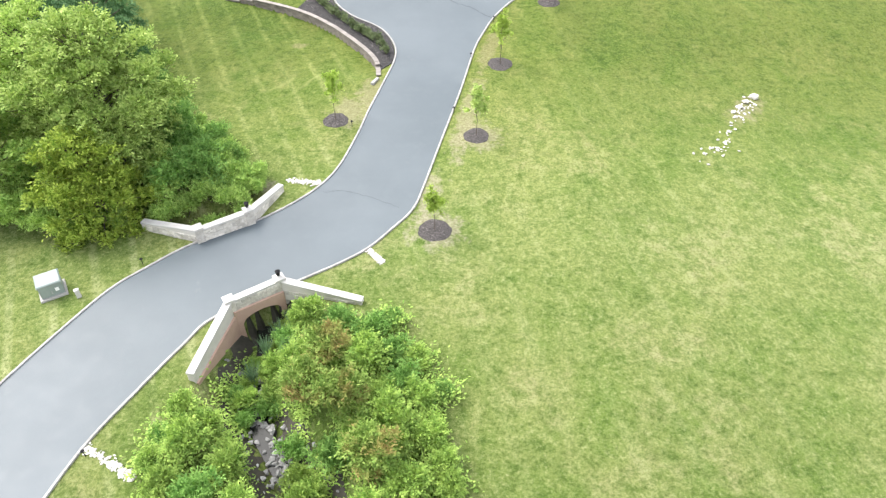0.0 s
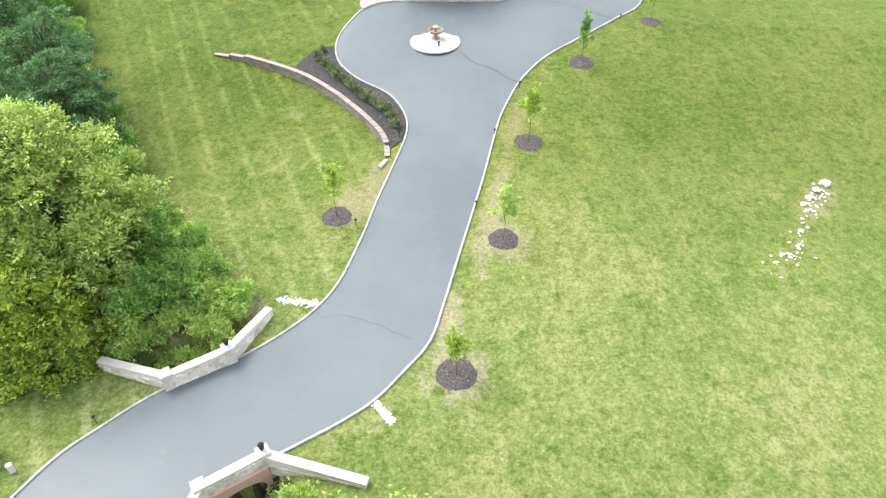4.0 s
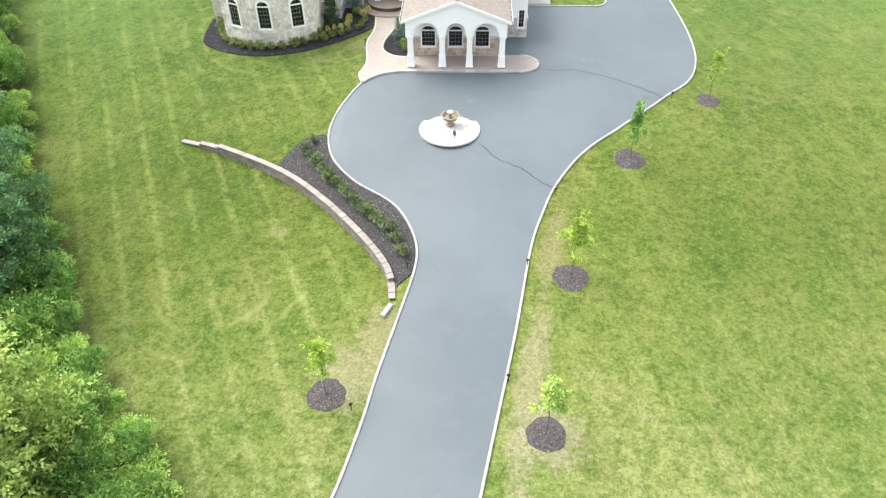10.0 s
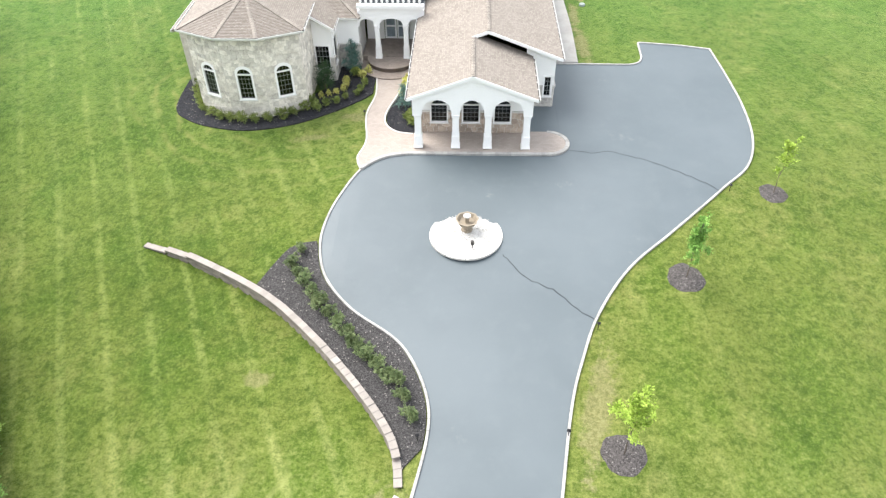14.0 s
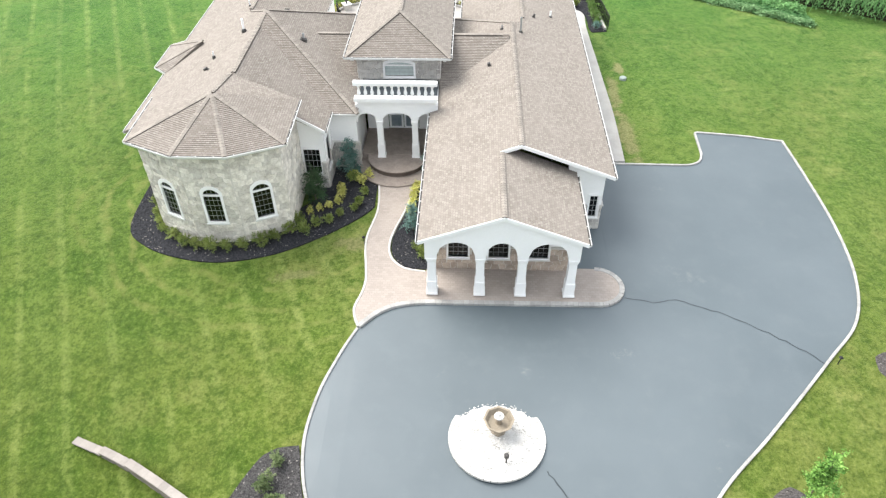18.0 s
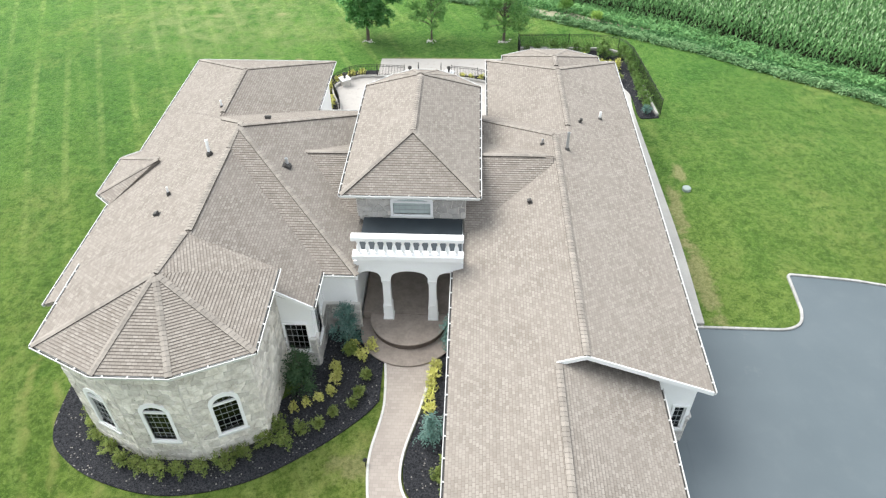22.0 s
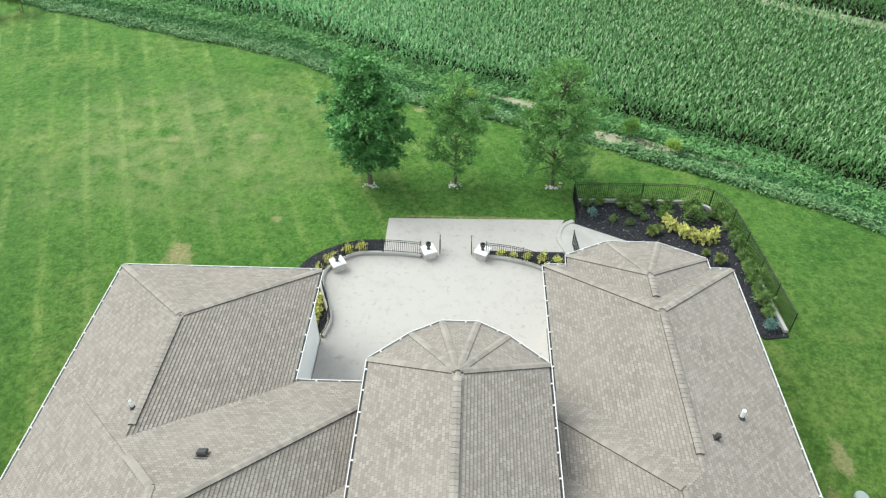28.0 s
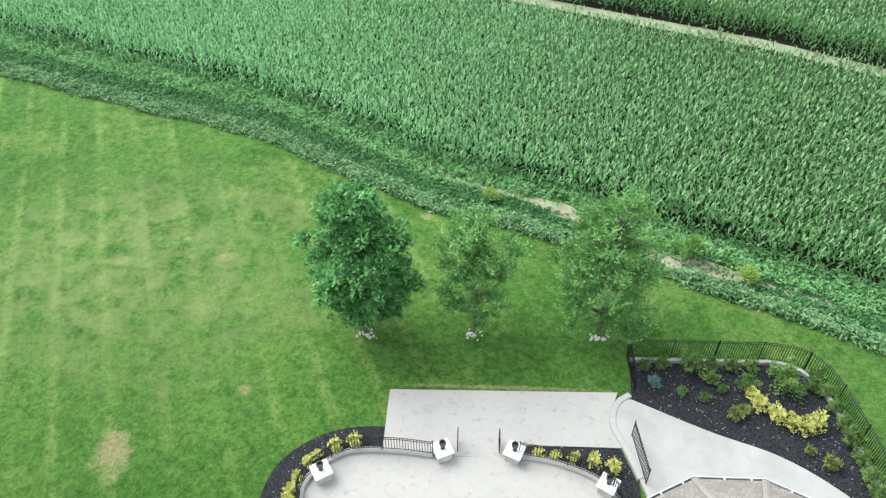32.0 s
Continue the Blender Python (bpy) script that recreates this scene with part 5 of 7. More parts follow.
def crack(pts, wide):
    ln = spline(pts, 0.25)
    rng = random.Random(int(wide * 1000))
    left, right = [], []
    for i, p in enumerate(ln):
        d = (ln[min(i + 1, len(ln) - 1)] - ln[max(i - 1, 0)]).normalized()
        n = Vector((-d.y, d.x))
        o = n * rng.uniform(-0.06, 0.06)
        w = wide * rng.uniform(0.6, 1.2) / 2
        left.append(p + o + n * w), right.append(p + o - n * w)
    verts = [(q.x, q.y, float(broad(q.x, q.y)) + 0.041) for q in left + right]
    m = len(ln)
    tagged(raw("crack", verts, [(i, m + i, m + i + 1, i + 1) for i in range(m - 1)], TAR), "dark sealed crack in the asphalt", "crack", kind="structure")


crack([(2.65, 73.3), (4.0, 73.0), (5.2, 73.2), (7.5, 72.2), (9.6, 70.9), (11.3, 69.6)], 0.06)
crack([(-1.9, 63.7), (-0.6, 62.1), (0.9, 61.2), (1.6, 60.3), (2.7, 59.4)], 0.07)
crack([(-9.0, 36.4), (-7.6, 36.5), (-5.6, 35.8), (-3.9, 35.0)], 0.022)

# the garden wall of stacked blocks
gwall = thing("garden_wall", "curved low garden wall of stacked tan concrete blocks", "garden wall", at=(-14, 60, 0))
me = bpy.data.meshes.new("block")
b = bmesh.new()
box(b, -0.2, 0.2, -0.15, 0.15, 0, 0.146)
soft(b, 0.018).to_mesh(me)
b.free()
me.materials.append(surface("wall_block", (0.150, 0.130, 0.116), (0.275, 0.240, 0.215), 16, 1.5, 0.9, 0.5, spread=0.22))
mc = bpy.data.meshes.new("cap_block")
b = bmesh.new()
box(b, -0.215, 0.215, -0.19, 0.19, 0, 0.08)
soft(b, 0.015).to_mesh(mc)
b.free()
mc.materials.append(surface("wall_cap_block", (0.225, 0.202, 0.180), (0.315, 0.287, 0.258), 16, 1.5, 0.9, 0.3, spread=0.12))
wd = np.concatenate([[0], np.cumsum([(q - p).length for p, q in zip(WALL_LINE, WALL_LINE[1:])])])
wx, wy = [p.x for p in WALL_LINE], [p.y for p in WALL_LINE]


def wall_piece(mesh, name, s, z, off=0.0):
    x, y = np.interp(s, wd, wx), np.interp(s, wd, wy)
    x2, y2 = np.interp(s + 0.1, wd, wx), np.interp(s + 0.1, wd, wy)
    ob = new(name, mesh)
    ob.parent = gwall
    ob.matrix_parent_inverse = Matrix.Translation((14, -60, 0))
    ob.matrix_basis = pose(x, y + off, z, 0, 0, math.degrees(math.atan2(y2 - y, x2 - x)))


def wall_top(s):
    x, y = float(np.interp(s, wd, wx)), float(np.interp(s, wd, wy))
    steps = 0.02 if s < 1.6 else 0.17 if s < 3.2 else 0.32
    if s > wd[-1] - 1.6:
        steps = 0.1
    return round((float(broad(x, y)) + steps) / 0.02) * 0.02


s = 0.2
while s < wd[-1] - 0.15:
    z = wall_top(s)
    wall_piece(mc, "cap_block", s, z - 0.08)
    for c in range(5):
        wall_piece(me, "block", s + (0.2 if c % 2 else 0.0) - 0.1, z - 0.08 - 0.15 * (c + 1))
    s += 0.41
tagged(blocks_along("edging_stones", [(-6.6, 50.0), (-7.0, 49.2)], 0.25, 0.12, 0.3, 0.0, KERB), "pale stones at the end of the garden wall", "stones", kind="structure")

# tree rings
RINGS = ((-9.2, 44.4, 0.95), (-1.57, 32.9, 1.05), (1.08, 42.6, 0.92), (3.1, 52.2, 1.0), (7.8, 62.35, 1.0), (14.55, 69.6, 0.85))
for k, (x, y, r) in enumerate(RINGS):
    rng = random.Random(k + 40)
    b = bmesh.new()
    ph = [rng.uniform(0, 6.28) for _ in range(3)]
    rings = []
    for j, (q, h) in enumerate(((1.03, -0.06), (0.98, 0.015), (0.8, 0.05), (0.5, 0.075), (0.2, 0.06))):
        row = []
        for i in range(28):
            a = 2 * math.pi * i / 28
            w = r * q * (1 + 0.035 * math.sin(3 * a + ph[0]) + 0.025 * math.sin(7 * a + ph[1]) + rng.uniform(-0.025, 0.025))
            px, py = x + w * math.cos(a), y + w * math.sin(a)
            row.append(b.verts.new((px, py, lie(px, py) + h + rng.uniform(-0.012, 0.012))))
        rings.append(row)
    for p, q in zip(rings, rings[1:]):
        for i in range(28):
            b.faces.new((p[i], p[(i + 1) % 28], q[(i + 1) % 28], q[i]))
    b.faces.new(rings[-1])
    tagged(part("mulch_ring", b, RING), "round mound of grey bark mulch at a young tree", "mulch ring", "mulch rings along the drive")

# ---- the bridge over the creek ----
bridge = thing("bridge", "small bridge with cream stone parapets and splayed wing walls", "bridge", at=(-12.5, 29, -2))


def bpart(name, bm, material, label=""):
    ob = part(name, bm, material, bridge, label)
    ob.matrix_parent_inverse = Matrix.Translation((12.5, -29, 2))
    return ob


def parapet(a, b, za, zb, foot, wide=0.36, deep_side=0):
    """A stone wall with a pale coping; deep_side: the red concrete below it on the creek's side."""
    a, b = Vector(a), Vector(b)
    d = (b - a).normalized()
    n = Vector((-d.y, d.x))

    def solid(w0, w1, la, lb, ha, hb, ext=0.0):
        p, q = a - d * ext, b + d * ext
        bm = bmesh.new()
        hexa(bm, [(*(p + n * w0), la), (*(q + n * w0), lb), (*(q + n * w1), lb), (*(p + n * w1), la), (*(p + n * w0), ha), (*(q + n * w0), hb), (*(q + n * w1), hb), (*(p + n * w1), ha)])
        return bm

    pw = bpart("parapet_wall", solid(-wide / 2, wide / 2, foot, foot, za - 0.14, zb - 0.14), MORTAR, "cream fieldstone parapet")
    for sg in (-1, 1):
        if not (deep_side and sg == deep_side):
            u, v = (a + n * (sg * wide / 2), b + n * (sg * wide / 2))
            STONED.append((pw, *((v, u) if sg > 0 else (u, v)), max(foot, -1.75), min(za, zb) - 0.15, [], STONE, 0.5, 0.3))
    bpart("coping", soft(solid(-wide / 2 - 0.04, wide / 2 + 0.04, za - 0.14, zb - 0.14, za, zb, 0.03), 0.02), CAP, "pale coping stone")
    if deep_side:
        w = deep_side * wide / 2
        bpart("culvert_face", solid(min(w, w + deep_side * 0.12), max(w, w + deep_side * 0.12), foot - 2.8, foot - 2.8, foot + 0.12, foot + 0.12), CULVERT, "reddish concrete face below the parapet")


EA, EB, EN, ES = (-12.45, 26.0), (-10.05, 27.7), (-5.35, 26.75), (-13.25, 21.3)
parapet(EA, EB, -0.75, -0.75, -1.65, 0.36, 0)
parapet(EB, EN, -0.75, -1.3, -2.2, 0.36, 0)
parapet(ES, EA, -1.05, -0.75, -1.9, 0.36, -1)
# red face with the culvert's mouth under the parapet
fa, fb = Vector(EA), Vector(EB)
fd = (fb - fa).normalized()
fo = Vector((fd.y, -fd.x)) * 0.36
fb_len = (fb - fa).length
cm = wall("culvert_head", (fa + fo)[:], (fb + fo)[:], -4.2, -1.5, CULVERT, 0.14, [(0.35, fb_len - 0.3, -4.2, -2.55, 0.5)], bm=bmesh.new())
bpart("culvert_head", cm, CULVERT, "reddish concrete culvert head with an arched mouth")
WA, WB, WN, WS = (-15.75, 31.75), (-13.1, 33.45), (-11.75, 36.6), (-19.6, 32.9)
parapet(WA, WB, -0.62, -0.55, -1.7)
parapet(WB, WN, -0.55, -0.85, -1.8)
parapet(WS, WA, -0.95, -0.62, -2.0)
for (x, y), z, lamp_on in ((EA, -0.62, 0), (EB, -0.62, 1), (WA, -0.45, 0), (WB, -0.4, 1)):
    b = bmesh.new()
    box(b, x - 0.25, x + 0.25, y - 0.25, y + 0.25, -2.6, z - 0.12)
    b.transform(Matrix.Translation((x, y, 0)) @ Matrix.Rotation(radians(34), 4, "Z") @ Matrix.Translation((-x, -y, 0)))
    bpart("pillar", b, STONE, "square stone pillar")
    b = bmesh.new()
    hexa(b, [(x + sx * q, y + sy * q, h) for h, q in ((z - 0.12, 0.29), (z, 0.29)) for sx, sy in ((-1, -1), (1, -1), (1, 1), (-1, 1))])
    hexa(b, [(x + sx * q, y + sy * q, h) for h, q in ((z, 0.27), (z + 0.12, 0.06)) for sx, sy in ((-1, -1), (1, -1), (1, 1), (-1, 1))])
    b.transform(Matrix.Translation((x, y, 0)) @ Matrix.Rotation(radians(34), 4, "Z") @ Matrix.Translation((-x, -y, 0)))
    bpart("pillar_cap", b, CAP, "pale pyramid cap stone")
    if lamp_on:
        b = bmesh.new()
        lathe(b, [(0.09, 0), (0.05, 0.05), (0.12, 0.1), (0.14, 0.3), (0.16, 0.32), (0.03, 0.42)], 8, (x, y, z + 0.12))
        bpart("lantern", b, IRON, "small black iron lantern")
creek = spline(CREEK, 0.6)
cl, cr = [], []
for i, p in enumerate(creek):
    d = (creek[min(i + 1, len(creek) - 1)] - creek[max(i - 1, 0)]).normalized()
    n = Vector((-d.y, d.x))
    cl.append(p + n * 0.45), cr.append(p - n * 0.45)
m = len(creek)
tagged(raw("water", [(q.x, q.y, -3.75) for q in cl + cr], [(i, m + i, m + i + 1, i + 1) for i in range(m - 1)], WATER), "dark shallow creek water", "water", kind="structure")


MUD = surface("creek_mud", (0.028, 0.026, 0.02), (0.075, 0.068, 0.052), 8, 1.2, 0.75, 0.6, 0.04)
bank = [p for p in creek if p.y < 28.2]
bl, br_ = [], []
for i, p in enumerate(bank):
    d = (bank[min(i + 1, len(bank) - 1)] - bank[max(i - 1, 0)]).normalized()
    n = Vector((-d.y, d.x))
    bl.append(p + n * (1.7 + 0.25 * math.sin(i * 1.3))), br_.append(p - n * (1.7 + 0.25 * math.sin(i * 1.7)))
tagged(drape("creek_bank", bl + br_[::-1], 0.025, MUD, step=0.4, deep=0.1, level=land), "dark wet mud along the creek", "creek bank", kind="structure")

CREEKSTONE = surface("creek_stone", (0.13, 0.13, 0.125), (0.34, 0.34, 0.33), 12, 2, 0.8, 0.5, island=0.2)


def stones(name, spots, lo, hi, material, label, category, seed, kind="stuff"):
    """Loose stones as one heap: each a squashed, dented lump."""
    rng = random.Random(seed)
    b = bmesh.new()
    for x, y in spots:
        r = rng.uniform(lo, hi)
        m = pose(x, y, max(float(land(x, y)), -3.76) + r * 0.25, rng.uniform(-20, 20), rng.uniform(-20, 20), rng.uniform(0, 360)) @ Matrix.Diagonal((r * rng.uniform(0.8, 1.3), r * rng.uniform(0.6, 1.0), r * rng.uniform(0.35, 0.6), 1))
        got = bmesh.ops.create_icosphere(b, subdivisions=1, radius=1.0, matrix=m)
        for v in got["verts"]:
            v.co += Vector((rng.uniform(-1, 1), rng.uniform(-1, 1), rng.uniform(-1, 1))) * r * 0.14
    return tagged(part(name, b, material), label, category, "", kind)


def scatter_line(a, b, wide, n, rng):
    a, b = Vector(a), Vector(b)
    d = (b - a).normalized()
    nn = Vector((-d.y, d.x))
    return [tuple(a + (b - a) * rng.random() + nn * rng.gauss(0, wide / 2.2)) for _ in range(n)]


rng = random.Random(3)
for a, b_, w in (((-17.1, 17.5), (-14.3, 15.9), 0.5), ((-5.5, 31.1), (-4.5, 29.9), 0.45), ((-11.6, 37.6), (-9.3, 37.3), 0.5)):
    stones("riprap", scatter_line(a, b_, w * 0.5, 190, rng), 0.045, 0.1, ROCK, "heap of white riprap stones beside the driveway", "stones", 5)
stones("lawn_rocks", scatter_line((23.3, 50.2), (21.0, 47.0), 0.7, 40, rng) + scatter_line((21.4, 47.5), (19.6, 44.4), 0.5, 14, rng) + scatter_line((20.0, 44.2), (16.6, 41.2), 0.9, 34, rng), 0.05, 0.16, ROCK, "scatter of pale rocks in the lawn", "stones", 6)
for k, (x, y, r) in enumerate(((23.3, 50.3, 0.42), (22.4, 49.5, 0.34), (21.7, 48.7, 0.28), (21.0, 47.9, 0.26))):
    stones("boulder", [(x, y)], r, r * 1.1, ROCK, "pale flat boulder half sunk in the lawn", "boulder", 60 + k, "")
stones("creek_stones", [tuple(p + Vector((rng.gauss(0, 0.7), rng.gauss(0, 0.7)))) for p in creek if 11 < p.y < 24 for _ in range(12)], 0.08, 0.22, CREEKSTONE, "grey creek stones along the water", "stones", 8)

# ---- the fountain in the forecourt ----
fz = float(broad(-3.9, 65.15)) + 0.035
isle = thing("gravel_island", "round island of white gravel with a pale kerb", "gravel island", at=(-3.9, 65.15, fz))
b = bmesh.new()
n = 64
rows = []
rng = random.Random(9)
for q, h in ((1.9, 0.05), (1.6, 0.1), (1.1, 0.17), (0.6, 0.2), (0.2, 0.2)):
    rows.append([b.verts.new((q * math.cos(2 * math.pi * i / n), q * math.sin(2 * math.pi * i / n), h + rng.uniform(-0.015, 0.015))) for i in range(n)])
for p, q in zip(rows, rows[1:]):
    for i in range(n):
        b.faces.new((p[i], p[(i + 1) % n], q[(i + 1) % n], q[i]))
b.faces.new(rows[-1])
part("gravel", b, GRAVEL, isle, "bright white gravel")
for i in range(44):
    b = bmesh.new()
    a0, a1 = 2 * math.pi * (i + 0.04) / 44, 2 * math.pi * (i + 0.96) / 44
    c = [(r * math.cos(a), r * math.sin(a)) for r, a in ((1.86, a0), (2.06, a0), (2.06, a1), (1.86, a1))]
    hexa(b, [(*q, -0.05) for q in c] + [(*q, 0.07) for q in c])
    part("kerb_stone", b, CAP, isle)
b = bmesh.new()
for i in range(900):
    r, a = 1.83 * math.sqrt(rng.random()), rng.uniform(0, 6.283)
    q = rng.uniform(0.02, 0.045)
    h = float(np.interp(r, (0.2, 0.6, 1.1, 1.6, 1.9), (0.2, 0.2, 0.17, 0.1, 0.05)))
    x, y = r * math.cos(a), r * math.sin(a)
    hexa(b, [(x + sx * q * k, y + sy * q * k, h + dz) for dz, k in ((-0.01, 1.0), (q * 0.9, 0.6)) for sx, sy in ((-1, -0.7), (1, -0.7), (1, 0.7), (-1, 0.7))])
tagged(part("loose_gravel", b, GRAVEL, isle), kind="stuff")
ft = thing("fountain", "tan cast-stone fountain with an octagonal bowl on white gravel", "fountain", at=(-3.85, 65.42, fz + 0.19))
b = bmesh.new()
lathe(b, [(0.34, 0), (0.34, 0.08), (0.2, 0.12), (0.15, 0.3), (0.24, 0.4), (0.3, 0.46)], 8)
part("pedestal", b, FOUNT, ft)
b = bmesh.new()
lathe(b, [(0.26, 0.42), (0.5, 0.52), (0.62, 0.72), (0.67, 0.8), (0.58, 0.8), (0.44, 0.6), (0.12, 0.56)], 8)
part("lower_bowl", b, FOUNT, ft, "octagonal lower bowl")
b = bmesh.new()
lathe(b, [(0.15, 0.55), (0.12, 0.62), (0.11, 0.84), (0.17, 0.94), (0.2, 0.97)], 8)
part("stem", b, FOUNT, ft)
b = bmesh.new()
lathe(b, [(0.18, 0.95), (0.22, 1.0), (0.2, 1.05), (0.1, 1.08), (0.05, 1.16), (0.0, 1.18)], 12)
part("finial", b, CAP, ft, "pale weathered finial")
sl = thing("garden_spotlight", "small dark garden spotlight on the gravel", "spotlight", at=(-3.55, 63.95, fz + 0.12))
b = bmesh.new()
lathe(b, [(0.07, 0), (0.03, 0.03), (0.025, 0.3), (0.09, 0.34), (0.1, 0.5), (0.06, 0.54)], 10)
part("post", b, DARK, sl)
b = bmesh.new()
lathe(b, [(0.1, 0), (0.1, 0.09), (0.03, 0.12)], 10, (0.02, 0.28, 0.02))
part("cap", b, DARK, sl)

# ---- the transformer box and its marker ----
tz = float(broad(-22.9, 27.3))
tb = thing("transformer_box", "pale green steel transformer box on a concrete pad", "transformer", at=(-22.95, 27.35, tz), turn=32)
b = bmesh.new()
box(b, -0.72, 0.72, -0.68, 0.68, -0.1, 0.12)
part("pad", soft(b, 0.02), CONCRETE, tb)
b = bmesh.new()
hexa(b, [(sx * 0.6, sy * 0.55, h) for h in (0.12, 0.95) for sx, sy in ((-1, -1), (1, -1), (1, 1), (-1, 1))])
part("cabinet", soft(b, 0.02), TANK, tb)
b = bmesh.new()
hexa(b, [(sx * 0.65, sy * 0.6, h) for h in (0.95, 1.0) for sx, sy in ((-1, -1), (1, -1), (1, 1), (-1, 1))])
hexa(b, [(sx * 0.65 * q, sy * 0.6 * q, h) for h, q in ((1.0, 1.0), (1.06, 0.9)) for sx, sy in ((-1, -1), (1, -1), (1, 1), (-1, 1))])
part("lid", b, TANK, tb)
b = bmesh.new()
box(b, 0.2, 0.4, -0.562, -0.555, 0.42, 0.66)
part("warning_plate", b, WHITE, tb, "small white warning plate")
b = bmesh.new()
box(b, -0.03, 0.03, -0.575, -0.553, 0.3, 0.5)
part("latch", b, METAL, tb)
pd = thing("cable_pedestal", "short pale plastic cable pedestal in the grass", "pedestal", at=(-21.3, 26.95, float(broad(-21.3, 26.95))), turn=30)
b = bmesh.new()
box(b, -0.12, 0.12, -0.1, 0.1, 0, 0.55)
part("body", soft(b, 0.02), CAP, pd)
b = bmesh.new()
box(b, -0.135, 0.135, -0.115, 0.115, 0.5, 0.6)
part("hood", soft(b, 0.03), CAP, pd)
wl = thing("well_cover", "round grey-green cover standing in the lawn", "cover", at=(6.05, 96.24, lie(6.05, 96.24)))
b = bmesh.new()
lathe(b, [(0.26, -0.1), (0.26, 0.16), (0.22, 0.2), (0.05, 0.22)], 20)
part("lid", b, TANK, wl)

# ---- roof fittings ----
def vent_pipe(x, y, z, h, r, material, label):
    t = thing("vent_pipe", label, "vent pipe", "vent pipes on the roof", at=(x, y, z))
    b = bmesh.new()
    lathe(b, [(r, -0.3), (r, h), (r * 0.8, h), (r * 0.8, h - 0.05)], 12)
    part("pipe", b, material, t)
    b = bmesh.new()
    lathe(b, [(r * 2.2, -0.12), (r * 2.0, 0.03), (r * 1.15, 0.12)], 12)
    part("flashing", b, DARK, t)
    return t


for x, y, z, h, r, mt, lab in ((-19.5, 89.5, 7.88, 0.75, 0.075, WHITE, "tall white vent pipe with dark flashing"), (-20.85, 87.1, 7.23, 0.38, 0.05, WHITE, "short white plastic vent pipe"), (-20.7, 95.3, 7.0, 0.42, 0.05, WHITE, "short white plastic vent pipe"), (-3.3, 92.5, 6.76, 0.3, 0.06, METAL, "short grey metal vent pipe"),
                               (-2.1, 92.0, 6.8, 1.0, 0.075, METAL, "tall grey metal vent pipe"), (0.25, 96.5, 5.9, 0.45, 0.07, WHITE, "white plastic vent pipe on the roof"), (-15.75, 89.25, 7.42, 0.42, 0.08, METAL, "grey vent pipe over a dark curb")):
    vent_pipe(x, y, z, h, r, mt, lab)


def box_vent(x, y, z, tilt, turn, w, h, lab):
    t = thing("roof_vent", lab, "roof vent", "vents on the roof", at=(x, y, z), turn=turn)
    m = pose(0, 0, 0, tilt, 0, 0)
    b = bmesh.new()
    box(b, -w * 1.1, w * 1.1, -w * 1.1, w * 1.1, -0.02, 0.015)
    b.transform(m)
    part("flange", b, DARK, t)
    b = bmesh.new()
    box(b, -w * 0.7, w * 0.7, -w * 0.6, w * 0.6, 0.0, h)
    hexa(b, [(sx * w * q, sy * w * q * 0.9, k) for k, q in ((h, 0.85), (h + 0.06, 0.7)) for sx, sy in ((-1, -1), (1, -1), (1, 1), (-1, 1))])
    b.transform(m)
    part("hood", b, DARK, t)


box_vent(-17.6, 93.3, 7.49, 24, 180, 0.19, 0.14, "square dark roof vent")
box_vent(-20.9, 85.65, 7.13, 25, 90 + 180, 0.15, 0.1, "low dark roof vent")
box_vent(-1.05, 95.3, 6.42, 21, 90, 0.1, 0.16, "small dark roof vent")
box_vent(-4.15, 88.0, 6.44, 21, 270, 0.13, 0.14, "small dark roof vent")
box_vent(-15.75, 89.2, 7.42, 28.7, 90, 0.2, 0.08, "dark roof curb with a grey pipe")

# ---- patio piers, rails and the iron fence ----
def pier(x, y, turn, h, label):
    t = thing("pier", label, "pier", "piers round the patio", at=(x, y, float(broad(x, y)) + 0.1), turn=turn)
    b = bmesh.new()
    box(b, -0.3, 0.3, -0.3, 0.3, 0, h)
    part("shaft", soft(b, 0.02), GREYSTONE, t, "grey stone block shaft")
    b = bmesh.new()
    box(b, -0.37, 0.37, -0.37, 0.37, h, h + 0.09)
    part("cap", soft(b, 0.02), WHITE, t, "wide white cap")
    b = bmesh.new()
    lathe(b, [(0.1, 0), (0.07, 0.05), (0.08, 0.12), (0.14, 0.28), (0.15, 0.4), (0.11, 0.4), (0.1, 0.28)], 12, (0, 0, h + 0.09))
    part("urn", b, DARK, t, "dark urn")
    return t


for x, y, tu, h in ((-11.6, 109.65, 25, 0.5), (-8.7, 109.68, -25, 0.5), (-16.35, 108.5, 32, 0.5), (-5.12, 108.35, -32, 0.5)):
    pier(x, y, tu, h, "square grey stone pier with a wide white cap and an urn")


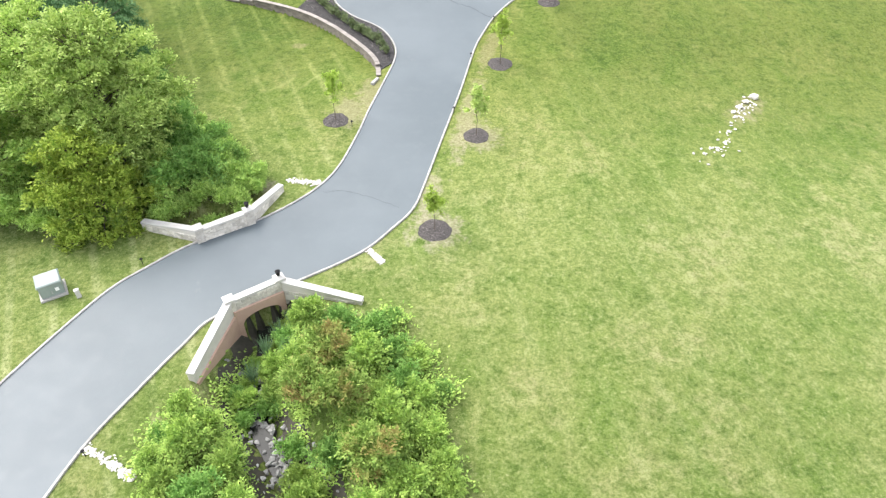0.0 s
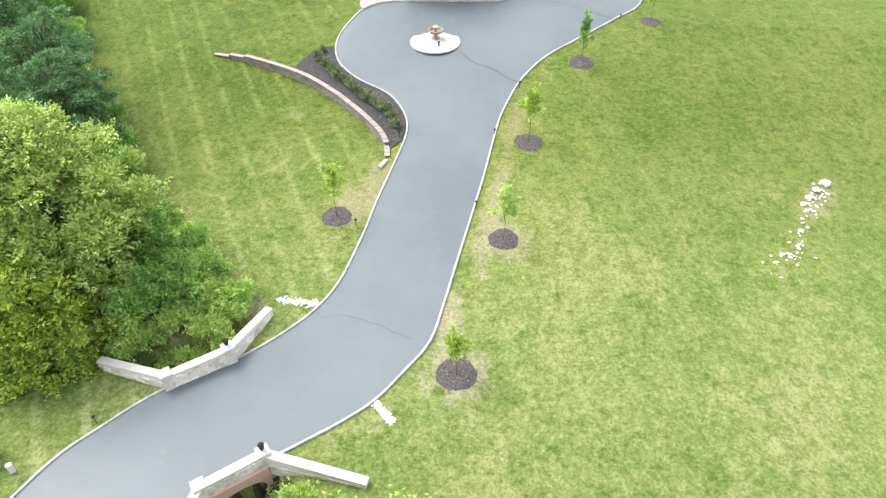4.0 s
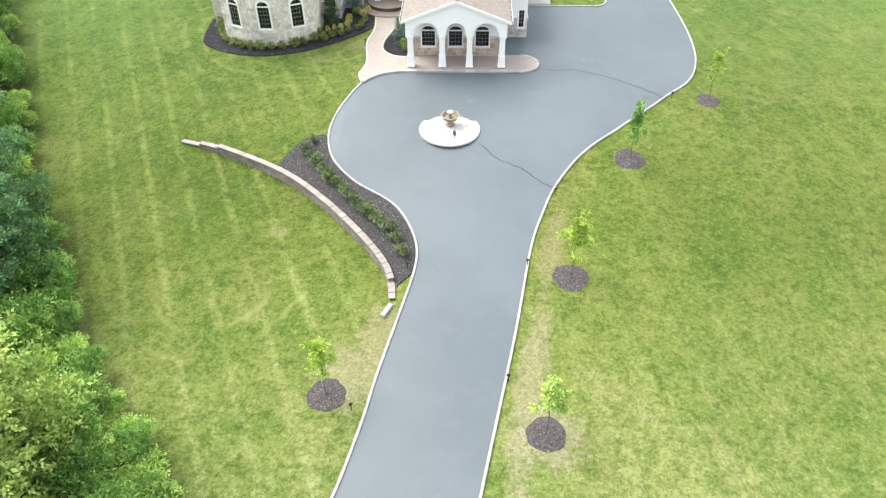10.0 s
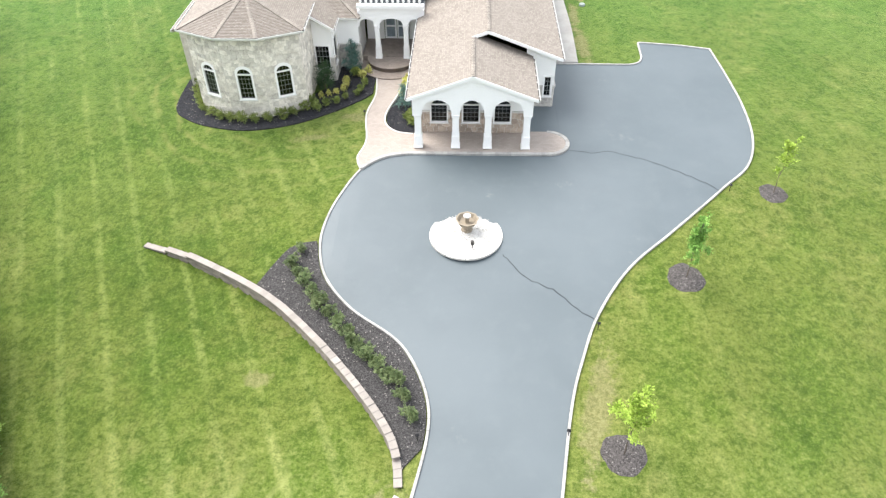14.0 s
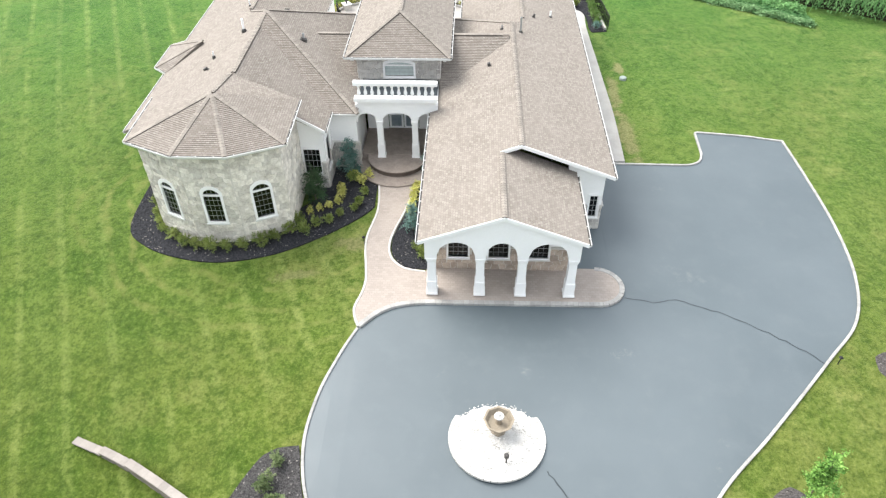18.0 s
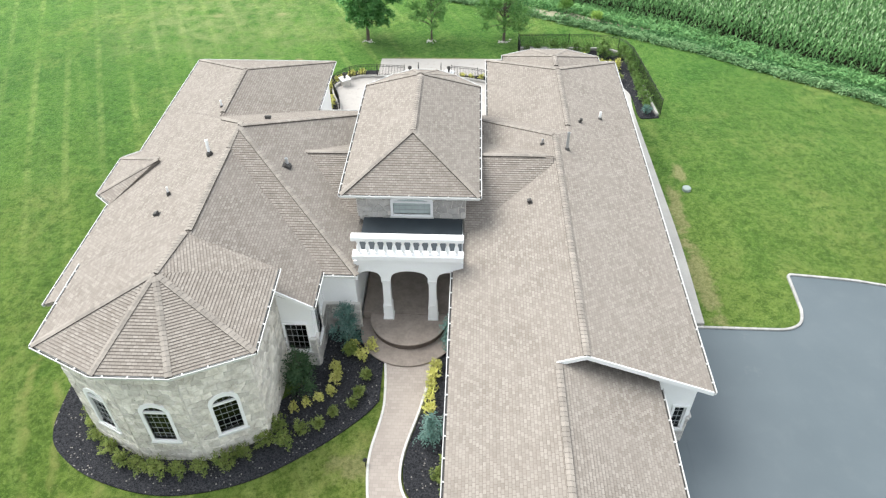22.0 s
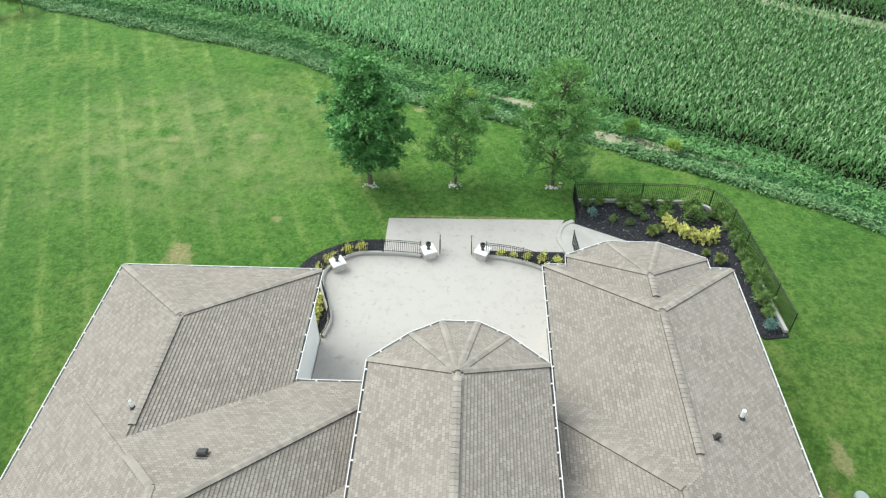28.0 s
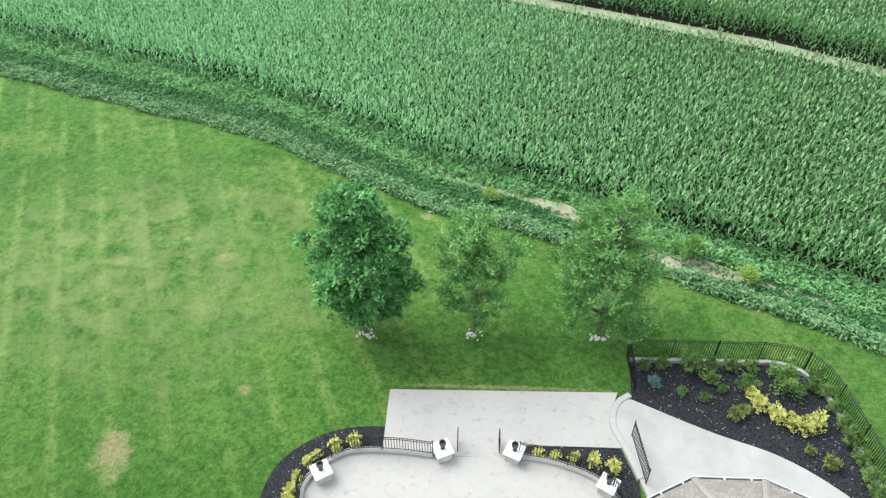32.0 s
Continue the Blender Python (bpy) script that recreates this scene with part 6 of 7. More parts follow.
def fence(name, line, h, label, base=0.1, gap=0.115, post_gap=2.0, lift=0.0):
    """An iron fence of posts, rails and pickets along a plan line."""
    t = thing(name, label, "fence", at=(*line[0], 0))
    o = Vector((*line[0], 0))
    dd = np.concatenate([[0], np.cumsum([(q - p).length for p, q in zip(line, line[1:])])])
    xs, ys = [p.x for p in line], [p.y for p in line]

    def at(s):
        x, y = float(np.interp(s, dd, xs)), float(np.interp(s, dd, ys))
        return Vector((x, y, float(broad(x, y)) + lift)) - o

    pm = bpy.data.meshes.new("picket")
    b = bmesh.new()
    box(b, -0.011, 0.011, -0.011, 0.011, base, h - 0.03)
    b.to_mesh(pm)
    b.free()
    pm.materials.append(IRON)
    qm = bpy.data.meshes.new("post")
    b = bmesh.new()
    box(b, -0.019, 0.019, -0.019, 0.019, -0.1, h + 0.02)
    lathe(b, [(0.032, h + 0.02), (0.032, h + 0.04), (0.012, h + 0.06)], 8)
    b.to_mesh(qm)
    b.free()
    qm.materials.append(IRON)
    s = gap
    while s < dd[-1]:
        ob = new("picket", pm)
        ob.parent = t
        ob.location = at(s)
        s += gap
    k = max(1, round(dd[-1] / post_gap))
    for i in range(k + 1):
        ob = new("post", qm)
        ob.parent = t
        ob.location = at(dd[-1] * i / k)
    pts = [at(q) for q in np.arange(0, dd[-1] + 0.01, 0.4)] + [at(dd[-1])]
    for z in (base + 0.04, h - 0.16, h - 0.04):
        b = bmesh.new()
        tube(b, [p + Vector((0, 0, z)) for p in pts], 0.018, 4)
        part("rail", b, IRON, t)
    return t


FENCE = spline([(-3.25, 113.3), (-3.3, 115.3)], 0.5) + spline([(-3.3, 115.3), (0.5, 115.35), (3.4, 115.3), (4.7, 114.8), (5.4, 113.4), (5.8, 109.5), (6.15, 105.0)], 0.4)[1:]
fence("garden_fence", FENCE, 1.25, "black iron picket fence round the garden bed")
fence("patio_fence", LOWWALL, 0.95, "black iron railing on the curved patio wall", lift=0.25)
fence("patio_fence", LOWWALL2, 0.95, "black iron railing on the curved patio wall", lift=0.25)
fence("side_railing", [Vector((-3.55, 108.7)), Vector((-3.75, 110.9))], 1.05, "black iron railing beside the curved step", lift=0.1)
for x, y0 in ((-11.0, 109.8), (-9.3, 109.8)):
    g = thing("gate_leaf", "open black iron gate leaf at the patio", "gate", "gates of the patio", at=(x, y0, float(broad(x, y0)) + 0.14))
    b = bmesh.new()
    for z in (0.1, 0.9):
        box(b, -0.02, 0.02, 0, 0.6, z, z + 0.04)
    for q in (0.0, 0.565):
        box(b, -0.02, 0.02, q, q + 0.035, 0.05, 0.95)
    part("gate_frame", b, IRON, g)
    for k in range(1, 6):
        b = bmesh.new()
        box(b, -0.01, 0.01, 0.095 * k, 0.095 * k + 0.02, 0.12, 0.92)
        part("bar", b, IRON, g)
for ln in (LOWWALL, LOWWALL2):
    tagged(blocks_along("patio_wall", ln, 0.24, 0.2, 0.45, 0.1, CONCRETE, gap=0.0), "low curved pale wall round the patio", "low wall", kind="structure")
tagged(blocks_along("fence_kerb", [p + (Vector((-0.25, -0.2)) if p.x > 3 else Vector((0.1, -0.3))) for p in FENCE[4:]], 0.18, 0.2, 0.5, 0.05, CONCRETE, gap=0.004), "pale concrete kerb under the iron fence", "kerb", kind="structure")


# ---- small lights along the drive and the walk ----
def path_light(x, y):
    t = thing("path_light", "small black path light standing at the kerb", "path light", "path lights along the drive", at=(x, y, float(broad(x, y))))
    b = bmesh.new()
    lathe(b, [(0.025, -0.1), (0.02, 0.42)], 8)
    part("stem", b, IRON, t)
    b = bmesh.new()
    lathe(b, [(0.03, 0.4), (0.09, 0.44), (0.1, 0.47), (0.02, 0.55)], 10)
    part("shade", b, IRON, t)


for x, y in ((-0.55, 45.4), (0.75, 53.0), (2.75, 58.9), (-16.9, 17.0), (-18.6, 29.6), (-5.9, 52.6), (-10.95, 77.0), (11.9, 69.6), (-7.9, 43.6), (-8.7, 57.0)):
    path_light(x, y)

# ---- plants ----
def quads(name, corners, material, parent=None, label=""):
    """One mesh of loose four-cornered blades, from an array n x 4 x 3."""
    n = len(corners)
    me = bpy.data.meshes.new(name)
    me.vertices.add(4 * n), me.loops.add(4 * n), me.polygons.add(n)
    me.vertices.foreach_set("co", np.ascontiguousarray(corners, np.float32).ravel())
    me.loops.foreach_set("vertex_index", np.arange(4 * n, dtype=np.int32))
    me.polygons.foreach_set("loop_start", np.arange(0, 4 * n, 4, dtype=np.int32))
    me.update(calc_edges=True)
    me.materials.append(material)
    ob = new(name, me)
    ob.parent = parent
    return tagged(ob, label)


def unit(v):
    return v / np.maximum(np.linalg.norm(v, axis=-1, keepdims=True), 1e-9)


def leaves(rng, spots, out, size, slim=0.55, spread=0.9, droop=0.0):
    """Leaf blades at spots that face about the way out, turned at random."""
    n = len(spots)
    nrm = unit(out + rng.normal(0, spread * 0.5, (n, 3)) + np.array([0, 0, 0.35]))
    t = unit(np.cross(nrm, rng.normal(0, 1, (n, 3))))
    t[:, 2] -= droop
    t = unit(t)
    w = unit(np.cross(nrm, t))
    s = (size * rng.uniform(0.6, 1.35, n))[:, None]
    a, b = t * s, w * s * slim
    tip = nrm * s * 0.25
    return np.stack([spots - a, spots + b * 0.9 + tip * 0.3, spots + a * 1.05 - tip, spots - b * 0.9 + tip * 0.3], 1)


def sprays(rng, spots, out, each, long, size, rise=0.25, droop=0.3, slim=0.5):
    """Twigs that grow outwards from the spots, with leaves set to both sides of each."""
    m = len(spots)
    d = unit(out + rng.normal(0, 0.42, (m, 3)) + np.array([0, 0, rise]))
    side = unit(np.cross(d, np.array([0, 0, 1.0]) + rng.normal(0, 0.35, (m, 3))))
    face = np.cross(side, d)
    face = face * np.where(face[:, 2:] < 0, -1.0, 1.0)
    run = long * rng.uniform(0.6, 1.3, m)
    parts = []
    for k in range(each):
        q = (k + 0.5) / each
        p = spots + d * (run * (q - 0.45))[:, None] + rng.normal(0, size * 0.25, (m, 3))
        p[:, 2] -= droop * run * q * q
        t = unit(d * 0.7 + side * (1.0 if k % 2 else -1.0) * (1.05 - 0.6 * q) + rng.normal(0, 0.3, (m, 3)))
        nrm = unit(face + rng.normal(0, 0.3, (m, 3)))
        w = unit(np.cross(nrm, t))
        s = (size * rng.uniform(1.3, 2.3, m) * (1.1 - 0.4 * q))[:, None]
        mid = p + t * s * 0.5
        parts.append(np.stack([p, mid + w * s * slim * 0.5 + nrm * s * 0.06, p + t * s - nrm * s * 0.12, mid - w * s * slim * 0.5 + nrm * s * 0.06], 1))
    return np.concatenate(parts)


def in_clumps(rng, clumps, n, hollow=0.6, under=True):
    """Spots in ellipsoid clumps (x, y, z, rx, ry, rz), most of them near the skin, and the way out at each."""
    c = np.array(clumps, float)
    vol = c[:, 3] * c[:, 4] + c[:, 4] * c[:, 5] + c[:, 3] * c[:, 5]
    k = rng.choice(len(c), n, p=vol / vol.sum())
    d = unit(rng.normal(0, 1, (n, 3)))
    if not under:
        d[:, 2] = np.abs(d[:, 2]) * 1.1 - 0.22
    r = hollow + (1 - hollow) * rng.random(n) ** 0.5
    r *= 1 + 0.22 * np.sin(d[:, 0] * 7 + k) * np.sin(d[:, 1] * 6 + 2 * k)
    return c[k, :3] + d * c[k, 3:] * r[:, None], d


def crown_clumps(rng, h0, h1, wide, n, lean=0.0, shape="round"):
    """Clumps that make up a crown between two heights."""
    out = []
    for i in range(n):
        t = (i + rng.random()) / n
        z = h0 + (h1 - h0) * t
        if shape == "round":
            reach = wide * math.sqrt(max(0.1, 1 - abs(2 * t - 0.8) ** 2.4 * 0.72))
        elif shape == "cone":
            reach = wide * (1.02 - 0.9 * t) + 0.12
        else:
            reach = wide * (0.75 + 0.25 * math.sin(math.pi * t))
        a, q = i * 2.4 + rng.uniform(-0.5, 0.5), reach * rng.uniform(0.35, 0.98)
        r = max(0.15 * wide, reach * rng.uniform(0.16, 0.31))
        out.append((q * math.cos(a) + lean * t, q * math.sin(a), z, r, r, r * (rng.uniform(0.45, 0.7) if wide > 1.5 else rng.uniform(0.6, 0.95))))
    out.append((lean, 0, (h0 + h1) / 2, wide * 0.42, wide * 0.42, (h1 - h0) * 0.38))
    return out


def trunk(bm, rng, h, r, clumps, bend=0.15):
    """A tapered stem with a limb to each clump."""
    pts = [(bend * math.sin(k * 1.3) * k / 6, bend * math.cos(k * 1.7) * k / 6, h * k / 6) for k in range(7)]
    tube(bm, [(0, 0, -0.3)] + pts, r, 8, r * 0.25)
    for c in clumps:
        z = max(0.2 * h, c[2] - 0.6 * math.hypot(c[0], c[1]) - 0.2)
        z = min(z, h * 0.9)
        tube(bm, [(0, 0, z), (c[0] * 0.5, c[1] * 0.5, z + (c[2] - z) * 0.6), (c[0], c[1], c[2])], max(0.012, r * 0.33), 5, 0.008)
    return bm


def tree(name, x, y, h, wide, low, n_clumps, n_leaves, size, material, label, seed, r=0.12, shape="round", group="", lean=0.0, z=None, category="tree", hollow=0.7, droop=0.3, long=0.6, rise=0.25, each=9):
    rng = np.random.default_rng(seed)
    t = thing(name, label, category, group, at=(x, y, (float(land(x, y)) if z is None else z)), turn=float(rng.uniform(0, 360)))
    cl = crown_clumps(rng, low, h, wide, n_clumps, lean, shape)
    part("trunk", trunk(bmesh.new(), rng, h * 0.86, r, cl), BARK, t, "tapered trunk with limbs")
    p, d = in_clumps(rng, cl, max(20, n_leaves // each), hollow, wide < 1.5)
    quads("crown", sprays(rng, p, d, each, long, size, rise, droop), material, t, "leafy crown")
    return t


def shrub(name, x, y, wide, h, n, size, material, label, seed, category="shrub", group="", slim=0.55, z=None, droop=0.0, lumps=7):
    rng = np.random.default_rng(seed)
    t = thing(name, label, category, group, at=(x, y, (float(land(x, y)) if z is None else z) + 0.05), turn=float(rng.uniform(0, 360)))
    cl = []
    for i in range(lumps):
        a, q = rng.uniform(0, 6.283), wide * rng.uniform(0.1, 0.62)
        k = wide * rng.uniform(0.32, 0.5)
        cl.append((q * math.cos(a), q * math.sin(a), h * rng.uniform(0.4, 0.72), k, k, h * rng.uniform(0.24, 0.36)))
    b = bmesh.new()
    for c in cl:
        tube(b, [(c[0] * 0.15, c[1] * 0.15, -0.05), (c[0] * 0.7, c[1] * 0.7, c[2] * 0.6), (c[0], c[1], c[2])], 0.016, 4, 0.006)
    part("branchwork", b, BARK, t)
    p, d = in_clumps(rng, cl, n // 7, 0.6, wide < 1)
    p[:, 2] = np.maximum(p[:, 2], 0.06)
    quads("foliage", sprays(rng, p, d, 7, 0.36 * wide if wide < 1 else 0.5, size, 0.5, droop, slim), material, t)
    return t


def again(proto, x, y, scale, turn, z=None, lift=0.05):
    m = pose(x, y, (float(land(x, y)) if z is None else z) + lift, 0, 0, turn) @ Matrix.Diagonal((scale, scale, scale, 1))
    return copy_thing(proto, m)


# young trees along the drive
for k, (h, w, low, n, mat, shp, lab) in enumerate(((4.1, 0.7, 1.6, 9, LEAF_YOUNG, "tall", "slender young tree with yellow-green leaves in a mulch ring"), (3.2, 0.75, 1.2, 8, LEAF_YOUNG, "tall", "low young tree with yellow-green leaves in a mulch ring"), (4.0, 0.8, 1.7, 10, LEAF_LIME, "round", "young tree with a small green crown in a mulch ring"),
                                                    (4.3, 0.9, 1.8, 11, LEAF_YOUNG, "round", "young tree with a loose yellow-green crown in a mulch ring"), (4.4, 0.68, 1.2, 12, LEAF_OAK, "cone", "young tree with a narrow dark green crown in a mulch ring"), (4.0, 0.6, 1.4, 7, LEAF_YOUNG, "tall", "thin young tree with sparse yellow-green leaves in a mulch ring"))):
    x, y, _ = RINGS[k]
    tree("young_tree", x, y, h, w, low, n, 1900 if k != 5 else 900, 0.085, mat, lab, 100 + k, 0.035, shp, "young trees along the drive", z=float(broad(x, y)) + 0.1, hollow=0.3, long=0.4, rise=0.6)

# three trees behind the house
tree("maple_tree", -15.6, 116.4, 8.4, 2.35, 1.5, 95, 22000, 0.15, LEAF_MAPLE, "full dark green tree standing in the back lawn", 201, 0.17, "round", "trees behind the house", hollow=0.75, long=0.55)
tree("maple_tree", -10.35, 116.6, 7.4, 1.9, 1.4, 44, 9500, 0.11, LEAF_SOFT, "airy green tree with a thin crown in the back lawn", 202, 0.10, "round", "trees behind the house", hollow=0.3, long=0.8, rise=0.9, droop=0.15)
tree("maple_tree", -4.4, 116.7, 8.3, 2.6, 1.3, 64, 15000, 0.11, LEAF_SOFT, "broad light green tree with a loose crown in the back lawn", 203, 0.14, "round", "trees behind the house", hollow=0.4, long=0.85, rise=0.8, droop=0.15)
for k, (x, y) in enumerate(((-15.6, 116.3), (-10.35, 116.5), (-4.4, 116.6))):
    stones("tree_ring_stones", [(x + random.Random(97 * j + k).gauss(0, 0.24), y - 0.1 + random.Random(31 * j + k).gauss(0, 0.16)) for j in range(30)], 0.04, 0.09, ROCK, "few pale stones at the foot of a tree", "stones", 300 + k)

# the wood along the west side
WOOD = ((-22.6, 38.0, 11.0, 4.6, 0.8, 150, 56000, 0.15, LEAF_LIME, "large lime-green tree with feathery boughs"), (-22.3, 33.6, 6.4, 3.1, -0.5, 72, 26000, 0.15, LEAF_AMBER, "low yellow-green tree over the bridge wall"), (-27.5, 40.5, 10.5, 4.4, 0.6, 90, 34000, 0.15, LEAF_LIME, "large lime-green tree at the wood's edge"),
        (-27.6, 50.5, 8.0, 3.6, 0.6, 40, 24000, 0.12, LEAF_DARK, "dark green tree at the wood's edge"), (-31.0, 56.0, 8.6, 3.8, 0.6, 40, 24000, 0.12, LEAF_DARK, "dark green tree at the wood's edge"), (-33.5, 49.0, 9.5, 4.2, 0.8, 34, 14000, 0.17, LEAF_DARK, "tall green tree in the wood"),
        (-36.5, 61.0, 8.6, 4.2, 0.6, 34, 14000, 0.17, LEAF_DARK, "dark green tree in the wood"), (-40.5, 69.5, 8.0, 4.0, 0.6, 32, 14000, 0.17, LEAF_OAK, "green tree in the wood"), (-45.0, 79.0, 8.0, 4.2, 0.6, 30, 12000, 0.18, LEAF_DARK, "dark green tree in the wood"),
        (-40.0, 54.0, 9.5, 4.6, 0.8, 28, 9000, 0.2, LEAF_OAK, "tall green tree deep in the wood"), (-34.0, 40.0, 9.5, 4.6, 0.8, 28, 12000, 0.18, LEAF_WILD, "tall green tree deep in the wood"), (-30.0, 35.0, 7.5, 3.6, 0.2, 34, 14000, 0.15, LEAF_WILD, "green tree at the wood's edge"),
        (-49.5, 89.0, 8.0, 4.2, 0.6, 26, 8000, 0.2, LEAF_DARK, "dark green tree in the wood"), (-47.0, 66.0, 9.0, 4.6, 0.8, 26, 8000, 0.2, LEAF_OAK, "tall green tree deep in the wood"))
for k, (x, y, h, w, low, c, n, s, mt, lab) in enumerate(WOOD):
    tree("tree", x, y, h, w, low, c, n, s, mt, lab, 400 + k, 0.22, "round", "trees of the wood", droop=0.2 if mt in (LEAF_LIME, LEAF_AMBER) else 0.3, long=0.85 if mt in (LEAF_LIME, LEAF_AMBER) else 0.7, rise=0.5)
EDGE = spline([(-14.2, 38.6), (-16.8, 41.8), (-19.2, 44.0), (-21.2, 46.6), (-24.2, 51.0), (-27.2, 55.4), (-30.6, 60.4), (-33.4, 65.4), (-36.4, 71.0), (-40.0, 77.5), (-44.0, 85.0), (-48.5, 93.0)], 1.0)
SHR = [shrub("wild_shrub", -60, 40 + 4 * k, 1.5, h, 3800, 0.095, mt, lab, 500 + k, group="shrubs along the wood", lumps=10) for k, (h, mt, lab) in enumerate(((2.2, LEAF_WILD, "dense green wild shrub at the wood's edge"), (2.8, LEAF_OAK, "dense deep green wild shrub at the wood's edge"), (1.8, LEAF_WILD, "low leafy wild shrub at the wood's edge")))]
rng = random.Random(11)
for i, p in enumerate(EDGE):
    d = (EDGE[min(i + 1, len(EDGE) - 1)] - EDGE[max(i - 1, 0)]).normalized()
    n = Vector((-d.y, d.x))
    for row, off in enumerate((0.9, 2.9, 5.2)):
        if rng.random() < (0.95 if row == 0 else 0.75):
            q = p + n * (off + rng.uniform(-0.5, 0.5)) + d * rng.uniform(-0.4, 0.4)
            again(SHR[rng.choice((0, 1, 2) if row == 0 else (0, 1, 1))], q.x, q.y, rng.uniform(0.6, 0.95) if row == 0 else rng.uniform(0.9, 1.35), rng.uniform(0, 360))
for x, y, s in ((-14.2, 36.2, 0.8), (-16.0, 35.4, 0.85), (-15.2, 38.2, 0.9), (-17.6, 37.6, 1.0), (-18.2, 40.2, 1.0), (-20.6, 42.6, 1.1), (-17.6, 34.6, 0.8), (-25.2, 34.6, 1.1), (-26.0, 36.6, 1.2), (-24.5, 45.6, 1.3), (-23.0, 33.0, 0.75), (-13.4, 37.4, 0.6), (-15.4, 33.9, 0.7), (-16.9, 33.4, 0.7), (-14.3, 35.0, 0.7), (-18.6, 33.9, 0.8), (-24.6, 32.6, 0.75), (-26.6, 33.0, 0.85), (-28.2, 34.6, 0.9), (-13.6, 36.0, 0.55), (-19.2, 35.4, 1.0), (-21.0, 32.9, 0.6), (-25.6, 32.4, 0.9), (-27.6, 33.0, 1.1), (-29.4, 33.6, 1.1), (-24.0, 32.0, 0.7), (-14.8, 37.2, 0.9), (-16.6, 36.4, 0.9), (-16.2, 38.8, 1.0), (-15.2, 33.9, 0.75), (-14.5, 35.0, 0.70), (-13.5, 35.9, 0.60), (-13.2, 36.8, 0.55), (-13.5, 34.1, 0.60), (-16.4, 33.8, 0.75)):
    again(SHR[(0, 2, 0)[int(x * 7) % 3]], x, y, s, rng.uniform(0, 360))

# the overgrown creek
CR = [shrub("creek_shrub", -62, 60 + 4 * k, 1.4, h, n, s, mt, lab, 520 + k, group="shrubs along the creek", lumps=9, slim=sl) for k, (h, n, s, mt, lab, sl) in enumerate(((2.3, 2600, 0.11, LEAF_CREEK, "tangled green shrub beside the creek", 0.5), (1.7, 2600, 0.1, LEAF_CREEK, "fresh green leafy shrub beside the creek", 0.45), (2.9, 3400, 0.10, LEAF_TWIG, "tall shrub with browning twigs beside the creek", 0.5), (1.5, 2200, 0.12, LEAF_OAK, "deep green undergrowth beside the creek", 0.4)))]
SPOTS = ((-9.3, 24.6, 3, 0.8), (-7.8, 25.3, 0, 0.8), (-6.2, 24.8, 3, 0.9), (-4.6, 24.4, 3, 0.9), (-3.2, 23.0, 3, 0.85), (-8.4, 22.8, 1, 0.95), (-6.6, 22.6, 2, 1.05), (-4.8, 21.8, 0, 1.1), (-2.6, 21.0, 3, 1.0), (-7.2, 20.4, 2, 1.1), (-5.2, 19.4, 2, 1.15), (-3.0, 18.8, 0, 1.1), (-1.5, 18.0, 1, 0.95),
         (-5.8, 17.4, 3, 1.0), (-4.0, 16.6, 2, 1.1), (-2.0, 15.4, 1, 1.05), (-0.4, 15.4, 1, 0.8), (-3.6, 14.2, 0, 1.1), (-1.0, 13.2, 1, 1.0), (-2.4, 11.8, 2, 1.0), (0.2, 11.4, 1, 0.9), (-12.9, 19.4, 1, 0.85), (-11.6, 18.4, 1, 0.95), (-12.4, 17.0, 0, 0.95), (-10.4, 16.6, 1, 1.0), (-11.0, 15.0, 3, 1.0), (-9.2, 14.6, 1, 1.0), (-9.8, 12.8, 0, 1.0), (-7.8, 12.6, 1, 1.0), (-8.2, 10.4, 0, 1.1), (-12.6, 15.4, 1, 0.8), (-13.6, 18.0, 3, 0.6), (-8.0, 18.6, 3, 0.8), (-6.6, 16.0, 0, 0.9), (-5.4, 14.6, 1, 0.9), (-5.0, 12.6, 0, 1.0), (-7.6, 15.2, 3, 0.8), (-10.3, 23.4, 0, 0.55), (-9.6, 21.9, 1, 0.7), (-11.6, 21.6, 3, 0.5), (-7.0, 14.0, 1, 0.85), (-7.3, 17.0, 1, 0.8), (-13.6, 16.6, 1, 0.7), (-11.8, 13.4, 1, 0.9), (-13.0, 13.8, 0, 0.7), (-4.4, 18.0, 1, 0.9), (-2.6, 17.0, 0, 0.9), (0.6, 13.4, 1, 0.7), (-0.8, 16.6, 1, 0.8), (-1.8, 19.8, 0, 0.8), (-3.8, 20.2, 1, 0.9), (-6.0, 21.2, 1, 0.9), (-8.2, 21.4, 0, 0.9), (-3.6, 25.2, 3, 0.6), (-2.0, 22.6, 1, 0.7), (-10.9, 20.2, 3, 0.6), (-0.9, 20.6, 3, 0.6), (1.4, 9.6, 0, 0.9), (-6.0, 10.6, 1, 1.0), (-9.6, 23.2, 0, 0.8), (-10.7, 21.3, 0, 0.7), (-8.9, 25.7, 0, 0.6), (-9.9, 21.0, 3, 0.8), (-10.4, 25.2, 1, 0.5), (-10.9, 23.9, 0, 0.45), (-11.0, 22.6, 1, 0.5), (-9.9, 26.2, 1, 0.45))
for x, y, k, s in SPOTS:
    again(CR[k], x, y, s, rng.uniform(0, 360), lift=-0.1)
g = np.random.default_rng(77)
low = np.array([p[:2] for p in SPOTS])
low = np.repeat(low, 620, 0) + g.normal(0, 0.46, (620 * len(SPOTS), 2))
wet, _, _ = near_line(CREEK, low[:, 0], low[:, 1])
edge, side, _ = near_line([ES, EA, EB, EN], low[:, 0], low[:, 1])
low = low[(wet > 0.45) & ((side > 0) | (low[:, 1] < 20.5)) & (edge > 0.3)]
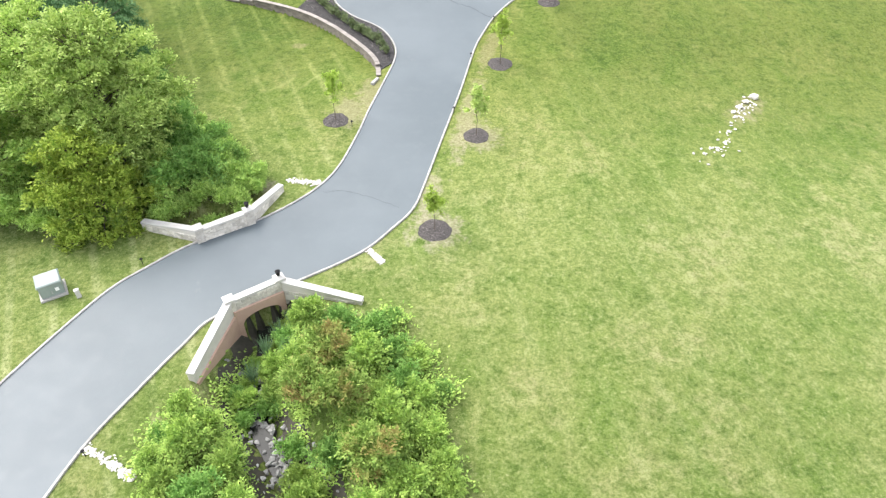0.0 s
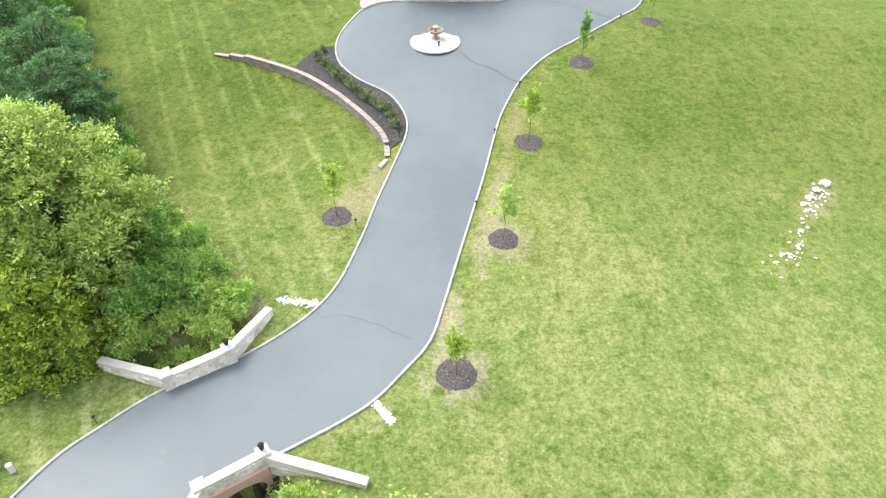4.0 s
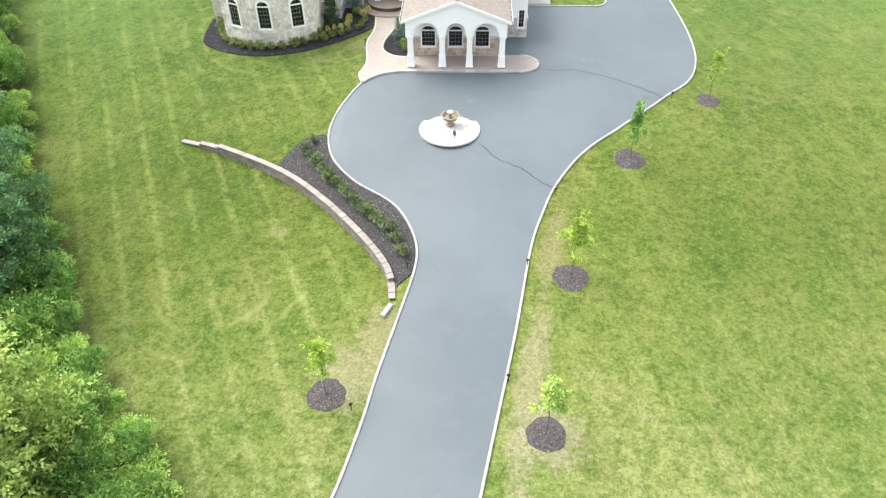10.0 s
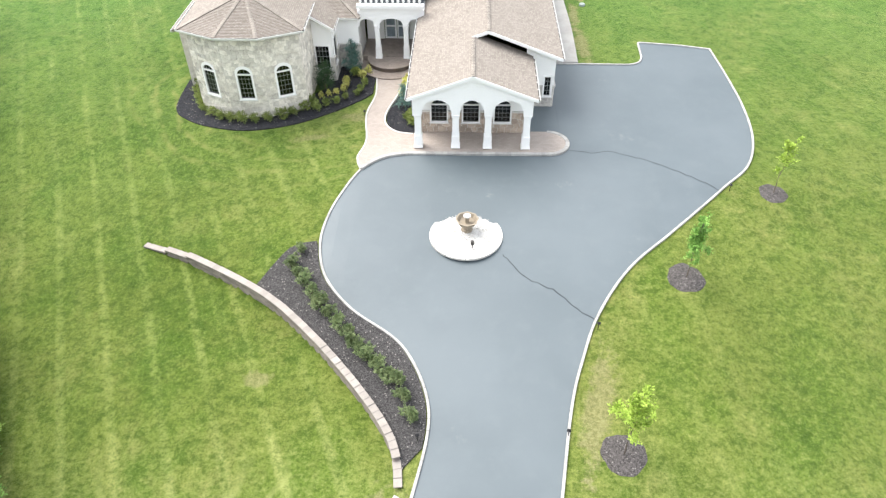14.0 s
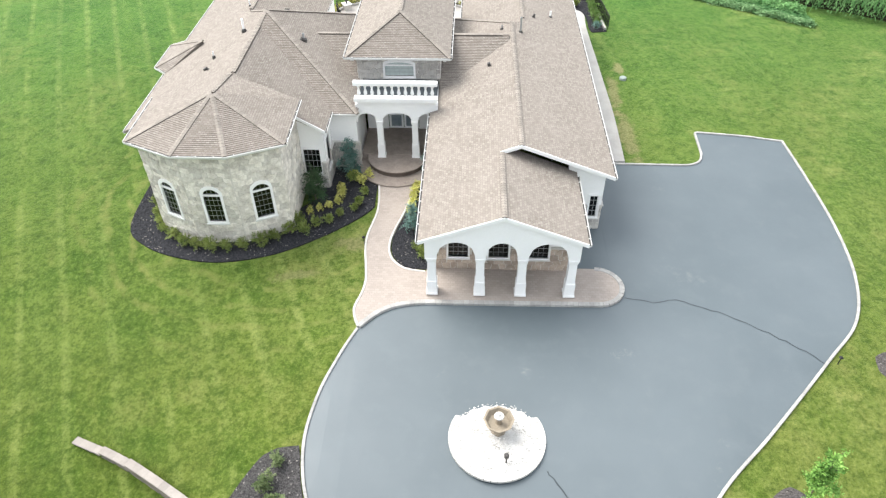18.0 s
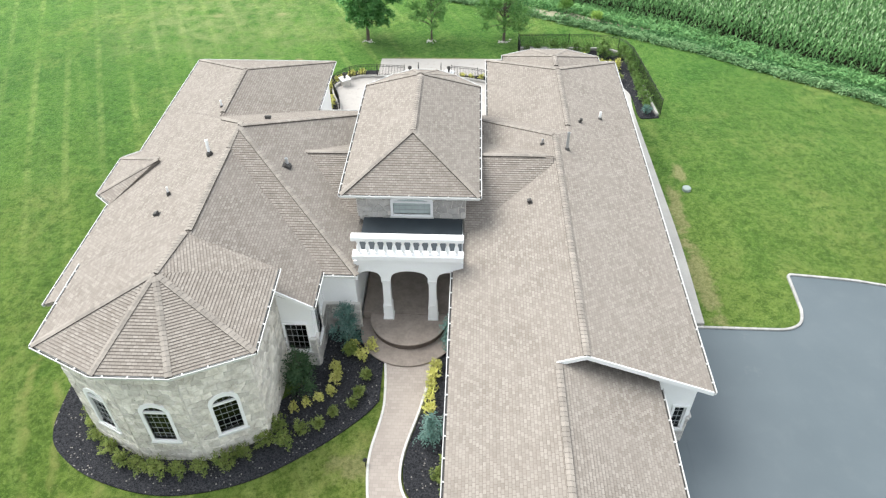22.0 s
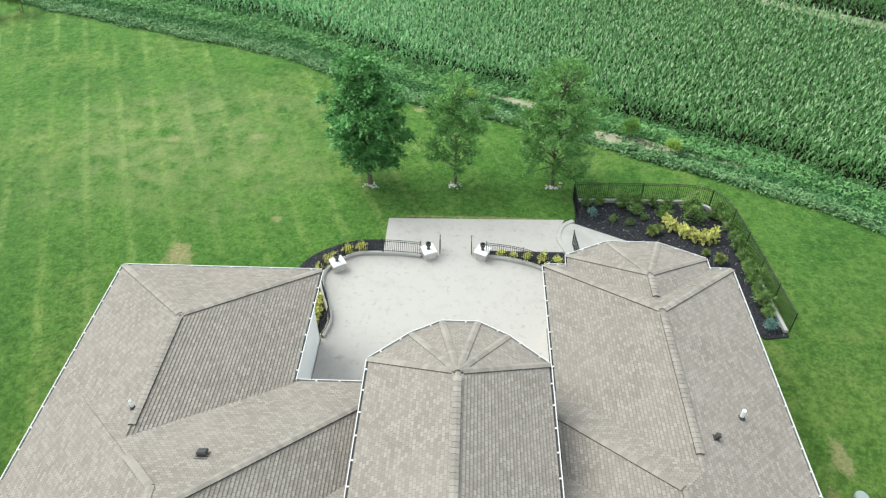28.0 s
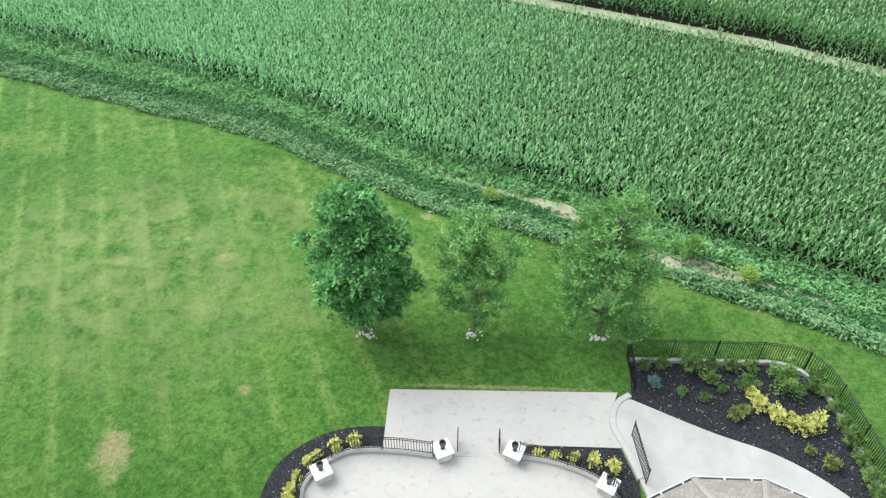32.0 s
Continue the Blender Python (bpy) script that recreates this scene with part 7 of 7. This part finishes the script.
rise = np.interp(near_line(CREEK, low[:, 0], low[:, 1])[0], (0.6, 2.0), (0.25, 1.0))
spot = np.stack([low[:, 0], low[:, 1], land(low[:, 0], low[:, 1]) + g.uniform(0.03, 0.75, len(low)) * rise], -1)
tagged(quads("undergrowth", leaves(g, spot, np.tile([0.0, 0.0, 1.0], (len(low), 1)), 0.1, 0.5, 1.1), LEAF_CREEK), "tangled low green growth on the creek banks", "undergrowth", kind="stuff")
for x, y, z in ((-9.9, 25.4, -3.0), (-10.4, 24.3, -3.1), (-9.0, 24.0, -2.7), (-9.2, 26.0, -2.6), (-10.8, 22.6, -3.2)):
    g = np.random.default_rng(int(-x * 10))
    t = thing("reed_tuft", "tuft of blue-green reeds at the culvert mouth", "reeds", "reeds at the culvert", at=(x, y, z))
    n = 130
    a, r0, r1, hh = g.uniform(0, 6.28, n), g.uniform(0, 0.25, n), g.uniform(0.15, 0.6, n), g.uniform(0.6, 1.15, n)
    base, tip = np.stack([r0 * np.cos(a), r0 * np.sin(a), 0 * a], -1), np.stack([r1 * np.cos(a), r1 * np.sin(a), hh], -1)
    side = np.stack([-np.sin(a), np.cos(a), 0 * a], -1) * 0.016
    quads("foliage", np.stack([base - side, base + side, tip + side * 0.3, tip - side * 0.3], 1), LEAF_REED, t)

# beds round the house
BOX = shrub("box_shrub", -64, 90, 0.5, 0.7, 620, 0.055, LEAF_OLIVE, "small rounded olive-green shrub against the stone turret", 540, group="shrubs round the turret")
YEW = shrub("laurel_shrub", -64, 93, 0.45, 0.85, 700, 0.065, LEAF_SAGE, "young grey-green shrub in the mulch bed", 541, group="shrubs behind the garden wall", lumps=6)
GOLD = shrub("gold_shrub", -64, 96, 0.36, 0.6, 480, 0.05, LEAF_GOLD, "small golden-leaved shrub in the mulch bed", 542, group="golden shrubs")
DARKS = shrub("rose_shrub", -64, 99, 0.55, 0.65, 600, 0.06, LEAF_OLIVE, "low olive-green shrub in the mulch bed", 543, group="low shrubs in the beds")
GLOBE = shrub("boxwood", -64, 102, 0.5, 0.8, 900, 0.05, LEAF_BOX, "clipped round boxwood inside the iron fence", 544, group="boxwoods along the fence", lumps=12)
BLUE = shrub("blue_spruce_shrub", -64, 105, 0.42, 0.6, 800, 0.05, LEAF_BLUE, "low dwarf blue spruce in the mulch", 545, group="blue spruces", lumps=10, slim=0.3)
for k in range(13):
    a = radians(196 + 11.2 * k)
    x, y = -18.8 + 4.6 * math.cos(a), 80.6 + 4.1 * math.sin(a)
    again(BOX, x, y, rng.uniform(0.85, 1.2), rng.uniform(0, 360))
for x, y, s in ((-23.6, 80.6, 1.0), (-23.8, 81.7, 1.2), (-14.4, 77.9, 1.0), (-13.9, 78.6, 0.9)):
    again(BOX, x, y, s, rng.uniform(0, 360))
for x, y, s in ((-14.4, 79.6, 0.8), (-13.9, 79.9, 0.75), (-13.4, 80.2, 0.8), (-12.9, 80.5, 0.8), (-12.8, 81.2, 1.1), (-12.9, 81.9, 0.95), (-11.8, 82.6, 1.1), (-11.4, 83.0, 1.15), (-8.35, 82.1, 1.0), (-8.4, 81.5, 1.1), (-8.5, 80.9, 1.0), (-8.55, 80.3, 1.0), (-8.55, 79.7, 1.0), (-12.2, 83.2, 0.8)):
    again(GOLD, x, y, s, rng.uniform(0, 360))
for x, y, s in ((-11.6, 80.4, 0.8), (-12.6, 79.4, 0.7), (-11.9, 79.9, 0.7), (-13.2, 78.8, 0.8), (-11.5, 81.4, 0.8), (-12.3, 82.8, 1.0), (-8.0, 76.4, 1.0), (-7.6, 75.9, 0.9), (-7.7, 77.2, 0.8)):
    again(DARKS, x, y, s, rng.uniform(0, 360))
tree("holly_shrub", -14.3, 80.9, 2.4, 0.95, 0.2, 14, 2800, 0.07, LEAF_HOLLY, "dark broad-leaved shrub below the white window wall", 550, 0.05, "round", category="shrub")
tree("blue_spruce", -12.6, 83.7, 2.6, 0.7, 0.25, 16, 2600, 0.07, LEAF_BLUE, "blue spruce beside the entrance porch", 551, 0.06, "cone", category="conifer")
tree("blue_spruce", -8.35, 78.2, 2.0, 0.5, 0.2, 14, 1700, 0.06, LEAF_BLUE, "slim blue spruce beside the paver walk", 552, 0.05, "cone", category="conifer")
tree("blue_spruce", -7.75, 83.4, 2.1, 0.42, 0.2, 12, 1400, 0.06, LEAF_BLUE, "slim blue spruce at the porch steps", 553, 0.05, "cone", category="conifer")
for x, y, k in ((-13.0, 63.8, 0.8), (-13.3, 62.8, 1.0), (-12.4, 61.5, 1.05), (-12.8, 62.1, 0.85), (-11.9, 60.8, 0.8), (-11.3, 59.9, 1.1), (-11.6, 60.3, 0.75), (-10.8, 59.4, 0.9), (-10.2, 58.7, 1.0), (-9.7, 58.2, 0.85), (-9.3, 57.6, 1.05), (-8.6, 56.9, 1.0), (-9.0, 57.2, 0.8), (-7.9, 56.2, 1.05), (-8.2, 56.5, 0.75), (-7.1, 55.4, 1.1), (-7.5, 55.8, 0.8), (-6.7, 54.6, 0.95), (-6.3, 53.6, 1.0)):
    again(YEW, x, y, k, rng.uniform(0, 360))
# garden bed and patio strips
for k in range(11):
    x, y = 5.35 - 0.02 * k, 105.9 + 0.83 * k
    again(GLOBE, x - 0.035 * max(0, k - 7) ** 2 * 0.6, y, rng.uniform(0.85, 1.15), rng.uniform(0, 360))
for x, y, s in ((-2.6, 114.6, 0.8), (-1.8, 114.7, 0.9), (-0.5, 114.6, 1.4), (0.4, 114.7, 1.0), (1.3, 114.7, 0.95), (2.2, 114.7, 0.9), (-1.2, 113.2, 0.6), (-0.3, 112.9, 0.6), (0.6, 113.4, 0.55), (1.7, 113.6, 1.1), (0.2, 113.9, 0.9), (3.2, 114.4, 0.9), (4.6, 113.7, 0.9)):
    again(GLOBE, x, y, s, rng.uniform(0, 360))
for x, y, s in ((-2.3, 113.6, 1.0), (5.2, 105.1, 1.1)):
    again(BLUE, x, y, s, rng.uniform(0, 360))
for x, y, s in ((2.0, 112.6, 1.35), (2.5, 112.1, 1.4), (3.0, 111.6, 1.3), (3.5, 111.4, 1.35), (4.05, 111.7, 1.4), (1.8, 113.0, 1.1)):
    again(GOLD, x, y, s, rng.uniform(0, 360))
for x, y, s in ((0.8, 112.0, 0.9), (1.2, 112.2, 0.8), (4.0, 109.8, 0.9), (3.4, 110.4, 0.6)):
    again(DARKS, x, y, s, rng.uniform(0, 360))
tree("weeping_conifer", 3.3, 113.7, 1.7, 0.75, 0.5, 9, 1500, 0.09, LEAF_BOX, "weeping conifer with trailing boughs in the garden bed", 560, 0.04, "round", category="conifer", droop=1.2)
for x, y, s in ((-16.95, 104.5, 1.0), (-16.85, 105.1, 1.1), (-16.85, 105.6, 1.0), (-17.05, 106.2, 1.0), (-17.5, 106.8, 1.1), (-17.45, 107.3, 1.0), (-17.4, 107.8, 1.05), (-17.3, 108.3, 0.9), (-17.0, 109.1, 0.9), (-16.7, 109.45, 0.75), (-16.0, 109.85, 1.15), (-15.25, 110.1, 1.15), (-7.65, 109.85, 0.85), (-7.0, 109.75, 0.85), (-6.3, 109.7, 0.85), (-5.5, 109.5, 1.05), (-4.7, 109.35, 1.05)):
    again(GOLD, x, y, s, rng.uniform(0, 360))

# take the patterns for the copies out to the wood, behind the trees
for k, ob in enumerate((*SHR, *CR, BOX, YEW, GOLD, DARKS, GLOBE, BLUE)):
    ob.location = (-37 - 1.6 * (k % 4), 44 + 2.2 * k, float(land(-37 - 1.6 * (k % 4), 44 + 2.2 * k)))

# ---- the corn field, the weeds before it and the lane ----
EDGE_X, EDGE_Y = (-400, -52, -37, -25, -13.4, -5.1, 0.9, 10.4, 18.5, 40, 400), (330, 149.5, 143.5, 139.0, 131.2, 127.6, 124.2, 119.4, 114.0, 101, -100)
LANE_X, LANE_Y = (-400, -60, -5.6, 4.4, 12.9, 20.9, 60, 400), (330, 182, 157.4, 152.8, 149.2, 144.6, 124, -50)
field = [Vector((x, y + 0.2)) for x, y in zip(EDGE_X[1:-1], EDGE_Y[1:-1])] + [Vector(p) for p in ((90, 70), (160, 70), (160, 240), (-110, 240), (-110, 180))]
tagged(drape("field_soil", field, 0.03, SHADED_SOIL, step=6.0, deep=0.05), "soil under the corn, coloured near black for the shade between stalks", "field", kind="structure")


def corn(name, x0, x1, y0, y1, inside, gap, along, seed, h=2.3, blades=7, label="dense field of tall green corn"):
    """Corn in rows: bent leaves on a stalk and a tassel, all in one mesh."""
    g = np.random.default_rng(seed)
    c, s = math.cos(radians(-27)), math.sin(radians(-27))
    u, v = np.meshgrid(np.arange(-90, 90, along), np.arange(-90, 90, gap))
    u, v = u.ravel() + g.normal(0, 0.06, u.size), v.ravel() + g.normal(0, 0.05, u.size)
    x, y = (x0 + x1) / 2 + u * c - v * s, (y0 + y1) / 2 + u * s + v * c
    ok = (x > x0) & (x < x1) & (y > y0) & (y < y1) & inside(x, y)
    x, y = x[ok], y[ok]
    n = len(x)
    z = land(x, y)
    hh = h * g.uniform(0.85, 1.12, n) * (0.93 + 0.1 * np.sin(x * 0.25) * np.sin(y * 0.3))
    out = []
    for k in range(-3, blades):
        a = g.uniform(0, 6.283, n)
        z0 = hh * (0.52 + (0.44 * k / blades if k >= 0 else 0.14 * k))
        ln = g.uniform(0.28, 0.52, n) * (1.1 - 0.35 * max(k, 0) / blades)
        d = np.stack([np.cos(a), np.sin(a), 0 * a], -1)
        w = np.stack([-np.sin(a), np.cos(a), 0 * a], -1) * 0.062
        p = np.stack([x, y, z + z0], -1)
        m = p + d * (ln * 0.55)[:, None] + np.stack([0 * a, 0 * a, g.uniform(0.14, 0.34, n)], -1)
        e = p + d * ln[:, None] + np.stack([0 * a, 0 * a, g.uniform(-0.22, 0.14, n)], -1)
        out += [np.stack([p - w * 0.5, p + w * 0.5, m + w, m - w], 1), np.stack([m - w, m + w, e + w * 0.15, e - w * 0.15], 1)]
    quads(name, np.concatenate(out), LEAF_CORN)
    t = []
    for k in range(3):
        a = g.uniform(0, 6.283, n)
        p = np.stack([x, y, z + hh * 0.97], -1)
        q = p + np.stack([0.13 * np.cos(a), 0.13 * np.sin(a), g.uniform(0.16, 0.34, n)], -1)
        w = np.stack([-np.sin(a), np.cos(a), 0 * a], -1) * 0.02
        t.append(np.stack([p - w, p + w, q + w, q - w], 1))
    return np.concatenate(t), n


def before_lane(x, y):
    return (y > np.interp(x, EDGE_X, EDGE_Y)) & (y < np.interp(x, LANE_X, LANE_Y) - 5.0)


def past_lane(x, y):
    return y > np.interp(x, LANE_X, LANE_Y) + 0.7


t1, n1 = corn("corn", -64, 50, 96, 185, before_lane, 0.76, 0.32, 1, blades=6)
t2, n2 = corn("far_corn", -40, 60, 118, 192, past_lane, 0.76, 0.34, 2, blades=6)
for nm, lab in (("corn", "dense field of tall green corn in rows"), ("far_corn", "corn field beyond the dirt lane")):
    tagged(bpy.data.objects[nm], lab, "corn field", kind="stuff")
tas = quads("tassels", np.concatenate([t1, t2]), TASSEL)
tagged(tas, "pale tassels on top of the corn", "corn tassels", kind="stuff")
lane = [Vector((x, y - 1.3)) for x, y in zip(LANE_X[1:-1], LANE_Y[1:-1])] + [Vector((x, y + 0.6)) for x, y in zip(LANE_X[1:-1][::-1], LANE_Y[1:-1][::-1])]
tagged(drape("dirt_lane", lane, 0.06, soil, step=1.5, deep=0.05), "narrow dirt lane between the corn fields", "lane", kind="structure")


TRACK_X, TRACK_OFF = (-13, -5, -0.7, 2, 8), (1.4, 1.4, 2.8, 2.2, 1.8)


def weeds(name, n, back, front, lo, hi, material, seed, label, x0=-62, x1=24):
    """Rough growth in a band along the corn's edge."""
    g = np.random.default_rng(seed)
    x = g.uniform(x0, x1, n)
    y = np.interp(x, EDGE_X, EDGE_Y) - g.uniform(front, back, n) * np.interp(x, (-50, -20, 0), (1.05, 0.95, 0.72)) * (0.98 + 0.02 * np.sin(x * 0.9))
    off = np.interp(x, EDGE_X, EDGE_Y) - y
    bare = 0.25 + 0.75 * np.exp(-((x + 5.2) / 1.7) ** 2) + 0.85 * np.exp(-((x + 0.6) / 1.3) ** 2) + 0.5 * np.exp(-((x - 2.4) / 1.6) ** 2)
    keep = (~((x > -12.5) & (x < 8) & (np.abs(off - np.interp(x, TRACK_X, TRACK_OFF)) < bare)) | (g.random(n) < 0.08)) & (g.random(n) < np.interp(np.sin(x * 0.8) * np.sin(y * 1.1), (-1, 0), (0.55, 1.0)))
    x, y = x[keep], y[keep]
    n = len(x)
    z = land(x, y)
    tall = g.uniform(lo, hi, n) * (0.75 + 0.25 * np.sin(x * 1.7) * np.sin(y * 2.3))
    spot = np.concatenate([np.stack([x + g.normal(0, 0.13, n), y + g.normal(0, 0.13, n), z + tall * g.uniform(0.15, 1.0, n)], -1) for _ in range(5)])
    return tagged(quads(name, leaves(g, spot, np.tile([0.0, 0.0, 1.0], (len(spot), 1)), 0.13, 0.38, 1.3), material), label, "weeds", kind="stuff")


TRACK = surface("pale_track", (0.20, 0.195, 0.115), (0.36, 0.33, 0.24), 6, 1.0, 0.95, 0.4, 0.03)
trk = [(x, float(np.interp(x, EDGE_X, EDGE_Y)) - float(np.interp(x, TRACK_X, TRACK_OFF))) for x in np.arange(-13.5, 8.6, 0.7)]
tagged(drape("worn_track", [Vector((x, y - 0.65 - 0.2 * math.sin(2.1 * x))) for x, y in trk] + [Vector((x, y + 0.7 + 0.2 * math.sin(1.3 * x))) for x, y in trk[::-1]], 0.02, TRACK, step=0.5, deep=0.05), "pale bare track along the edge of the corn", "track", kind="structure")
weeds("weed_strip", 11000, 5.9, 4.4, 0.2, 0.62, WEEDS, 21, "rough pale strip of tall weeds beside the lawn")
weeds("weed_row", 13000, 4.2, 2.3, 0.05, 0.3, RANK_LOW, 23, "low rank green weeds between lawn and corn")
weeds("field_grass", 16000, 2.4, -1.3, 0.1, 0.8, RANK, 22, "grass and weeds at the edge of the corn")
for k, (x, y, s) in enumerate(((-52, 139.5, 0.8), (-50, 141.2, 0.9), (-54, 138, 0.9), (3.6, 120.5, 0.45), (1.2, 122.2, 0.5), (-9.5, 126.9, 0.4))):
    again(SHR[k % 3], x, y, s, rng.uniform(0, 360))

# ---- the single stones of the walls ----
def cut(poly, axis, value, keep_high):
    out = []
    for i, a in enumerate(poly):
        b = poly[(i + 1) % len(poly)]
        ia, ib = (a[axis] >= value) == keep_high, (b[axis] >= value) == keep_high
        if ia:
            out.append(a)
        if ia != ib and a[axis] != b[axis]:
            t = (value - a[axis]) / (b[axis] - a[axis])
            out.append((a[0] + t * (b[0] - a[0]), a[1] + t * (b[1] - a[1])))
    return out


def clad(up, a, b, z0, z1, holes, material, w, h, seed):
    """Irregular stones, each a piece of its own, set proud on a wall between two heights."""
    a, b = Vector((a[0], a[1])), Vector((b[0], b[1]))
    d = (b - a).normalized()
    out = Vector((d.y, -d.x))
    run = (b - a).length
    made = 0

    def knot(m, j):
        r = random.Random(seed * 7919 + m * 131 + j * 17)
        return (m * w / 2 + r.uniform(-0.2, 0.2) * w, z0 + j * h + r.uniform(-0.34, 0.34) * h)

    rng = random.Random(seed)
    for j in range(-1, int((z1 - z0) / h) + 2):
        for i in range(-1, int(run / w) + 2):
            o = 2 * i + (j % 2)
            poly = [knot(o, j), knot(o + 1, j), knot(o + 2, j), knot(o + 2, j + 1), knot(o + 1, j + 1), knot(o, j + 1)]
            for axis, value, high in ((0, 0.01, True), (0, run - 0.01, False), (1, z0, True), (1, z1, False)):
                if len(poly) > 2:
                    poly = cut(poly, axis, value, high)
            for s0, s1, zb, zt, rise in holes:
                if len(poly) < 3:
                    break
                lo, hi, bl, bh = min(p[0] for p in poly), max(p[0] for p in poly), min(p[1] for p in poly), max(p[1] for p in poly)
                t = zt + rise
                if hi <= s0 or lo >= s1 or bh <= zb or bl >= t:
                    continue
                cx, cz = sum(p[0] for p in poly) / len(poly), sum(p[1] for p in poly) / len(poly)
                far, axis, value, high = max((s0 - cx, 0, s0, False), (cx - s1, 0, s1, True), (zb - cz, 1, zb, False), (cz - t, 1, t, True))
                poly = cut(poly, axis, value, high) if far > -0.3 * w else []
            if len(poly) < 3:
                continue
            cx, cz = sum(p[0] for p in poly) / len(poly), sum(p[1] for p in poly) / len(poly)
            size = max(max(p[0] for p in poly) - min(p[0] for p in poly), 1e-3)
            if size < 0.08:
                continue
            k, g = 1 - 0.03 / size, 1 - 0.075 / size
            deep = rng.uniform(0.02, 0.05)
            n = len(poly)
            verts = []
            for q, off in ((k, 0.002), (k, deep * 0.6), (g, deep)):
                for x, z in poly:
                    p = a + d * (cx + (x - cx) * q) + out * off
                    verts.append((p.x, p.y, cz + (z - cz) * q))
            faces = [(r * n + m, r * n + (m + 1) % n, (r + 1) * n + (m + 1) % n, (r + 1) * n + m) for r in (0, 1) for m in range(n)] + [tuple(range(2 * n, 3 * n))]
            raw("stone", verts, faces, material, up)
            made += 1
    return made


for k, (up, a, b, z0, z1, holes, mt, w, h) in enumerate(STONED):
    clad(up, a, b, z0, z1, holes, mt, w, h, k + 1)
